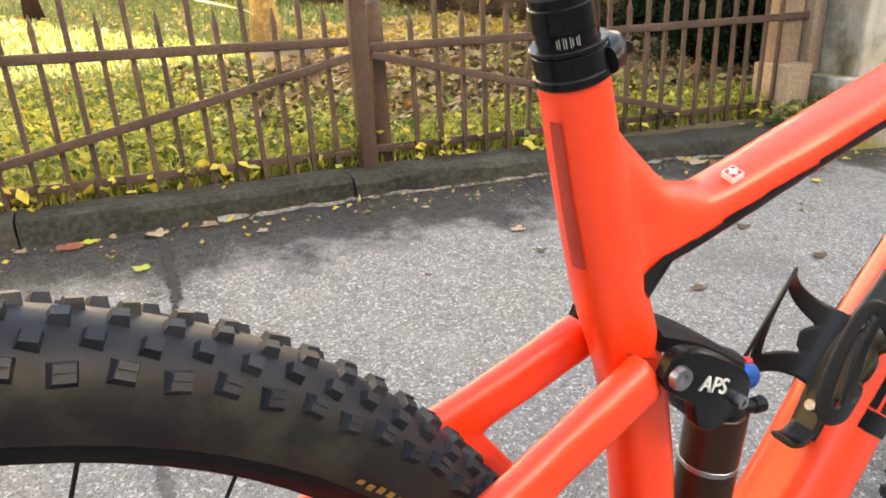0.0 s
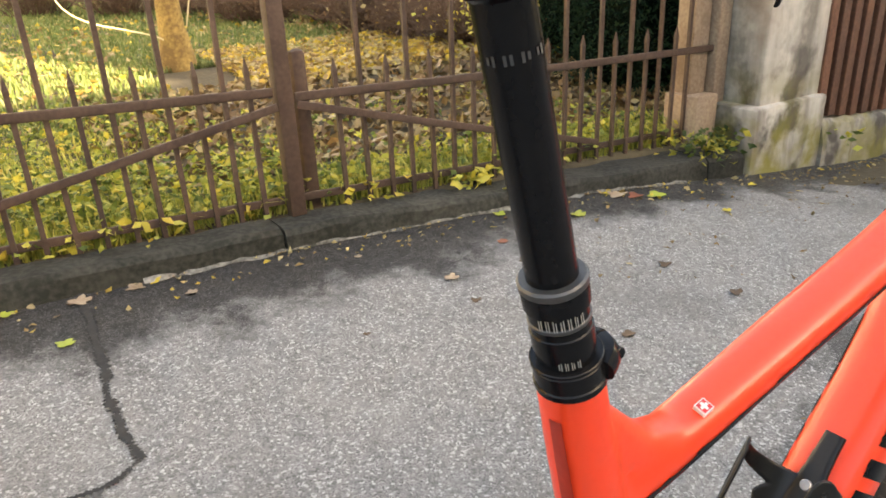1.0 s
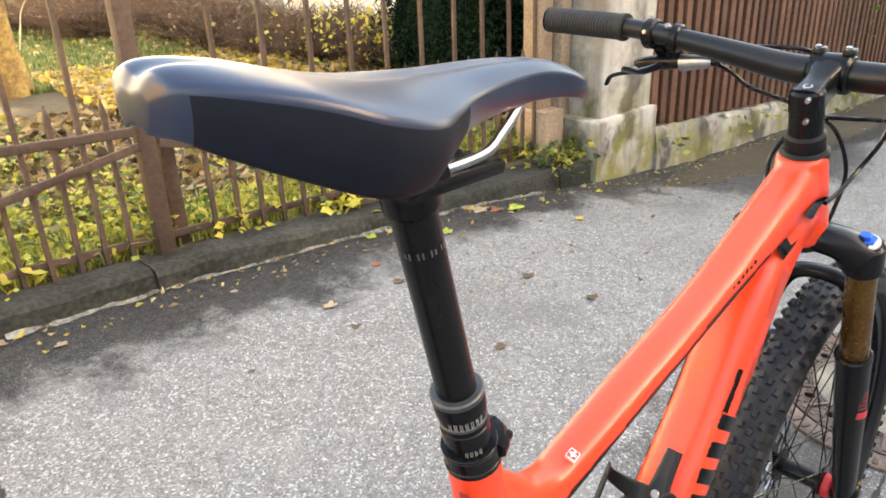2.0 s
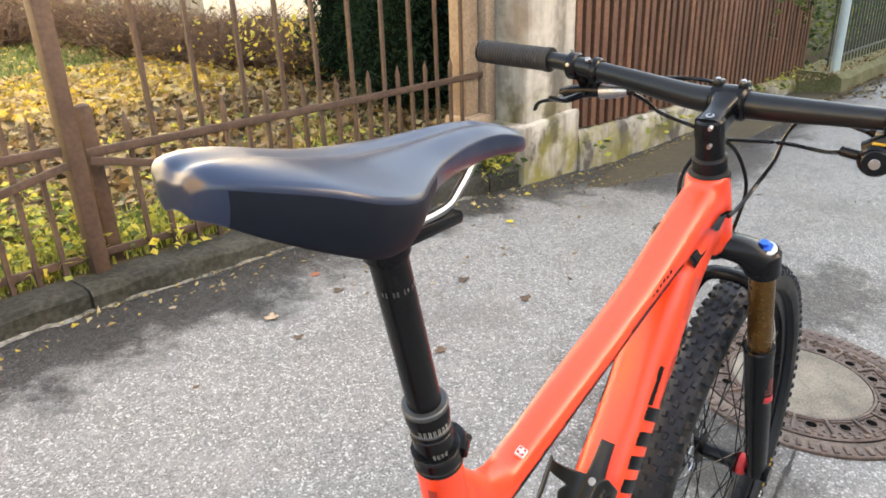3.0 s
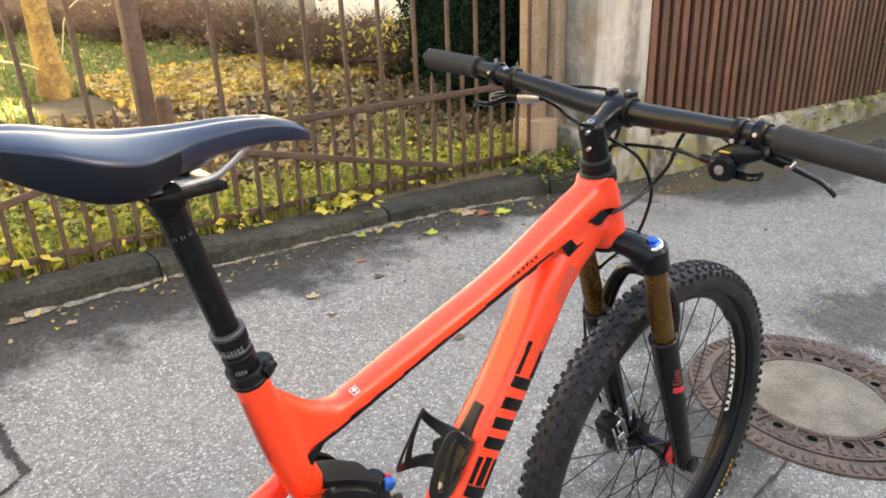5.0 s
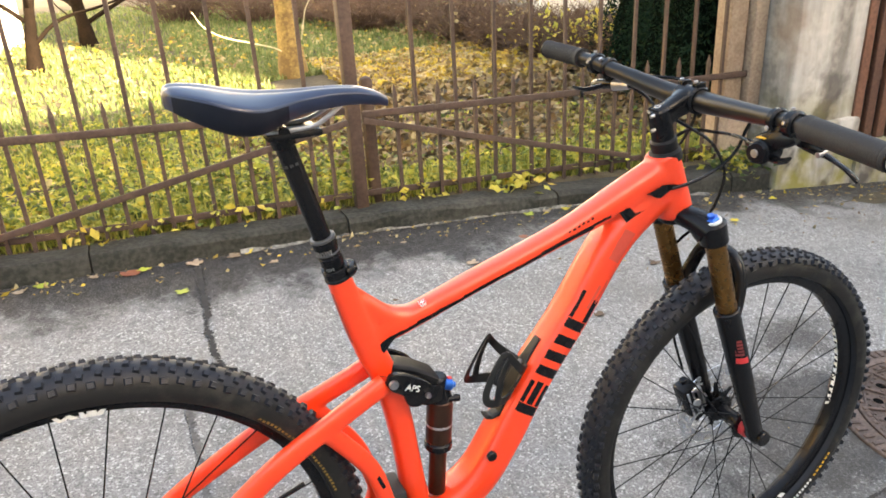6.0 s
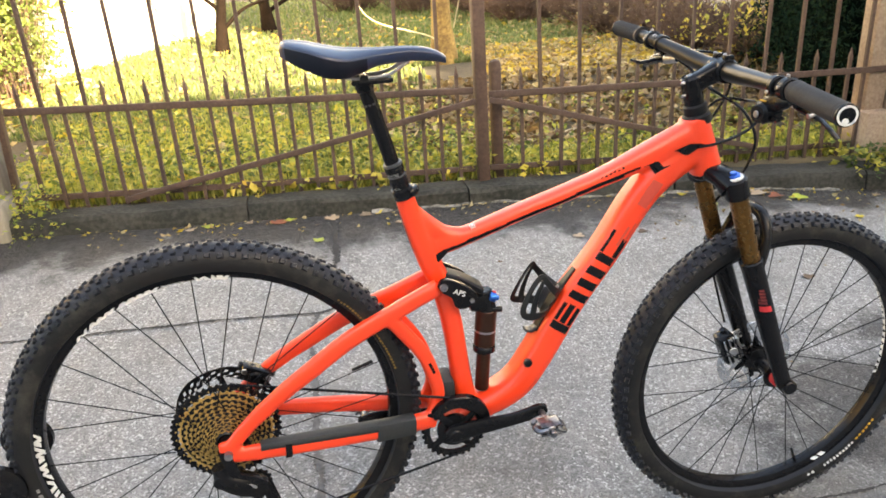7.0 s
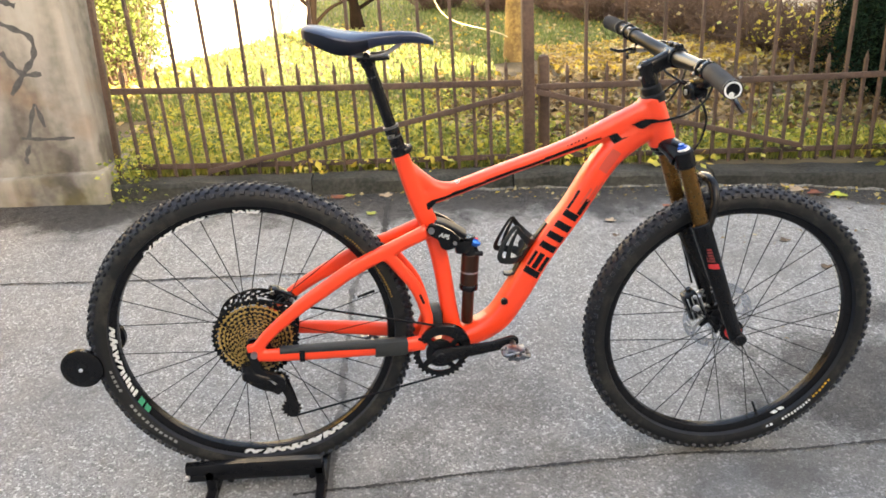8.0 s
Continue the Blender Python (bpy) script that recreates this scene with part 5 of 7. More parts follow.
# the shifter, below the bar
bm = bmesh.new()
sc = Vector((0.965, -0.178, 0.992))
rod(bm, sc + Vector((-0.01, 0, 0)), sc + Vector((0.02, 0, 0.004)), 0.0185, None, 22)
rod(bm, sc + Vector((-0.016, -0.002, 0.0)), sc + Vector((-0.008, 0, 0)), 0.015, None, 22)
sweep(bm, [(*(sc + Vector((0.006, 0.014, 0.006))), 0.012, 0.012), (*(sc + Vector((0.008, -0.008, 0.016))), 0.015, 0.014), (*(sc + Vector((0.01, -0.03, 0.022))), 0.012, 0.012), (*(sc + Vector((0.012, -0.044, 0.026))), 0.007, 0.008)], 12, 3, 4, across=(1, 0, 0))
sweep(bm, [(*(sc + Vector((0.005, -0.01, 0.016))), 0.01, 0.011), (*(sc + Vector((0.01, -0.016, 0.04))), 0.008, 0.01)], 10, 3, 1)
sweep(bm, [(*(sc + Vector((0.004, -0.014, -0.008))), 0.006, 0.005), (*(sc + Vector((-0.004, -0.034, -0.006))), 0.005, 0.004), (*(sc + Vector((-0.008, -0.05, 0.0))), 0.007, 0.003)], 8, 2.5, 4)
rod(bm, sc + Vector((0.01, 0.018, 0.0)), sc + Vector((0.014, 0.04, 0.002)), 0.006)
rod(bm, (0.9755, -0.193, 1.0355), (0.9765, -0.18, 1.0355), 0.0178, None, 20)
shifter = bike_part("shifter", bm, BLACK, "black gear shifter")
for p, r, m_ in ((sc + Vector((-0.0165, -0.002, 0)), 0.006, STEEL), (Vector((0.958, -0.187, 1.028)), 0.003, SILVER)):
    bm = bmesh.new()
    rod(bm, p, p + Vector((-0.003, 0, 0)), r)
    bike_part("bolt", bm, m_, "bright bolt", shifter)
bm = bmesh.new()
box(bm, sc + Vector((-0.01, -0.008, 0.0195)), sc + Vector((0.016, 0.006, 0.0215)), 0.001)
bike_part("print", bm, YELLOW, "small gold print", shifter)

HOSES = [
    [(0.972, 0.125, 1.036), (0.985, 0.108, 1.023), (0.993, 0.09, 1.008), (0.985, 0.04, 0.998), (1.003, 0.009, 0.982), (1.04, -0.003, 0.953), (1.063, -0.012, 0.905), (1.06, -0.008, 0.86), (1.046, 0.003, 0.82), (1.035, 0.05, 0.765), (1.03, 0.075, 0.72), (1.05, 0.092, 0.63), (1.085, 0.1, 0.52), (1.1, 0.085, 0.45)],
    [(1.005, -0.158, 1.013), (1.03, -0.115, 1.017), (1.052, -0.075, 1.01), (1.056, -0.056, 0.985), (1.047, -0.048, 0.95), (1.02, -0.037, 0.921), (0.975, -0.035, 0.907), (0.935, -0.034, 0.903)],
    [(0.975, -0.138, 0.993), (1.01, -0.115, 0.982), (1.03, -0.07, 0.98), (1.03, -0.024, 0.978), (1.005, 0.022, 0.975), (0.976, 0.045, 0.94), (0.957, 0.042, 0.91), (0.935, 0.034, 0.897)],
    [(0.972, 0.175, 1.05), (0.992, 0.1, 1.056), (1.016, 0.03, 1.05), (1.024, 0.024, 1.0), (1.003, 0.04, 0.94), (0.965, 0.042, 0.905), (0.935, 0.034, 0.89)],
]
for h in HOSES:
    bm = bmesh.new()
    sweep(bm, [(*p, 0.0027) for p in h], 8, 2, 8)
    bike_part("hose", bm, BLACK, "black brake or gear hose")

# ---- fork ----
for s in (-1, 1):
    y = s * 0.0665
    top, mid, low = Vector((0.994, y, 0.842)), Vector((1.045, y, 0.672)), Vector((1.146, y, 0.392))
    bm = bmesh.new()
    rod(bm, top.lerp(mid, 0.1), mid.lerp(low, 0.1), 0.0173, None, 22)
    bike_part("stanchion", bm, BRONZE, "bronze-coated fork stanchion")
    bm = bmesh.new()
    sweep(bm, [(*mid, 0.0212), (*mid.lerp(low, 0.04), 0.0216), (*mid.lerp(low, 0.4), 0.0205), (*mid.lerp(low, 0.8), 0.018), (*low, 0.0165), (1.156, y, 0.366, 0.0155), (1.158, y, 0.352, 0.008)], 18, 2, 4)
    rod(bm, (1.158, y * 0.75, 0.37), (1.158, y * 1.32, 0.37), 0.0155)
    rod(bm, mid.lerp(low, -0.01), mid.lerp(low, 0.025), 0.0228, None, 22)
    leg = bike_part("fork_lower", bm, BLACK, "black fork lower leg")
    if s < 0:
        ring_at = lambda u, q: mid.lerp(low, u) + Vector((math.cos(q) * 0.0213, math.sin(q) * 0.0213, 0))
        bm = bmesh.new()
        for k in range(10):
            aa, ab = radians(150 + 14 * k), radians(164 + 14 * k)
            bm.faces.new([bm.verts.new(ring_at(u, q)) for u, q in ((0.34, aa), (0.34, ab), (0.385, ab), (0.385, aa))])
        bike_part("print", bm, RED, "red stripe print", leg)
        bm = bmesh.new()
        for k in range(5):
            u0, u1 = 0.2 + 0.026 * k, 0.2195 + 0.026 * k
            for a in range(206 + 2 * (k % 2), 270, 11):
                aa, ab = radians(a), radians(a + 11)
                bm.faces.new([bm.verts.new(ring_at(u, q)) for u, q in ((u0, aa), (u0, ab), (u1, ab), (u1, aa))])
        bike_part("print", bm, FADED, "dark red print of fading bars", leg)
bm = bmesh.new()
sweep(bm, [(0.99, -0.0665, 0.826, 0.024, 0.021), (0.984, -0.045, 0.842, 0.018, 0.024), (0.976, 0, 0.848, 0.017, 0.026), (0.984, 0.045, 0.842, 0.018, 0.024), (0.99, 0.0665, 0.826, 0.024, 0.021)], 14, 2.6, 5, across=(1, 0, 0))
for s in (-1, 1):
    rod(bm, (0.9925, s * 0.0665, 0.846), (1.0035, s * 0.0665, 0.806), 0.0228, None, 24)
rod(bm, (0.974, 0, 0.85), (0.977, 0, 0.835), 0.03, None, 24)
crown = bike_part("fork_crown", bm, BLACK, "glossy black fork crown")
bm = bmesh.new()
sweep(bm, [(1.06, -0.0665, 0.655, 0.016, 0.01), (1.078, -0.058, 0.71, 0.013, 0.009), (1.082, -0.036, 0.748, 0.011, 0.011), (1.082, 0.0, 0.757, 0.010, 0.012), (1.082, 0.036, 0.748, 0.011, 0.011), (1.078, 0.058, 0.71, 0.013, 0.009), (1.06, 0.0665, 0.655, 0.016, 0.01)], 12, 2.6, 5, across=(1, 0, 0))
bike_part("fork_arch", bm, BLACK, "black fork arch over the tyre")
for s, m_ in ((-1, BLUE), (1, BLACK)):
    bm = bmesh.new()
    c, d = Vector((0.9925, s * 0.0665, 0.846)), Vector((-0.265, 0, 0.964))
    rod(bm, c - d * 0.002, c + d * 0.004, 0.0165, None, 24)
    bike_part("cap_ring", bm, WHITE if s < 0 else BLACK, "pale printed ring" if s < 0 else "", crown)
    bm = bmesh.new()
    rod(bm, c + d * 0.003, c + d * 0.0075, 0.0125, None, 6)
    rod(bm, c + d * 0.006, c + d * 0.0125, 0.0065, None, 18)
    bike_part("fork_cap", bm, m_, "blue anodised adjuster" if s < 0 else "", crown)

# ---- drivetrain ----
def cog(bm, at, r, y, teeth, thick=0.0016, depth=0.006, hole=0.72, spokes=6):
    """A toothed ring with a web, lying in the wheel's plane."""
    n = teeth * 4
    rings = []
    for yy in (y - thick / 2, y + thick / 2):
        outer = [Vector((at[0] + (r - (depth if k % 4 in (0, 1) else 0)) * math.cos(2 * math.pi * k / n), yy, at[2] + (r - (depth if k % 4 in (0, 1) else 0)) * math.sin(2 * math.pi * k / n))) for k in range(n)]
        inner = [Vector((at[0] + r * hole * math.cos(2 * math.pi * k / n), yy, at[2] + r * hole * math.sin(2 * math.pi * k / n))) for k in range(n)]
        rings.append(([bm.verts.new(v) for v in outer], [bm.verts.new(v) for v in inner]))
    (o0, i0), (o1, i1) = rings
    for k in range(n):
        j = (k + 1) % n
        bm.faces.new((o0[k], o0[j], i0[j], i0[k]))
        bm.faces.new((o1[k], i1[k], i1[j], o1[j]))
        bm.faces.new((o0[k], o1[k], o1[j], o0[j]))
        bm.faces.new((i0[k], i0[j], i1[j], i1[k]))
    for k in range(spokes):
        a = 2 * math.pi * k / spokes
        p0 = (at[0] + r * hole * 1.03 * math.cos(a), y, at[2] + r * hole * 1.03 * math.sin(a))
        p1 = (at[0] + 0.016 * math.cos(a + 0.3), y, at[2] + 0.016 * math.sin(a + 0.3))
        sweep(bm, [(*p0, 0.003, thick / 2), (*p1, 0.003, thick / 2)], 6, 2, 1)


CR = [0.101, 0.087, 0.076, 0.067, 0.059, 0.053, 0.047, 0.042, 0.037, 0.032, 0.027, 0.023]
bm = bmesh.new()
lathe(bm, [(0.016, -0.05), (0.018, -0.048), (0.06, -0.022), (0.084, -0.0155), (0.084, -0.0145), (0.016, -0.014)], 48, RA)
cassette = bike_part("cassette", bm, BLACK, "gold twelve-cog cassette", rear=True)
for k, r in enumerate(CR):
    bm = bmesh.new()
    cog(bm, RA, r, -0.0135 - 0.0031 * k, max(10, int(r * 500)), 0.0017, 0.004, 0.925 if k else 0.86, 0)
    bike_part("cog", bm, BLACK if k == 0 else GOLD, "black largest cog" if k == 0 else "", cassette)
# the pierced face: small pins between neighbouring cogs catch the light
bm = bmesh.new()
for k in range(11):
    n_ = 12 + 2 * (10 - k)
    for j in range(n_):
        a = 2 * math.pi * (j + 0.5 * (k % 2)) / n_
        r = CR[k + 1] * 1.04
        c = Vector((r * math.cos(a), -0.0135 - 0.0031 * k, r * math.sin(a))) + RA
        rod(bm, c + Vector((0, 0.001, 0)), c + Vector((0, -0.0031, 0)), 0.0017, None, 5)
bike_part("pierced_web", bm, GOLD, "", cassette)
BB = Vector((0.441, 0, 0.386))
bm = bmesh.new()
cog(bm, BB, 0.066, -0.047, 30, 0.004, 0.005, 0.74, 0)
lathe(bm, [(0.035, -0.052), (0.035, -0.044), (0.012, -0.044), (0.012, -0.052)], 32, BB)
for k in range(4):
    a = 0.5 + math.pi / 2 * k
    sweep(bm, [(*(BB + Vector((0.018 * math.cos(a), -0.05, 0.018 * math.sin(a)))), 0.009, 0.004), (*(BB + Vector((0.056 * math.cos(a + 0.15), -0.048, 0.056 * math.sin(a + 0.15)))), 0.006, 0.003)], 8, 3, 1)
bike_part("chainring", bm, BLACK, "black chainring")
for s, ang, lab in ((-1, radians(11), "glossy black crank arm"), (1, radians(191), "black crank arm")):
    d = Vector((math.cos(ang), 0, math.sin(ang)))
    y0, y1 = s * 0.062, s * 0.078
    bm = bmesh.new()
    sweep(bm, [(*(BB + Vector((0, y0, 0)) - d * 0.018), 0.012, 0.008), (*(BB + Vector((0, y0, 0))), 0.02, 0.0095), (*(BB + Vector((0, y0 * 1.08, 0)) + d * 0.05), 0.0165, 0.0085), (*(BB + Vector((0, y1, 0)) + d * 0.12), 0.013, 0.0075), (*(BB + Vector((0, y1, 0)) + d * 0.172), 0.0145, 0.007), (*(BB + Vector((0, y1, 0)) + d * 0.186), 0.008, 0.005)], 14, 3, 5)
    rod(bm, BB + Vector((0, s * 0.02, 0)), BB + Vector((0, s * 0.074, 0)), 0.0135)
    crank = bike_part("crank_arm", bm, BLACK, lab)
    c = BB + Vector((0, y1, 0)) + d * 0.172
    bm = bmesh.new()
    rod(bm, c, c + Vector((0, s * 0.085, 0)), 0.0065)
    e = c + Vector((0, s * 0.055, 0))
    rod(bm, e + Vector((0, -0.019, 0)), e + Vector((0, 0.019, 0)), 0.0115)
    for k in (-1, 1):
        sweep(bm, [(*(e + Vector((k * 0.008, -0.022, 0.008))), 0.004, 0.004), (*(e + Vector((k * 0.026, -0.015, -0.004 * k))), 0.004, 0.005), (*(e + Vector((k * 0.027, 0.015, -0.004 * k))), 0.004, 0.005), (*(e + Vector((k * 0.008, 0.022, 0.008))), 0.004, 0.004)], 8, 2.5, 4)
        box(bm, e + Vector((-0.02, -0.016, k * 0.009 - 0.0025)), e + Vector((0.02, 0.016, k * 0.009 + 0.0025)), 0.002)
    bike_part("pedal", bm, PEDALM, "bright clipless pedal", crank)
bm = bmesh.new()
rod(bm, BB + Vector((0, -0.0715, 0)), BB + Vector((0, -0.0745, 0)), 0.011, None, 20)
bike_part("crank_bolt", bm, BLACK, "")
bm = bmesh.new()
plate(bm, [(0.398, 0.432), (0.415, 0.452), (0.445, 0.463), (0.478, 0.458), (0.503, 0.438), (0.513, 0.408), (0.5, 0.398), (0.489, 0.42), (0.465, 0.437), (0.44, 0.44), (0.418, 0.432), (0.404, 0.42)], -0.058, -0.042)
bike_part("chain_guide", bm, BLACK, "black chain guide")
bm = bmesh.new()
box(bm, (0.416, -0.03, 0.438), (0.452, 0.03, 0.486), 0.008)
bike_part("frame_guard", bm, GREYTAPE, "dark rubber guard behind the chainring")


def chain_run(a, b, n):
    bm = bmesh.new()
    a, b = Vector(a), Vector(b)
    d = (b - a) / n
    for k in range(n):
        c = a + d * (k + 0.5)
        w = 0.0028 if k % 2 else 0.0018
        sweep(bm, [(*(c - d * 0.62), 0.0022, w), (*c, 0.0034, w), (*(c + d * 0.62), 0.0022, w)], 6, 2, 1)
    return bm


P1c, P2c = Vector((0.055, -0.05, 0.362)), Vector((0.072, -0.05, 0.281))
bike_part("chain", chain_run((0.035, -0.0165, 0.5565), (0.445, -0.047, 0.4535), 66), BLACK, "black chain", rear=True)
bike_part("chain", chain_run((P2c.x + 0.008, -0.049, P2c.z - 0.023), (0.455, -0.05, 0.326), 60), BLACK, "black chain", rear=True)
bm = bmesh.new()
plate(bm, [(-0.008, 0.43), (0.012, 0.426), (0.024, 0.385), (0.05, 0.372), (0.068, 0.355), (0.052, 0.325), (0.03, 0.335), (0.0, 0.352), (-0.02, 0.37), (-0.02, 0.382), (0.0, 0.388)], -0.082, -0.066)
plate(bm, [(0.036, 0.35), (0.055, 0.36), (0.07, 0.34), (0.085, 0.28), (0.082, 0.256), (0.066, 0.252), (0.055, 0.268), (0.06, 0.3), (0.052, 0.325)], -0.061, -0.0575)
plate(bm, [(0.036, 0.35), (0.055, 0.36), (0.07, 0.34), (0.085, 0.28), (0.082, 0.256), (0.066, 0.252), (0.055, 0.268), (0.06, 0.3), (0.052, 0.325)], -0.044, -0.0405)
rod(bm, (-0.012, -0.062, 0.376), (-0.012, -0.086, 0.376), 0.014)
sweep(bm, [(-0.012, -0.07, 0.4, 0.014, 0.014), (-0.004, -0.07, 0.372, 0.018, 0.018), (0.03, -0.066, 0.352, 0.022, 0.02), (0.056, -0.06, 0.345, 0.016, 0.016)], 12, 2.6, 4)
rod(bm, (0.05, -0.078, 0.342), (0.05, -0.04, 0.342), 0.017)
for v in bm.verts:
    v.co += Vector((0.004, 0, 0.012 + 0.1 * (v.co.z - 0.28)))
der = bike_part("derailleur", bm, BLACK, "black rear derailleur", rear=True)
for c in (P1c, P2c):
    bm = bmesh.new()
    cog(bm, c, 0.024, -0.05, 13, 0.004, 0.005, 0.3, 5)
    bike_part("pulley", bm, BLACK, "", der)
bm = bmesh.new()
sweep(bm, [(0.032, -0.083, 0.386, 0.003, 0.0012), (0.051, -0.083, 0.371, 0.003, 0.0012)], 6, 2, 1)
bike_part("print", bm, STEEL, "small bright print", der)
bm = bmesh.new()
rod(bm, (0.014, -0.088, 0.453), (0.014, 0.088, 0.453), 0.0075)
lathe(bm, [(0.004, -0.0895), (0.0075, -0.0895), (0.0075, -0.084), (0.004, -0.084)], 16, (0.014, 0, 0.453))
bike_part("axle_bolt", bm, STEEL, "", rear=True)
# brake calipers
for c, tilt, k_ in ((Vector((0.075, 0.056, 0.53)), 0.5, 1.0), (Vector((1.092, 0.054, 0.405)), 1.2, 1.25)):
    m_ = Matrix.Translation(c) @ Matrix.Rotation(tilt, 4, "Y") @ Matrix.Scale(k_, 4)
    bm = bmesh.new()
    box(bm, (-0.03, -0.016, -0.015), (0.03, 0.016, 0.015), 0.006, m_)
    rod(bm, m_ @ Vector((-0.035, 0.006, 0.004)), m_ @ Vector((0.037, 0.008, 0.006)), 0.008)
    rod(bm, m_ @ Vector((0.0, -0.02, 0.0)), m_ @ Vector((0.0, 0.02, 0.0)), 0.0125)
    cal = bike_part("brake_caliper", bm, BLACK, "black brake caliper", rear=k_ == 1.0)
    bm = bmesh.new()
    rod(bm, m_ @ Vector((0.0, -0.019, 0.0)), m_ @ Vector((0.0, -0.0225, 0.0)), 0.0105, None, 20)
    bike_part("piston_cap", bm, SILVER if k_ > 1 else BLACK, "round piston cap", cal)
    bm = bmesh.new()
    sweep(bm, [(*(m_ @ Vector((-0.02, -0.012, 0.016))), 0.003, 0.008), (*(m_ @ Vector((0.02, -0.012, 0.016))), 0.003, 0.008)], 10, 3, 1)
    bike_part("pad_fin", bm, SILVER if k_ > 1 else BLACK, "cooling fin", cal)
    for j in range(3):
        bm = bmesh.new()
        sweep(bm, [(*(m_ @ Vector((-0.026, -0.0175, -0.009 + 0.009 * j))), 0.0016, 0.0022), (*(m_ @ Vector((0.026, -0.0175, -0.009 + 0.009 * j))), 0.0016, 0.0022)], 6, 3, 1)
        bike_part("fin", bm, SILVER if k_ > 1 else BLACK, "bright cooling fin", cal)
    for k in (-1, 1):
        bm = bmesh.new()
        p = m_ @ Vector((0.024 * k, -0.016, 0.006))
        rod(bm, p, p + Vector((0, -0.004, 0)), 0.0055)
        bike_part("bolt", bm, SILVER if k_ > 1 else STEEL, "bright bolt", cal)

# ---- prints on wheels ----
def arc_marks(at, r0, r1, a0, a1, count, y, duty=0.6, lean=0.0, steps=3):
    """Blocks along an arc in the wheel's plane, in place of brand lettering."""
    bm = bmesh.new()
    rg = random.Random(int(a0 * 10))
    for k in range(count):
        s0 = a0 + (a1 - a0) * k / count
        s1 = s0 + (a1 - a0) / count * duty
        lo, hi = r0 + (r1 - r0) * rg.uniform(0, 0.25), r1 - (r1 - r0) * rg.uniform(0, 0.25)
        last = None
        for i in range(steps + 1):
            a = radians(s0 + (s1 - s0) * i / steps)
            b = a + lean
            pair = [bm.verts.new((at[0] + lo * math.cos(a), at[1] + y[0], at[2] + lo * math.sin(a))), bm.verts.new((at[0] + hi * math.cos(b), at[1] + y[1], at[2] + hi * math.sin(b)))]
            if last:
                bm.faces.new((last[0], last[1], pair[1], pair[0]))
            last = pair
    return bm


def zigzag(at, r0, r1, a0, a1, count, y):
    """Slanting strokes that lean to and fro along an arc of the rim."""
    bm = bmesh.new()
    g = random.Random(int(a0))
    step = radians(a1 - a0) / count
    for k in range(count):
        if g.random() < 0.12:
            continue
        a = radians(a0) + step * k
        lo, hi = (a, a + step) if k % 2 else (a + step, a)
        lo, hi = lo + g.uniform(-0.3, 0.3) * step, hi + g.uniform(-0.3, 0.3) * step
        w0, w1 = step * g.uniform(1.0, 1.7), step * g.uniform(0.6, 1.3)
        b0, b1 = r0 + (r1 - r0) * g.uniform(0, 0.25), r1 - (r1 - r0) * g.uniform(0, 0.3)
        v = [bm.verts.new((at[0] + r * math.cos(b), at[1] + y + math.copysign(0.00004 * k, y), at[2] + r * math.sin(b))) for r, b in ((b0, lo - w0 / 2), (b0, lo + w0 / 2), (b1, hi + w1 / 2), (b1, hi - w1 / 2))]
        bm.faces.new(v)
    return bm


def rim_print(at, r0, rim, spans, mirror=(-1,), wide=0.0105):
    for a0, a1, n_, m_ in spans:
        for s in mirror:
            if n_ < 0:
                bm = zigzag(at, r0 - 0.001, r0 + wide + 0.002, a0, a1, -n_, s * 0.0166)
            else:
                bm = arc_marks(at, r0, r0 + wide, a0, a1, n_, (s * 0.0128, s * 0.0166), 0.7, 0.02)
            bike_part("print", bm, m_, "white jagged print on the rim" if n_ < 0 else "block-shaped print on the rim", rim)


rim_print(RA, 0.309, rear_rim, [(168, 187, -15, WHITE), (188, 201, 6, WHITE), (203, 211, 2, GREEN), (257, 305, -24, WHITE)], (-1,), 0.0165)
rim_print(RA, 0.309, rear_rim, [(80, 90, -8, WHITE), (93, 100, 4, WHITE), (102, 114, -9, WHITE), (116, 131, -11, WHITE)], (-1,), 0.006)
rim_print(FA, 0.2975, front_rim, [(297, 304, 2, WHITE)])
bm = bmesh.new()
g_ = random.Random(4)
for k in range(30):
    a = radians(-12 + 48 * k / 30)
    w, lean_ = radians(g_.uniform(0.5, 1.0)), radians(1.2 if k % 2 else -1.2)
    vs = [(a - w, 0.0015), (a + w, 0.0015), (a + w + lean_, 0.0102), (a - w + lean_, 0.0102)]
    bm.faces.new([bm.verts.new((FA[0] + (0.2945 + 0.0002 * (k % 2)) * math.cos(q), y_, FA[2] + (0.2945 + 0.0002 * (k % 2)) * math.sin(q))) for q, y_ in vs])
for v in bm.verts:
    r_ = math.hypot(v.co.x - FA[0], v.co.z - FA[2])
    k_ = (0.2925 + 0.18 * max(0.0, v.co.y) - 0.0002) / r_
    v.co.x, v.co.z = FA[0] + (v.co.x - FA[0]) * k_, FA[2] + (v.co.z - FA[2]) * k_
bike_part("print", bm, WHITE, "white jagged print on the rim bed", front_rim)


def tyre_print(at, r0, tyre, spans, s=-1):
    for a0, a1, n_, m_ in spans:
        bike_part("print", arc_marks(at, r0, r0 + (0.005 if m_ in (YELLOW, OCHREPRINT) else 0.008), a0, a1, n_, (s * 0.0298, s * 0.0313), 0.6, 0.0), m_, "small print on the tyre wall", tyre)


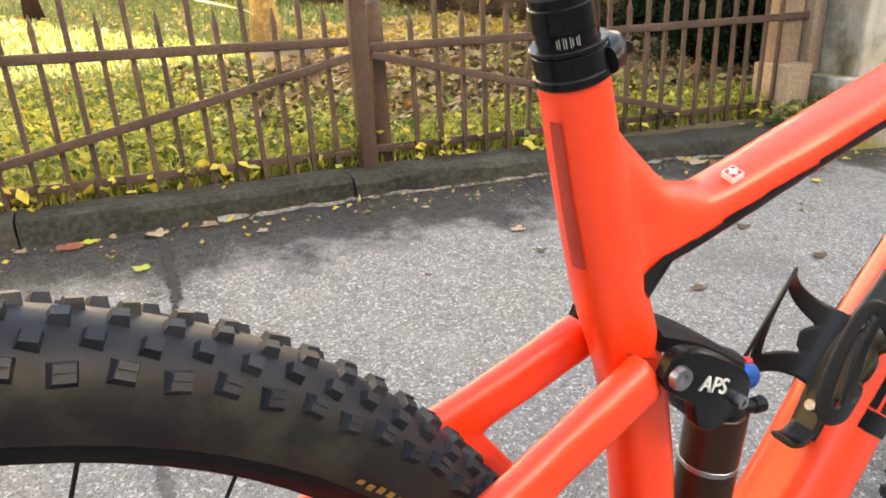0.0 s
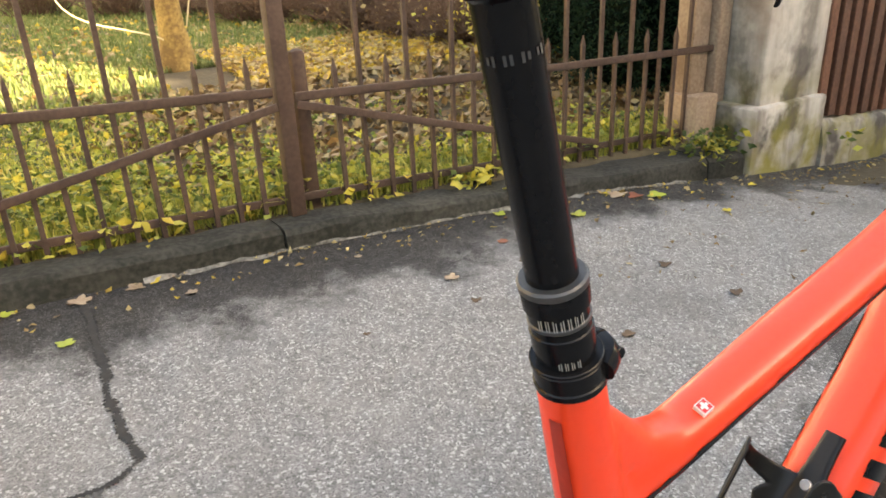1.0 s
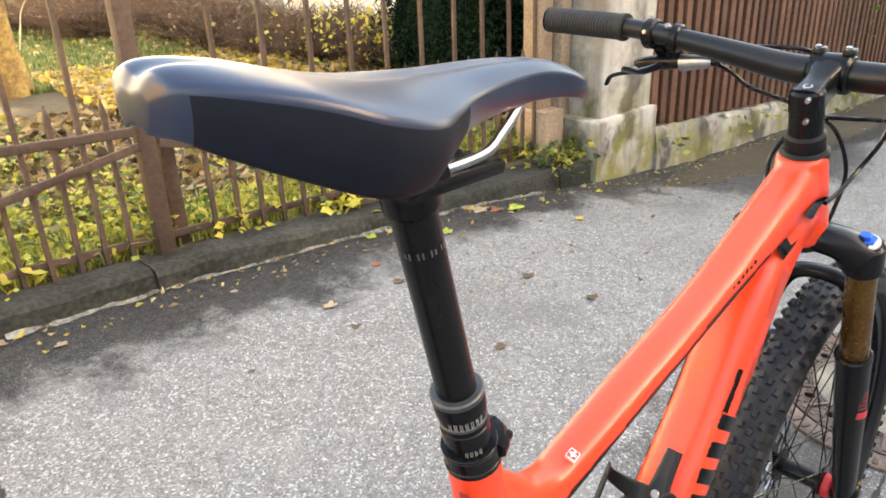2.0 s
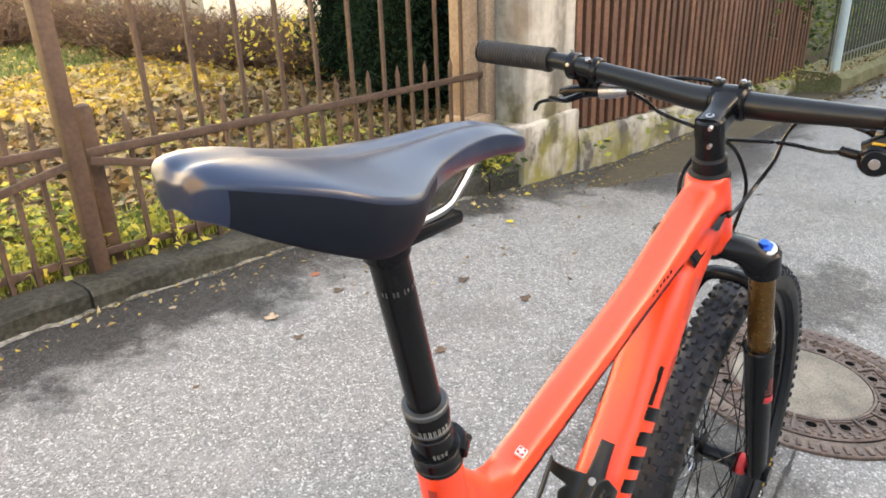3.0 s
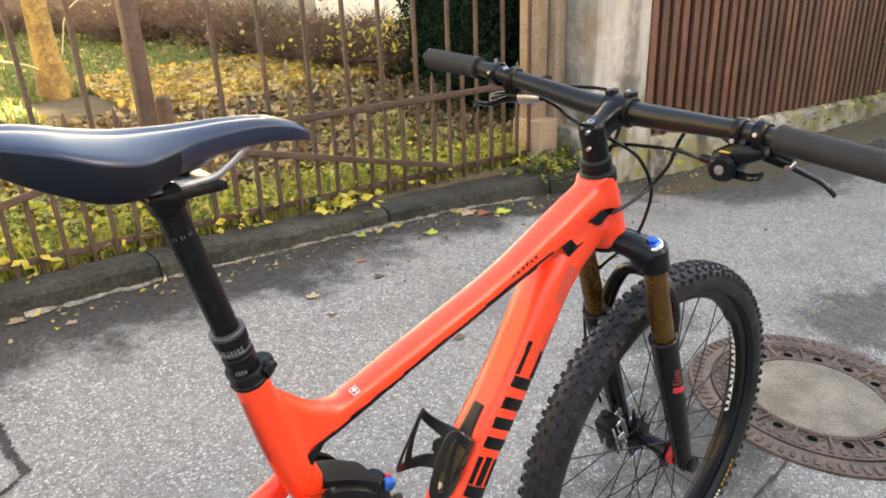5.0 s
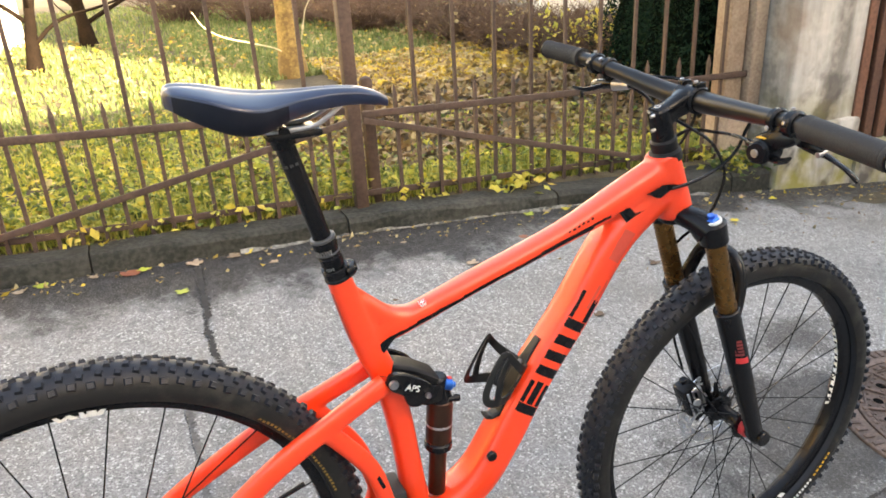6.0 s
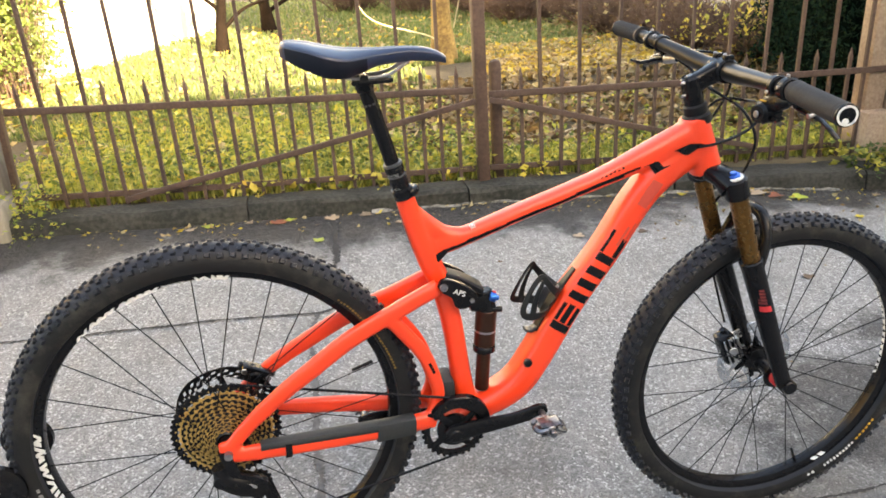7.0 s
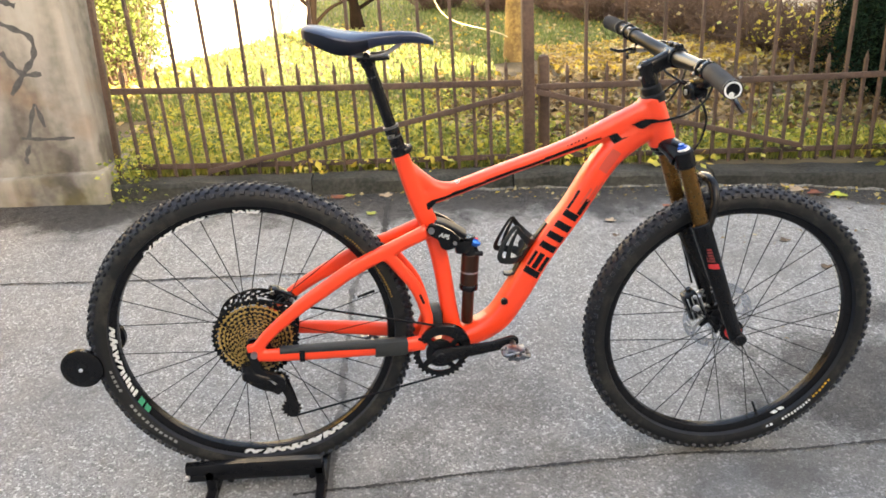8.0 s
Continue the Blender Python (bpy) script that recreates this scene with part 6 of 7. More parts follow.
tyre_print(RA, 0.331, rear_tyre, [(186, 197, 5, DIRTYWHITE), (203, 229, 11, DIRTYWHITE), (13, 29, 14, OCHREPRINT), (33, 46, 11, OCHREPRINT)])
tyre_print(FA, 0.3175, front_tyre, [(300, 316, 10, WHITE), (317, 329, 6, YELLOW), (292, 296, 2, WHITE)])
for at, a, rim in ((RA, 16, rear_rim), (FA, 291, front_rim)):
    bm = bmesh.new()
    d = Vector((math.cos(radians(a)), 0, math.sin(radians(a))))
    rod(bm, at + d * 0.298, at + d * 0.255, 0.0035, 0.0028, 10)
    bike_part("valve", bm, BLACK, "", rim)

# ---- bottle cage, along the down tube ----
cu = Vector((0.565, 0, 0.825)).normalized()
cn = Vector((-0.825, 0, 0.565))
cb = Vector((0.643, 0, 0.56)) + cn * 0.0165
bm = bmesh.new()
pt = lambda s, h, y, r1=0.003, r2=0.008: (*(cb + cu * s + cn * h + Vector((0, y, 0))), r1, r2)
sweep(bm, [pt(-0.012, -0.004, 0, 0.003, 0.013), pt(0.02, 0.0, 0, 0.003, 0.014), (*pt(0.06, 0.001, 0)[:3], 0.0035, 0.016), pt(0.1, 0.0, 0, 0.003, 0.011), pt(0.135, -0.003, 0, 0.003, 0.009)], 8, 4)
CR_ = 0.04


def wing(s, along_, turn, r1=0.0024, r2=0.0062):
    """A place on the bottle's round: along the tube, and turned up from the base."""
    a = radians(turn)
    return pt(along_, CR_ - CR_ * math.cos(a), s * CR_ * math.sin(a), r2, r1)


def strap(bm, rows, s):
    """A thin strip of (along, turn, half width) that lies on the bottle's round."""
    rows = smooth_line(rows, 5)
    rings = []
    for k, (al, tu, w) in enumerate(rows):
        c = Vector(wing(s, al, tu)[:3])
        e = Vector(wing(s, *rows[min(k + 1, len(rows) - 1)][:2])[:3]) - Vector(wing(s, *rows[max(k - 1, 0)][:2])[:3])
        a = radians(tu)
        out = (cn * -math.cos(a) + Vector((0, s * math.sin(a), 0))).normalized()
        side = e.cross(out).normalized()
        rings.append([bm.verts.new(c + side * (u * w) + out * (v * 0.0016)) for u, v in ((-1, -0.4), (-0.8, -1), (0.8, -1), (1, -0.4), (1, 0.4), (0.8, 1), (-0.8, 1), (-1, 0.4))])
    for p, q in zip(rings, rings[1:]):
        for k in range(8):
            bm.faces.new((p[k], p[(k + 1) % 8], q[(k + 1) % 8], q[k]))
    bm.faces.new(rings[0])
    bm.faces.new(rings[-1][::-1])


for s in (-1, 1):
    strap(bm, [(0.076, 3, 0.013), (0.079, 28, 0.011), (0.081, 50, 0.009), (0.086, 80, 0.007), (0.093, 106, 0.006), (0.098, 121, 0.005), (0.09, 129, 0.005), (0.066, 130, 0.005), (0.042, 126, 0.0055), (0.022, 119, 0.006), (0.014, 106, 0.007), (0.02, 84, 0.008), (0.03, 60, 0.009), (0.036, 34, 0.011), (0.037, 3, 0.014)], s)
    strap(bm, [(0.09, 114, 0.0035), (0.066, 110, 0.0045), (0.044, 101, 0.0055), (0.028, 92, 0.006), (0.02, 84, 0.006)], s)
    strap(bm, [(0.057, 2, 0.026), (0.057, 24, 0.022), (0.056, 42, 0.013), (0.054, 52, 0.006)], s)
sweep(bm, [pt(-0.008, -0.002, 0, 0.003, 0.012), pt(-0.018, 0.004, 0, 0.003, 0.012), pt(-0.022, 0.016, 0, 0.003, 0.012)], 8, 3, 5)
cage = bike_part("bottle_cage", bm, CARBON, "dark carbon bottle cage")
rm = cage.modifiers.new("fuse", "REMESH")
rm.mode, rm.voxel_size, rm.use_smooth_shade = "VOXEL", 0.0012, True
for s in (0.012, 0.085):
    bm = bmesh.new()
    c = cb + cu * s + cn * 0.003
    rod(bm, c, c + cn * 0.004, 0.005)
    bike_part("bolt", bm, STEEL, "bright bolt", cage)

# ---- the floor stand under the rear wheel ----
stand = tagged(empty("bicycle_stand", (0, 0, 0.05)), "black steel floor stand with rollers gripping the rear wheel", "bicycle stand")


def stand_part(name, bm, material, label="", parent=None):
    ob = part(name, bm, material, parent or stand, label)
    if parent is None:
        ob.matrix_parent_inverse = Matrix.Translation((0, 0, -0.05))
    return ob


def gz(x, y, up=0.0):
    return (x, y, float(ground_z(x, y)) + up)


TUBE = 0.0125
for y, h in ((-0.075, 0.0), (0.035, -0.05)):
    bm = bmesh.new()
    sweep(bm, [(*gz(-0.2, y, 0.07 + h), 0.024, TUBE), (*gz(-0.02, y, 0.075 + h), 0.024, TUBE), (*gz(0.13, y, 0.075 + h), 0.024, TUBE)], 8, 6, 1)
    stand_part("side_tube", bm, BLACK, "black square tube")
for x in (-0.145, 0.122):
    bm = bmesh.new()
    sweep(bm, [(*gz(x, -0.28, 0.014), 0.0125, TUBE), (*gz(x, 0.09, 0.014), 0.0125, TUBE)], 8, 6, 1, across=(1, 0, 0))
    for y, h in ((-0.075, 0.0), (0.035, -0.05)):
        sweep(bm, [(*gz(x, y, 0.01), TUBE, TUBE), (*gz(x, y, 0.075 + h), TUBE, TUBE)], 8, 6, 1)
    stand_part("foot_tube", bm, BLACK, "black square foot tube")
for x in (-0.1, 0.1):
    bm = bmesh.new()
    rod(bm, gz(x, -0.075, 0.04), gz(x, 0.035, 0.04), 0.008)
    stand_part("cross_bar", bm, BLACK)
bm = bmesh.new()
sweep(bm, [(*gz(-0.15, 0.04, 0.03), 0.008), (-0.26, 0.06, 0.15, 0.008), (-0.345, 0.062, 0.28, 0.008), (-0.378, 0.064, 0.441, 0.008)], 10, 2, 5)
stand_part("arm", bm, BLACK, "black upright arm")
for y in (-0.075, 0.075):
    bm = bmesh.new()
    lathe(bm, [(0.0, y - 0.01), (0.006, y - 0.01), (0.012, y - 0.006), (0.038, y - 0.010), (0.047, y - 0.006), (0.047, y + 0.006), (0.038, y + 0.010), (0.0, y + 0.01)], 32, (-0.378, 0, 0.441), False)
    r = stand_part("roller", bm, BLACK, "black rubber roller")
    bm = bmesh.new()
    rod(bm, (-0.378, y - 0.009, 0.441), (-0.378, y - 0.0125, 0.441), 0.0045)
    stand_part("bolt", bm, SILVER, "bright bolt", r)
    bm = bmesh.new()
    rod(bm, gz(-0.195, y - 0.014, 0.068), gz(-0.195, y - 0.02, 0.068), 0.006)
    stand_part("bolt", bm, SILVER, "bright bolt")
bm = bmesh.new()
rod(bm, (-0.378, -0.075, 0.441), (-0.378, 0.075, 0.441), 0.006)
stand_part("roller_axle", bm, BLACK)

# the bicycle and its stand point slightly away from the kerb's line
bike.matrix_basis = Matrix.Translation((0.93, 0, 0)) @ Matrix.Rotation(radians(0.5), 4, "Z") @ Matrix.Translation((-0.35, 0, 0))
stand.location.y = -0.008


# ---- iron cover in the road ----
MC = (2.16, 0.09)


def cover():
    cov = tagged(empty("manhole_cover", (*MC, float(ground_z(*MC)))), "rusty cast-iron manhole cover with a concrete centre", "manhole")
    tilt = Matrix.Translation((0, 0, 0.008)) @ Euler((math.atan(0.055), math.atan(0.045), 0)).to_matrix().to_4x4()

    def put(name, bm, material, label="", parent=None):
        bmesh.ops.transform(bm, matrix=tilt, verts=bm.verts)
        return part(name, bm, material, parent or cov, label)

    def turn(bm, prof, sides=96):
        lathe(bm, prof, sides)
        bmesh.ops.transform(bm, matrix=Matrix.Rotation(radians(90), 4, "X"), verts=bm.verts)
        return bm

    # outer frame ring
    bm = bmesh.new()
    turn(bm, [(0.395, -0.02), (0.395, 0.0), (0.392, 0.003), (0.332, 0.003), (0.328, 0.0), (0.328, -0.02)])
    frame_ring = put("frame_ring", bm, IRON, "rusty cast-iron ring")
    for k in range(72):
        a = 2 * math.pi * k / 72
        bm = bmesh.new()
        box(bm, (0.353, -0.0075, 0.001), (0.386, 0.0075, 0.0075), 0.002, Matrix.Rotation(a, 4, "Z"))
        put("rib", bm, IRON, "", frame_ring)
    # lid with its concrete middle
    bm = bmesh.new()
    turn(bm, [(0.322, -0.02), (0.322, 0.002), (0.318, 0.004), (0.298, 0.004), (0.296, -0.003), (0.226, -0.003), (0.224, 0.004), (0.216, 0.004), (0.214, -0.01), (0.0, -0.01)])
    lid = put("lid", bm, IRON, "rusty cast-iron lid")
    for k in range(16):
        m = Matrix.Rotation(2 * math.pi * k / 16, 4, "Z")
        bm = bmesh.new()
        box(bm, (0.222, -0.0045, -0.005), (0.3, 0.0045, 0.0045), 0.0015, m @ Matrix.Rotation(radians(11.25), 4, "Z"))
        for lo, hi in (((0.226, -0.038, -0.005), (0.231, 0.038, 0.003)), ((0.289, -0.05, -0.005), (0.2935, 0.05, 0.003))):
            box(bm, lo, hi, 0.001, m)
        put("rib", bm, IRON, "", lid)
        bm = bmesh.new()
        lathe(bm, [(0.0215, -0.004), (0.02, -0.0005), (0.0165, -0.0005), (0.016, -0.004)], 20)
        bmesh.ops.transform(bm, matrix=m @ Matrix.Translation((0.252, 0, 0)) @ Matrix.Rotation(radians(90), 4, "X"), verts=bm.verts)
        put("vent_ring", bm, IRON, "", lid)
        bm = bmesh.new()
        turn(bm, [(0.0163, -0.0025), (0.0, -0.0025), (0.0, -0.006), (0.0163, -0.006)], 18)
        bmesh.ops.transform(bm, matrix=m @ Matrix.Translation((0.252, 0, 0)), verts=bm.verts)
        put("vent_hole", bm, HOLE, "black vent hole", lid)
        for dx, dy in ((0.279, -0.032), (0.28, 0.0), (0.279, 0.032), (0.242, -0.029), (0.242, 0.029)):
            bm = bmesh.new()
            rod(bm, m @ Vector((dx, dy, -0.005)), m @ Vector((dx, dy, 0.002)), 0.0065, 0.005, 8)
            put("stud", bm, IRON, "", lid)
    for k in range(56):
        bm = bmesh.new()
        box(bm, (0.3, -0.008, 0.002), (0.313, 0.008, 0.008), 0.002, Matrix.Rotation(2 * math.pi * k / 56, 4, "Z"))
        put("lug", bm, IRON, "", lid)
    bm = bmesh.new()
    turn(bm, [(0.213, -0.008), (0.213, 0.0015), (0.209, 0.003), (0.0, 0.004)])
    put("concrete_fill", bm, CEMENT, "worn concrete centre", lid)
    cov.scale = (0.92, 0.92, 0.92)
    return cov


HOLE = mat("dark_hole", (0.004, 0.004, 0.004), (0.006, 0.006, 0.006), 0.95, 0, 20, 60, 0.0, 0.001, 0, 0, None, 0.0)
cover()

# ---- low wall and slatted fence beyond the pillar ----
def wall_top(x):
    return 0.16 - 0.074 * (x - 3.7)


bm = bmesh.new()
rings = []
gw = random.Random(4)
for i in range(56):
    x = 3.8 + 4.5 * i / 55
    y0 = 1.815 - 0.012 * (x - 3.8)
    lo = float(ground_z(x, 1.8)) - 0.1
    t_ = wall_top(x)
    pr_ = [(y0 + gw.uniform(-0.012, 0.012), lo), (y0 + 0.01 + gw.uniform(-0.014, 0.014), (lo + t_) / 2 + 0.05), (y0 + 0.02 + gw.uniform(-0.01, 0.01), t_ - 0.03), (y0 + 0.05, t_ + gw.uniform(-0.012, 0.004)), (y0 + 0.26, t_), (y0 + 0.27, lo)]
    rings.append([bm.verts.new((x, *p)) for p in pr_])
for a, b in zip(rings, rings[1:]):
    for k in range(6):
        bm.faces.new((a[k], a[(k + 1) % 6], b[(k + 1) % 6], b[k]))
bm.faces.new(rings[0])
bm.faces.new(rings[-1][::-1])
BASEWALL = old_plaster("crumbling_wall", 0.85, 0.62)
tagged(part("wall_low", bm, BASEWALL), "crumbling mossy plastered low wall under a slatted fence", "low wall", kind="structure")

slat_bm = bmesh.new()
box(slat_bm, (-0.031, -0.014, 0), (0.031, 0.014, 2.0), 0.004)
SLAT = bpy.data.meshes.new("slat")
bmesh.ops.recalc_face_normals(slat_bm, faces=slat_bm.faces)
slat_bm.to_mesh(SLAT)
slat_bm.free()
SLAT.materials.append(SLATM)

bm = bmesh.new()
for z in (0.35, 1.35):
    sweep(bm, [(3.8, 1.9, wall_top(3.8) + z, 0.03, 0.02), (8.25, 1.85, wall_top(8.25) + z, 0.03, 0.02)], 8, 6, 1)
slats = tagged(empty("slat_fence", (3.8, 1.9, 0)), "red-brown wooden slat fence on a low wall", "fence")
ob = part("rail", bm, SLATM, slats)
ob.matrix_parent_inverse = Matrix.Translation((-3.8, -1.9, 0))
gs = random.Random(8)
x = 3.8
while x < 8.3:
    ob = new("slat", SLAT)
    ob.parent, ob.matrix_parent_inverse = slats, Matrix.Translation((-3.8, -1.9, 0))
    ob.location = (x, 1.868 - 0.012 * (x - 3.8) + gs.uniform(-0.003, 0.003), wall_top(x) + gs.uniform(0.0, 0.012))
    ob.rotation_euler = (gs.uniform(-0.006, 0.006), gs.uniform(-0.006, 0.006), 0)
    x += 0.104 + gs.uniform(-0.004, 0.004)
# an added near-black sheet paints the shade in the gaps
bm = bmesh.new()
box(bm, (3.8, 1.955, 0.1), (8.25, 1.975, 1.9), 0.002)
GAPSHADE = mat("gap_shade", (0.012, 0.008, 0.006), (0.008, 0.006, 0.005), 0.8, 0, 3, 40, 0.2, 0.003)
ob = part("backing_board", bm, GAPSHADE, slats, "near-black sheet painting the shade behind the slats")
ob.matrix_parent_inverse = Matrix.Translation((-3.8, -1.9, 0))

# pale pole, then a dark green railing on a mossy kerb wall
bm = bmesh.new()
rod(bm, (8.25, 1.5, -0.35), (8.25, 1.5, 2.6), 0.045, None, 20)
tagged(part("pole", bm, ZINC), "pale painted steel pole at the roadside", "pole")
bm = bmesh.new()
rings = []
for i in range(30):
    x = 8.0 + 9 * i / 29
    y0 = 1.35 - 0.03 * (x - 8)
    lo, hi = float(ground_z(x, y0)) - 0.1, float(ground_z(x, y0)) + 0.16 + gw.uniform(-0.02, 0.02)
    pr_ = [(y0, lo), (y0 + 0.02, hi - 0.04), (y0 + 0.08, hi), (y0 + 0.5, hi + 0.02), (y0 + 0.55, lo)]
    rings.append([bm.verts.new((x, *p)) for p in pr_])
for a, b in zip(rings, rings[1:]):
    for k in range(5):
        bm.faces.new((a[k], a[(k + 1) % 5], b[(k + 1) % 5], b[k]))
bm.faces.new(rings[0])
tagged(part("wall_far", bm, MOSSY), "mossy low stone wall under a green railing", "low wall", kind="structure")
railing = tagged(empty("railing", (8.4, 1.6, -0.1)), "dark green steel railing on a mossy low wall", "railing")
bar_bm = bmesh.new()
box(bar_bm, (-0.008, -0.008, 0), (0.008, 0.008, 1.2))
RBAR = bpy.data.meshes.new("bar")
bar_bm.to_mesh(RBAR)
bar_bm.free()
RBAR.materials.append(DARKGREEN)
line_y = lambda x: 1.62 - 0.03 * (x - 8)
line_z = lambda x: float(ground_z(x, 1.4)) + 0.18
for k in range(60):
    x = 8.4 + 0.13 * k
    ob = new("bar", RBAR)
    ob.parent, ob.matrix_parent_inverse = railing, Matrix.Translation((-8.4, -1.6, 0.1))
    ob.location = (x, line_y(x), line_z(x) + 0.02)
for z in (0.1, 1.1):
    bm = bmesh.new()
    sweep(bm, [(8.35, line_y(8.35), line_z(8.35) + z, 0.012, 0.02), (16.2, line_y(16.2), line_z(16.2) + z, 0.012, 0.02)], 8, 5, 1)
    ob = part("rail", bm, DARKGREEN, railing)
    ob.matrix_parent_inverse = Matrix.Translation((-8.4, -1.6, 0.1))


# ---- garden behind the gate ----
rg = np.random.default_rng(11)


def lawn_points(n, x0, x1, y0, y1, power=1.0):
    x = x0 + (x1 - x0) * rg.random(n)
    y = y0 + (y1 - y0) * rg.random(n) ** power
    return np.stack([x, y, garden_z(x, y)], 1)


# grass: patchy among the weeds near the gate, a short lawn beyond
near = lawn_points(30000, -1.7, 3.3, 2.15, 4.4, 1.3)
bare = np.array([noise.noise((p[0] * 1.6, p[1] * 1.6, 0)) - 1.1 * np.clip(p[0] - 0.6, 0, 0.6) * np.clip((p[1] - 2.4) * 2, 0, 1) for p in near])
near = near[bare > -0.2]
tagged(blades("grass", near, 0.03 + 0.065 * rg.random(len(near)) ** 2, GRASSM, 2, 0.004, 0.9), "long green and straw-coloured grass behind the gate", "grass", kind="stuff")
# the first patch lies out of view, added for the saddle's reflection
mid = np.concatenate([lawn_points(9000, -5, -1.8, 2.4, 6), lawn_points(44000, -5, 1.2, 3.9, 13, 1.5), lawn_points(44000, 0.8, 5, 5.3, 13, 1.4)])
tagged(blades("grass", mid, 0.03 + 0.05 * rg.random(len(mid)), LAWNM, 3, 0.008, 0.9), "short lawn grass of the garden", "grass", kind="stuff")
# verge of taller grass and weeds along the kerb
edge_p = lawn_points(5200, -1.05, 3.2, 2.13, 2.42)
tagged(blades("grass", edge_p, 0.04 + 0.085 * rg.random(len(edge_p)) ** 1.5, GRASSM, 4, 0.0045, 1.0), "tall tufts of grass along the kerb", "grass", kind="stuff")


def herbs(n, x0, x1, y0, y1, hmin, hmax, size, seed, name, material, label):
    """Low broad-leaved weeds: clumps of leaves on short stems."""
    g = np.random.default_rng(seed)
    base = lawn_points(n, x0, x1, y0, y1)
    per = 11
    c = np.repeat(base, per, 0)
    spread = g.normal(size=(len(c), 3)) * np.array([0.05, 0.05, 0.0])
    c = c + spread
    c[:, 2] += hmin + (hmax - hmin) * g.random(len(c))
    s = size * (0.55 + 0.9 * g.random(len(c)))
    return tagged(leaf_cloud(name, c, s, material, None, 0.55, seed, 0.62, 0.2), label, "plants", kind="stuff")


herbs(380, -1.0, 1.2, 2.14, 2.8, 0.01, 0.13, 0.032, 21, "weeds", HERBM, "leafy green weeds behind the gate")
herbs(420, -1.4, 0.9, 2.5, 4.4, 0.01, 0.09, 0.032, 22, "weeds", HERBM, "leafy green weeds in the garden")
herbs(150, 1.1, 3.2, 2.14, 2.5, 0.01, 0.12, 0.034, 29, "weeds", HERBM, "leafy green weeds behind the gate")
herbs(70, 0.8, 3.2, 2.6, 3.6, 0.01, 0.09, 0.034, 28, "weeds", HERBM, "leafy green weeds among brown leaves")
herbs(22, -1.0, 3.3, 2.1, 2.3, 0.01, 0.08, 0.045, 23, "yellowed_weeds", YELLOWLEAF, "yellowed leaves along the kerb")
herbs(24, 2.9, 3.2, 1.84, 2.06, -0.04, 0.09, 0.036, 24, "weeds", IVYM, "weeds growing at the foot of the pillar")
herbs(34, -1.06, -0.92, 1.93, 2.1, -0.08, 0.14, 0.022, 25, "weeds", HERBM, "weeds growing at the foot of the graffitied pillar")

herbs(7, 1.6, 3.3, 2.04, 2.22, 0.0, 0.06, 0.06, 26, "yellowed_weeds", YELLOWLEAF, "large yellow leaves lying along the kerb")
herbs(14, 3.3, 8.2, 1.62, 1.8, -0.06, 0.05, 0.045, 27, "weeds", HERBM, "weeds at the foot of the low wall")

# fallen leaves: a golden carpet in the lawn, brown and sparse nearer the gate
fl = lawn_points(9800, 1.7, 4.6, 4.3, 5.9)
fl[:, 2] += 0.015 + 0.035 * rg.random(len(fl))
tagged(leaf_cloud("fallen_leaves", fl, 0.04 + 0.055 * rg.random(len(fl)), FALLEN, None, 0.7, 31, 0.7, 0.35), "golden carpet of fallen leaves on the lawn", "fallen leaves", kind="stuff")
fl = np.concatenate([lawn_points(4600, 0.6, 4.2, 2.5, 4.5), lawn_points(1800, 3.0, 5.0, 5.5, 8.5)])
fl[:, 2] += 0.012 + 0.04 * rg.random(len(fl))
tagged(leaf_cloud("fallen_leaves", fl, 0.035 + 0.06 * rg.random(len(fl)), DEADL, None, 0.65, 33, 0.7, 0.4), "brown withered leaves on dark soil", "fallen leaves", kind="stuff")
# the first patch is unseen too: gold for the saddle's tail to reflect
fl = np.concatenate([lawn_points(3500, -5.0, -1.8, 2.4, 7), lawn_points(1300, -3.0, 1.2, 2.4, 9), lawn_points(350, 0.8, 3.5, 5.8, 9)])
fl[:, 2] += 0.02 + 0.03 * rg.random(len(fl))
tagged(leaf_cloud("fallen_leaves", fl, 0.05 + 0.04 * rg.random(len(fl)), FALLEN, None, 0.75, 32, 0.7, 0.35), "scattered fallen leaves on the lawn", "fallen leaves", kind="stuff")


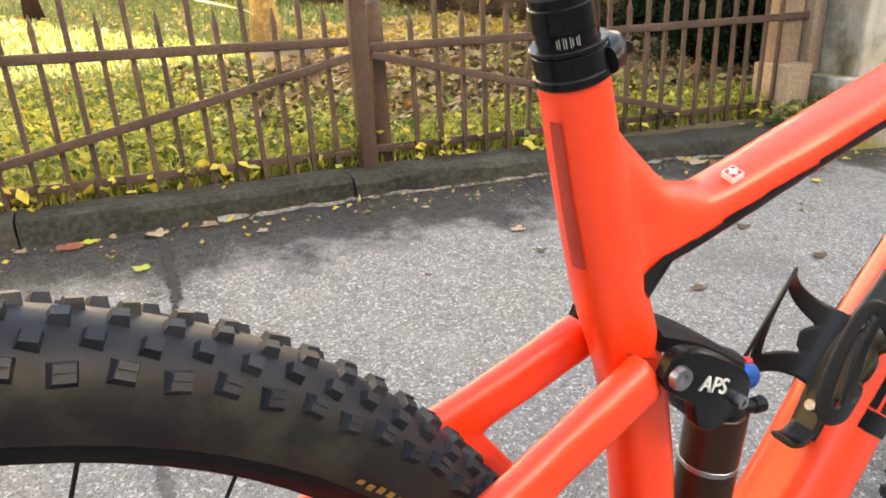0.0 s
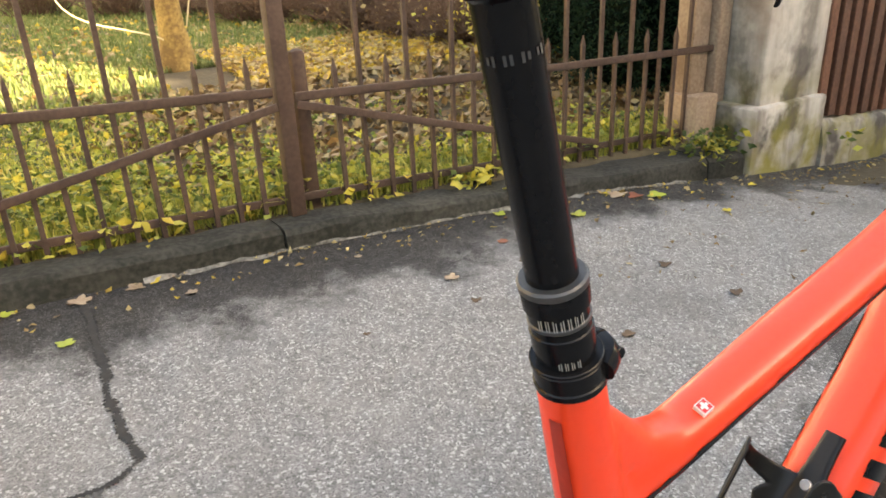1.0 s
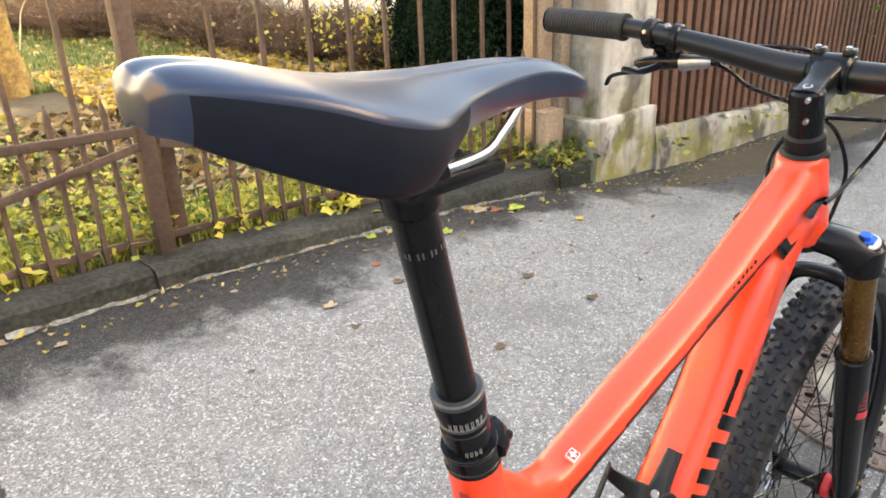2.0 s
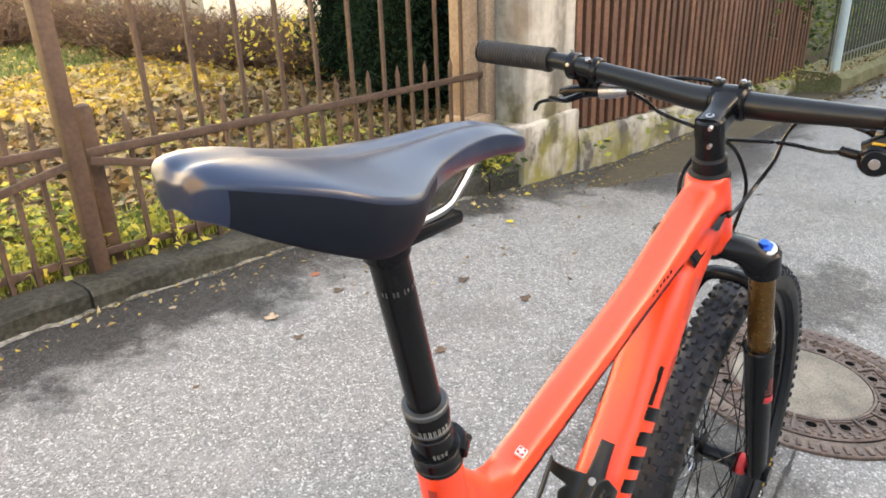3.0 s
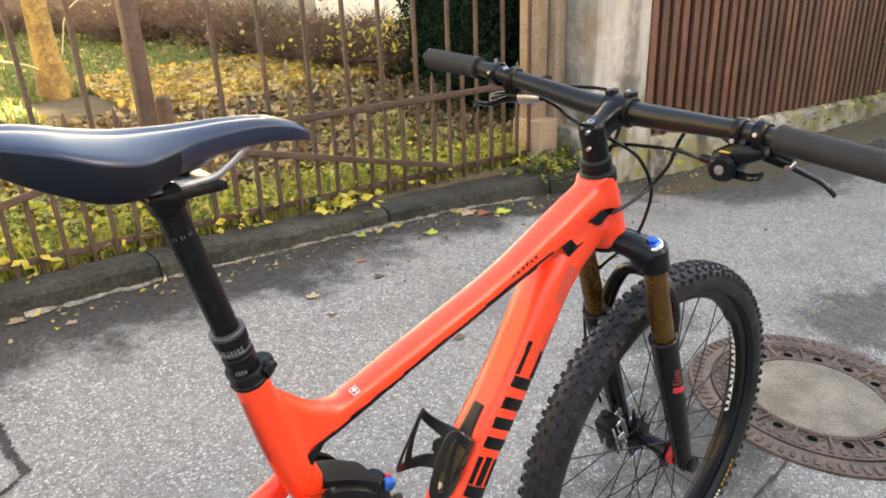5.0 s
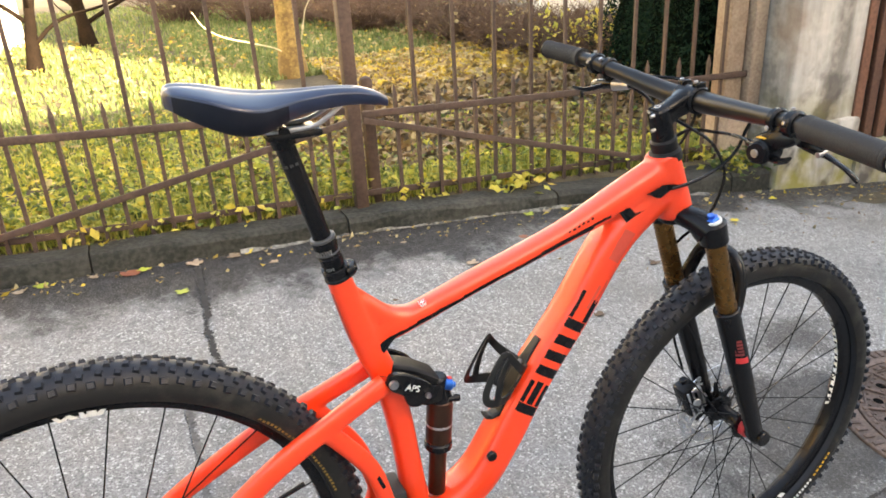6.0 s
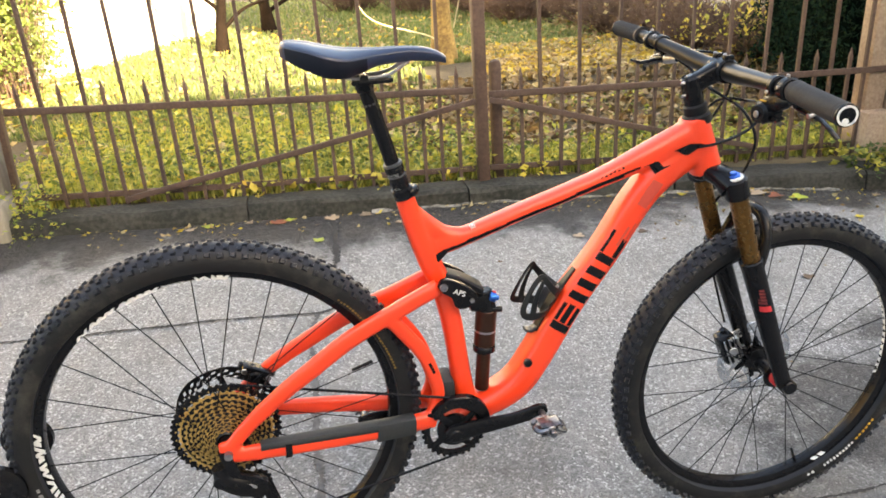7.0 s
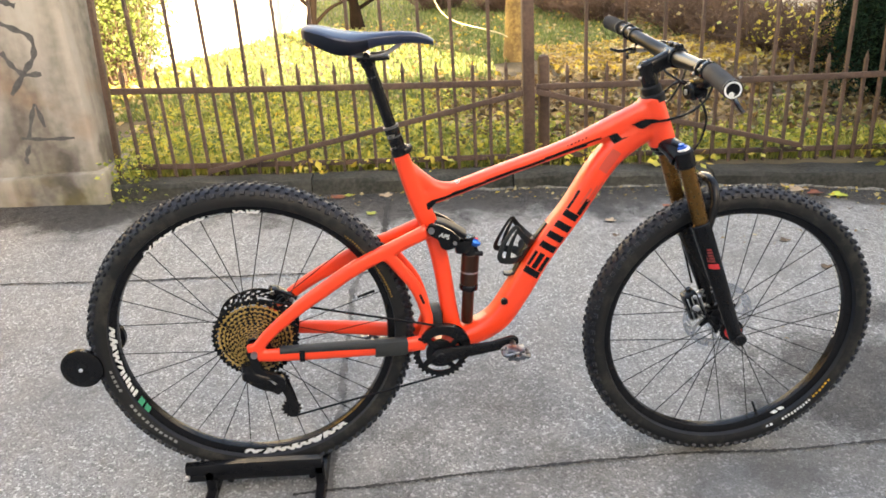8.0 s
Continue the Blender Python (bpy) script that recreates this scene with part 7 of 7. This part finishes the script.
# ---- trees ----
def tree(at, height, radius, seed, label, limbs=6, lean=(0.02, 0.0), material=BARK, first=0.35):
    """A tapered trunk with crooked bare limbs."""
    g = random.Random(seed)
    base = Vector((at[0], at[1], float(garden_z(at[0], at[1])) - 0.05))
    t_ = tagged(empty("tree", base), label, "tree", "garden trees")
    bm = bmesh.new()
    rows, p = [], Vector((0, 0, 0))
    for k in range(8):
        u = k / 7
        rows.append((*p, radius * (1.45 if k == 0 else 1.0) * (1 - 0.55 * u)))
        p = p + Vector((lean[0] + g.uniform(-0.03, 0.03), lean[1] + g.uniform(-0.03, 0.03), height / 7))
    sweep(bm, rows, 16, 2, 5)
    for v in bm.verts:
        v.co += 0.012 * noise.noise_vector(v.co * 7)
    trunk = part("trunk", bm, material, t_)
    line = smooth_line([r[:3] for r in rows], 5)
    for k in range(limbs):
        u = first + (0.95 - first) * k / max(1, limbs - 1)
        o = Vector(line[int(u * (len(line) - 1))])
        a = k * 2.4 + g.uniform(-0.4, 0.4)
        d = Vector((math.cos(a), math.sin(a), 0.55 + g.uniform(-0.25, 0.4))).normalized()
        r0 = radius * 0.42 * (1 - 0.4 * u)
        pts, q = [], o.copy()
        for j in range(6):
            pts.append((*q, r0 * (1 - j / 6.5)))
            q = q + d * 0.28 + Vector((g.uniform(-0.09, 0.09), g.uniform(-0.09, 0.09), g.uniform(-0.05, 0.1)))
        bm = bmesh.new()
        sweep(bm, pts, 8, 2, 4)
        for j in range(4):
            b = Vector(pts[2 + j % 4][:3])
            e = Vector((g.uniform(-1, 1), g.uniform(-1, 1), g.uniform(-0.1, 1))).normalized()
            sweep(bm, [(*b, r0 * 0.32), (*(b + e * 0.25), r0 * 0.22), (*(b + e * 0.5 + Vector((g.uniform(-0.1, 0.1), 0, 0.08))), r0 * 0.08)], 6, 2, 3)
        part("limb", bm, material, t_)
    return t_


apple = tree((1.46, 5.4), 3.2, 0.094, 3, "sunlit ochre fruit tree trunk in the lawn", 5, (0.01, 0.0), BARK, 0.55)
PALEWOOD = mat("pale_bare_wood", (0.62, 0.55, 0.36), (0.5, 0.43, 0.26), 0.7, 0, 8, 60, 0.2, 0.004)
for pts_ in ([(0.0, -0.05, 0.2, 0.011), (-0.12, -0.05, 0.3, 0.01), (-0.3, -0.03, 0.36, 0.009), (-0.53, 0.0, 0.43, 0.008), (-0.67, 0.0, 0.52, 0.007), (-0.74, 0.0, 0.64, 0.004)],
             [(0.1, 0, 0.35, 0.009), (0.14, 0.0, 0.5, 0.008), (0.17, 0.0, 0.6, 0.007), (0.25, 0.0, 0.7, 0.006), (0.42, 0.0, 0.78, 0.004)]):
    bm = bmesh.new()
    sweep(bm, [(*q[:3], q[3] * 0.65) for q in pts_], 8, 2, 6)
    part("low_branch", bm, PALEWOOD, apple, "thin pale bare low branch")
tree((-0.64, 7.1), 2.4, 0.06, 5, "dark crooked fruit tree on the sunny lawn", 14, (0.03, 0.0), TWIG, 0.14)
tree((-0.17, 8.5), 2.6, 0.075, 9, "dark crooked fruit tree behind the lawn", 14, (-0.02, 0.0), TWIG, 0.12)


# near-black green: the shade deep in a conifer, put into the colour
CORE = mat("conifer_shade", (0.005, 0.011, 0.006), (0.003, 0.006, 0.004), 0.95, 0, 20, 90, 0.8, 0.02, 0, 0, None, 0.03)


def conifer(at, height, spread, n, seed, label):
    """A dense upright conifer: a stem and layered sprays of needles with an uneven outline."""
    g = np.random.default_rng(seed)
    base = Vector((at[0], at[1], float(garden_z(at[0], at[1])) - 0.02))
    t_ = tagged(empty("conifer", base), label, "tree")
    bm = bmesh.new()
    rod(bm, (0, 0, 0), (0, 0, height * 0.9), 0.06, 0.015)
    part("trunk", bm, TWIG, t_)
    u = g.random(n) ** 0.8
    a = g.random(n) * 6.283
    lobes = 1 + 0.16 * np.sin(5 * a + 9 * u) + 0.12 * np.sin(11 * a - 17 * u)
    r = spread * (1 - 0.75 * u) * lobes * (0.55 + 0.5 * g.random(n) ** 0.5)
    c = np.stack([r * np.cos(a), r * np.sin(a), 0.05 + u * height], 1)
    # a closed dark shell in place of the shade between the needles
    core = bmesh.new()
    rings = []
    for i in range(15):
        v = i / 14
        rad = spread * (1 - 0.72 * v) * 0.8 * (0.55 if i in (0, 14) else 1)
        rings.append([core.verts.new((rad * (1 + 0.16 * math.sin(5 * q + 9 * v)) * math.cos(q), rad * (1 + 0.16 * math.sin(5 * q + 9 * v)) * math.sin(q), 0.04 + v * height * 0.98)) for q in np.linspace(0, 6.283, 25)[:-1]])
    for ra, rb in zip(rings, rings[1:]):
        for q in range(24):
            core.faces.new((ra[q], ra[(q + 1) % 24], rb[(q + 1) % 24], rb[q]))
    part("inner_crown", core, CORE, t_, "dark shell painted as the shade deep in the crown")
    leaf_cloud("crown", c, 0.02 + 0.035 * g.random(n), CONIFER, t_, 0.0, seed, 0.35, 0.3)
    return t_


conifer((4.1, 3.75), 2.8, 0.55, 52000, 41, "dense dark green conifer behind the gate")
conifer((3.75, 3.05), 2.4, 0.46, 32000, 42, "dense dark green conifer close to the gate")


BRUSH = mat("brown_twigs", (0.16, 0.095, 0.058), (0.075, 0.045, 0.03), 0.8, 0, 3, 40, 0.2, 0.004, 0, 0.2)


def shrub(at, height, spread, stems, leaves, material, seed, label, size=0.05):
    """Thin arching stems from the ground with loose small leaves."""
    g = random.Random(seed)
    base = Vector((at[0], at[1], float(garden_z(at[0], at[1])) - 0.02))
    s_ = tagged(empty("shrub", base), label, "shrub", "garden shrubs")
    bm = bmesh.new()
    tips = []
    for k in range(stems):
        a, out = g.uniform(0, 6.283), spread * math.sqrt(g.random())
        b0 = Vector((math.cos(a), math.sin(a), 0)) * out * 0.45
        h = height * g.uniform(0.6, 1.05)
        m1 = b0 + Vector((math.cos(a) * out * 0.3 + g.uniform(-0.08, 0.08), math.sin(a) * out * 0.3 + g.uniform(-0.08, 0.08), h * 0.55))
        m2 = b0 + Vector((math.cos(a) * out * 0.8 + g.uniform(-0.15, 0.15), math.sin(a) * out * 0.8 + g.uniform(-0.15, 0.15), h))
        sweep(bm, [(*b0, 0.007), (*m1, 0.005), (*m2, 0.002)], 4, 2, 3, cap=False)
        for j in range(9):
            p = b0.lerp(m1, g.uniform(0.3, 1.0)) if j % 2 else m1.lerp(m2, g.uniform(0.0, 0.9))
            q = p + Vector((g.uniform(-0.26, 0.26), g.uniform(-0.26, 0.26), g.uniform(-0.06, 0.26)))
            sweep(bm, [(*p, 0.0034), (*(p.lerp(q, 0.5) + Vector((g.uniform(-0.04, 0.04), g.uniform(-0.04, 0.04), 0.02))), 0.0026), (*q, 0.0012)], 3, 2, 1, cap=False)
            tips.append(q)
        tips += [m1.lerp(m2, t) for t in (0.3, 0.6, 0.9)]
    part("twig_mass", bm, BRUSH, s_)["kind"] = "stuff"
    if leaves:
        gg = np.random.default_rng(seed)
        pick = gg.integers(0, len(tips), leaves)
        c = np.array([tuple(tips[i]) for i in pick]) + gg.normal(size=(leaves, 3)) * 0.07
        leaf_cloud("foliage", c, size * (0.6 + 0.8 * gg.random(leaves)), material, s_, 0.1, seed, 0.6, 0.25)
    return s_


BARE, GOLDEN = "bare brown twiggy shrub", "low shrub with yellow autumn leaves"
for k, (x, y, h, sp, lv, m_, lab) in enumerate((
        (3.85, 4.3, 0.26, 0.36, 320, YELLOWLEAF, GOLDEN), (3.7, 4.85, 0.28, 0.4, 200, YELLOWLEAF, GOLDEN), (3.6, 5.45, 0.34, 0.45, 120, DEADL, BARE), (3.5, 6.1, 0.45, 0.55, 120, DEADL, BARE),
        (3.6, 7.0, 0.45, 0.65, 120, DEADL, BARE), (4.4, 6.0, 0.26, 0.5, 150, DEADL, BARE), (4.4, 5.1, 0.24, 0.4, 160, YELLOWLEAF, GOLDEN), (3.4, 8.3, 0.45, 0.65, 120, DEADL, BARE),
        (2.7, 8.9, 0.42, 0.65, 120, DEADL, BARE), (1.9, 9.6, 0.45, 0.7, 120, DEADL, BARE), (2.9, 7.8, 0.45, 0.6, 120, DEADL, BARE), (1.0, 10.3, 0.5, 0.7, 120, DEADL, BARE))):
    shrub((x, y), h * 0.92, sp, 100, lv, m_, 60 + k, lab)
shrub((-2.2, 5.5), 1.5, 0.42, 60, 9000, BUSHM, 80, "sunlit pale green leafy bush beside the house", 0.04)

# ---- white house wall behind the lawn, houses that close the place, an added ochre reflector ----
bm = bmesh.new()
box(bm, (-0.3, 0, -0.3), (0.0, 3.6, 5.5), 0.01, Matrix.Translation((-2.3, 5.9, 0.2)) @ Matrix.Rotation(radians(-23.5), 4, "Z"))
tagged(part("wall_white_house", bm, PLASTER), "sunlit white plastered house wall", "house wall", kind="structure")
bm = bmesh.new()
box(bm, (5.0, 7.2, -0.3), (9.0, 7.5, 5.0), 0.01)
tagged(part("wall_garden_house", bm, PLASTER), "pale plastered house wall behind the shrubs", "house wall", kind="structure")
# unseen sunlit wall, added so that the saddle's tail reflects gold
OCHRE = mat("ochre_reflector", (0.62, 0.43, 0.14), (0.55, 0.37, 0.12), 0.9, 0, 2, 40, 0.3, 0.004, 0, 0)
bm = bmesh.new()
box(bm, (-5.3, 2.6, -0.3), (-5.0, 9.0, 4.5), 0.01)
tagged(part("wall_ochre_house", bm, OCHRE), "unseen ochre wall added for a gold reflection on the saddle", "house wall", kind="structure")
bm = bmesh.new()
box(bm, (-6, 17.5, -0.3), (14, 17.8, 5.0), 0.01)
tagged(part("wall_back_house", bm, PLASTER), "pale plastered house wall behind the garden", "house wall", kind="structure")
for i, (lo, hi) in enumerate((((-14, -9.0, -1), (8.3, -7.0, 5.75)), ((8.32, -9.0, -1), (30, -7.0, 10.5)))):
    bm = bmesh.new()
    box(bm, lo, hi, 0.02)
    tagged(part(f"wall_street_{i + 1}", bm, WALLM), "plain pale house wall across the street", "house wall", kind="structure")


# ---- hedge behind the far railing, ivy over the end of the slat fence ----
def hedge(name, x0, x1, y0, y1, z0, z1, n, size, seed, label, gaps):
    """Loose leaves in clumps, thinner where the gaps are."""
    g = np.random.default_rng(seed)
    c = np.stack([x0 + (x1 - x0) * g.random(n), y0 + (y1 - y0) * g.random(n), z0 + (z1 - z0) * g.random(n) ** 0.9], 1)
    keep = np.array([noise.noise((p[0] * 1.7, p[1] * 1.7, p[2] * 1.9 + seed)) for p in c]) > gaps
    c = c[keep]
    return tagged(leaf_cloud(name, c, size * (0.6 + 0.8 * g.random(len(c))), HEDGEM, None, 0.15, seed, 0.6, 0.25), label, "hedge", kind="stuff")


HEDGEM = leafy("hedge_leaves", [(0.03, 0.06, 0.018), (0.05, 0.09, 0.025), (0.1, 0.15, 0.035), (0.22, 0.25, 0.05), (0.02, 0.04, 0.014)], 0.45, 0.3)
hedge("hedge", 8.6, 17.0, 1.95, 3.0, -0.3, 2.6, 16000, 0.085, 91, "dark green hedge behind the railing", -0.08)
hedge("ivy", 7.0, 8.3, 1.74, 1.86, 0.3, 2.1, 900, 0.06, 92, "ivy hanging over the end of the slat fence", 0.02)
gl = np.random.default_rng(97)
lx = 7.4 + 8 * gl.random(3000)
ly = 1.35 - 0.03 * (lx - 8) + np.where(gl.random(3000) < 0.45, 0.05 + 0.4 * gl.random(3000), -0.8 * gl.random(3000) ** 2)
lz = ground_z(lx, ly) + np.where(ly > 1.37 - 0.03 * (lx - 8), 0.2, 0.01)
tagged(leaf_cloud("leaf_litter", np.stack([lx, ly, lz], 1), 0.015 + 0.035 * gl.random(3000), DEADL, None, 0.6, 98, 0.6, 0.3), "leaves and weeds along the far mossy wall", "leaf litter", kind="stuff")


# ---- leaves and litter on the road ----
def road_leaf(x, y, size, material, seed, label, name="leaf", points=5):
    """One fallen leaf with a lobed, curled outline and some thickness."""
    g = random.Random(seed)
    bm = bmesh.new()
    a0 = g.uniform(0, 6.283)
    ring = []
    n = points * 4
    for k in range(n):
        a = a0 + 2 * math.pi * k / n
        r = size * 0.5 * (0.62 + 0.38 * abs(math.cos(points * (a - a0) / 2)) ** 0.7) * g.uniform(0.88, 1.08)
        ring.append((r * math.cos(a), r * 0.75 * math.sin(a), 0.004 + 0.25 * size * (r / size) ** 2 * (1 + math.sin(2 * a + seed)) * g.uniform(0.6, 1.2)))
    top = [bm.verts.new(p) for p in ring]
    low = [bm.verts.new((p[0], p[1], p[2] - 0.0012)) for p in ring]
    c, d = bm.verts.new((0, 0, 0.004)), bm.verts.new((0, 0, 0.0025))
    for k in range(n):
        j = (k + 1) % n
        bm.faces.new((c, top[k], top[j]))
        bm.faces.new((d, low[j], low[k]))
        bm.faces.new((top[k], low[k], low[j], top[j]))
    ob = part(name, bm, material)
    ob.location = (x, y, float(ground_z(x, y)) + 0.001)
    ob.rotation_euler = (0.055, 0.045, 0)
    return tagged(ob, label, "fallen leaf", "fallen leaves on the road")


DRY = mat("dry_pale_leaf", (0.42, 0.35, 0.25), (0.28, 0.2, 0.13), 0.7, 0, 30, 200, 0.3, 0.001)
BROWNL = mat("dry_brown_leaf", (0.13, 0.085, 0.05), (0.08, 0.05, 0.03), 0.7, 0, 30, 200, 0.3, 0.001)
YELL = mat("yellow_leaf", (0.6, 0.5, 0.05), (0.5, 0.38, 0.05), 0.5, 0, 30, 200, 0.3, 0.001)
LIMEL = mat("lime_leaf", (0.36, 0.42, 0.06), (0.3, 0.34, 0.05), 0.5, 0, 30, 200, 0.3, 0.001)
REDL = mat("red_brown_leaf", (0.3, 0.1, 0.05), (0.2, 0.07, 0.04), 0.6, 0, 30, 200, 0.3, 0.001)
PALE, YEL, BRN, LIM, RDB = ("pale dry curled leaf on the asphalt", "yellow fallen leaf on the asphalt", "brown withered leaf on the asphalt", "lime green fallen leaf on the asphalt", "red-brown fallen leaf near the kerb")
LEAVES = [(1.29, 1.52, 0.055, 0), (0.263, 1.975, 0.075, 0), (0.197, 1.694, 0.055, 3), (1.273, 1.361, 0.04, 2), (2.33, 1.83, 0.1, 0), (2.4, 1.79, 0.085, 4), (2.5, 1.765, 0.1, 3), (2.64, 1.51, 0.05, 1),
          (2.02, 1.733, 0.075, 3), (2.019, 1.001, 0.055, 2), (1.978, 1.254, 0.055, 2), (1.533, 0.989, 0.05, 2), (0.557, 1.814, 0.04, 0), (0.075, 1.955, 0.05, 3), (-0.278, 1.955, 0.055, 3), (0.033, 1.95, 0.08, 4),
          (1.607, 1.668, 0.05, 4), (1.581, 1.514, 0.05, 2), (0.42, 1.93, 0.06, 0), (-0.1, 1.93, 0.04, 0), (-0.35, 1.9, 0.045, 0), (1.75, 1.93, 0.06, 3), (1.85, 1.94, 0.045, 0), (0.9, 1.35, 0.025, 2), (2.95, 1.78, 0.05, 0), (3.1, 1.72, 0.05, 1),
          (1.1, 1.8, 0.03, 0), (2.3, 1.93, 0.05, 1), (1.95, 1.95, 0.05, 1)]
for i, (x, y, s, k) in enumerate(LEAVES):
    road_leaf(x, min(y, kerb_foot(x) - 0.55 * s), s, (DRY, YELL, BROWNL, LIMEL, REDL)[k], 100 + i, (PALE, YEL, BRN, LIM, RDB)[k], points=(5, 4, 3, 4, 3)[k])
# crumbs of leaves and stems in the gutter
gc = np.random.default_rng(5)
cx = gc.uniform(-0.8, 8.0, 520)
cy = np.where(cx < 3.2, 1.95 - 0.052 * np.clip(cx - 0.95, 0, 9) - 0.16 * gc.random(520) ** 2, 1.78 - 0.012 * (cx - 3.8) - 0.25 * gc.random(520) ** 2)
tagged(leaf_cloud("leaf_litter", np.stack([cx, cy, ground_z(cx, cy) + 0.006], 1), 0.012 + 0.03 * gc.random(520) ** 2, FALLEN, None, 0.85, 51, 0.5, 0.3), "crumbs of dead leaves along the kerb", "leaf litter", kind="stuff")

# ---- dark crumbs of bark and leaf on the road beyond the bicycle ----
gd = np.random.default_rng(63)
dx = 1.6 + 5.4 * gd.random(900) ** 0.9
dy = np.where(gd.random(900) < 0.6, 1.78 - 0.5 * gd.random(900) ** 1.6, -1.2 + 2.9 * gd.random(900))
tagged(leaf_cloud("leaf_litter", np.stack([dx, dy, ground_z(dx, dy) + 0.005], 1), 0.009 + 0.03 * gd.random(900) ** 3, DEADL, None, 0.85, 64, 0.45, 0.3), "dark crumbs of withered leaf and bark on the asphalt", "leaf litter", kind="stuff")

# ---- sprayed scrawls on the pillar ----
SPRAY = mat("black_spray", (0.03, 0.03, 0.033), (0.06, 0.06, 0.06), 0.7, 0, 30, 90, 0.0)


def scrawl(points, width, seed):
    """A brush-like stroke lying on the pillar's front."""
    bm = bmesh.new()
    line = smooth_line([(x + 0.04, 1.9, z) for x, z in points], 8)
    last = None
    for i, p in enumerate(line):
        q = line[min(i + 1, len(line) - 1)] - line[max(i - 1, 0)]
        s = Vector((-q[2], 0, q[0])).normalized() * width * (0.8 + 0.3 * math.sin(i * 0.9 + seed))
        pair = [bm.verts.new(Vector(p) + s), bm.verts.new(Vector(p) - s)]
        if last:
            bm.faces.new((last[0], pair[0], pair[1], last[1]))
        last = pair
    ob = part("scrawl", bm, SPRAY, pl, "black sprayed scrawl")
    ob.matrix_parent_inverse = Matrix.Translation((1.45, -2.25, 0))
    w = ob.modifiers.new("hug", "SHRINKWRAP")
    w.wrap_method, w.use_project_y, w.use_project_x, w.use_project_z = "PROJECT", True, False, False
    w.use_positive_direction = True
    w.target, w.offset = pillar_shaft, 0.0012
    return ob


pillar_shaft = [o for o in pl.children if o.name.startswith("shaft")][0]
for i, (pts, w) in enumerate((
        ([(-1.47, 1.115), (-1.39, 1.075), (-1.32, 1.03), (-1.325, 0.95), (-1.38, 0.885), (-1.47, 0.78)], 0.014), ([(-1.465, 0.975), (-1.435, 0.915), (-1.39, 0.87), (-1.312, 0.866)], 0.013),
        ([(-1.447, 0.57), (-1.395, 0.7), (-1.375, 0.716), (-1.359, 0.62)], 0.011), ([(-1.48, 0.575), (-1.367, 0.563), (-1.235, 0.56)], 0.009), ([(-1.45, 0.54), (-1.48, 0.485), (-1.484, 0.45)], 0.011), ([(-1.47, 1.185), (-1.4, 1.19), (-1.35, 1.168)], 0.015))):
    scrawl(pts, w, i)
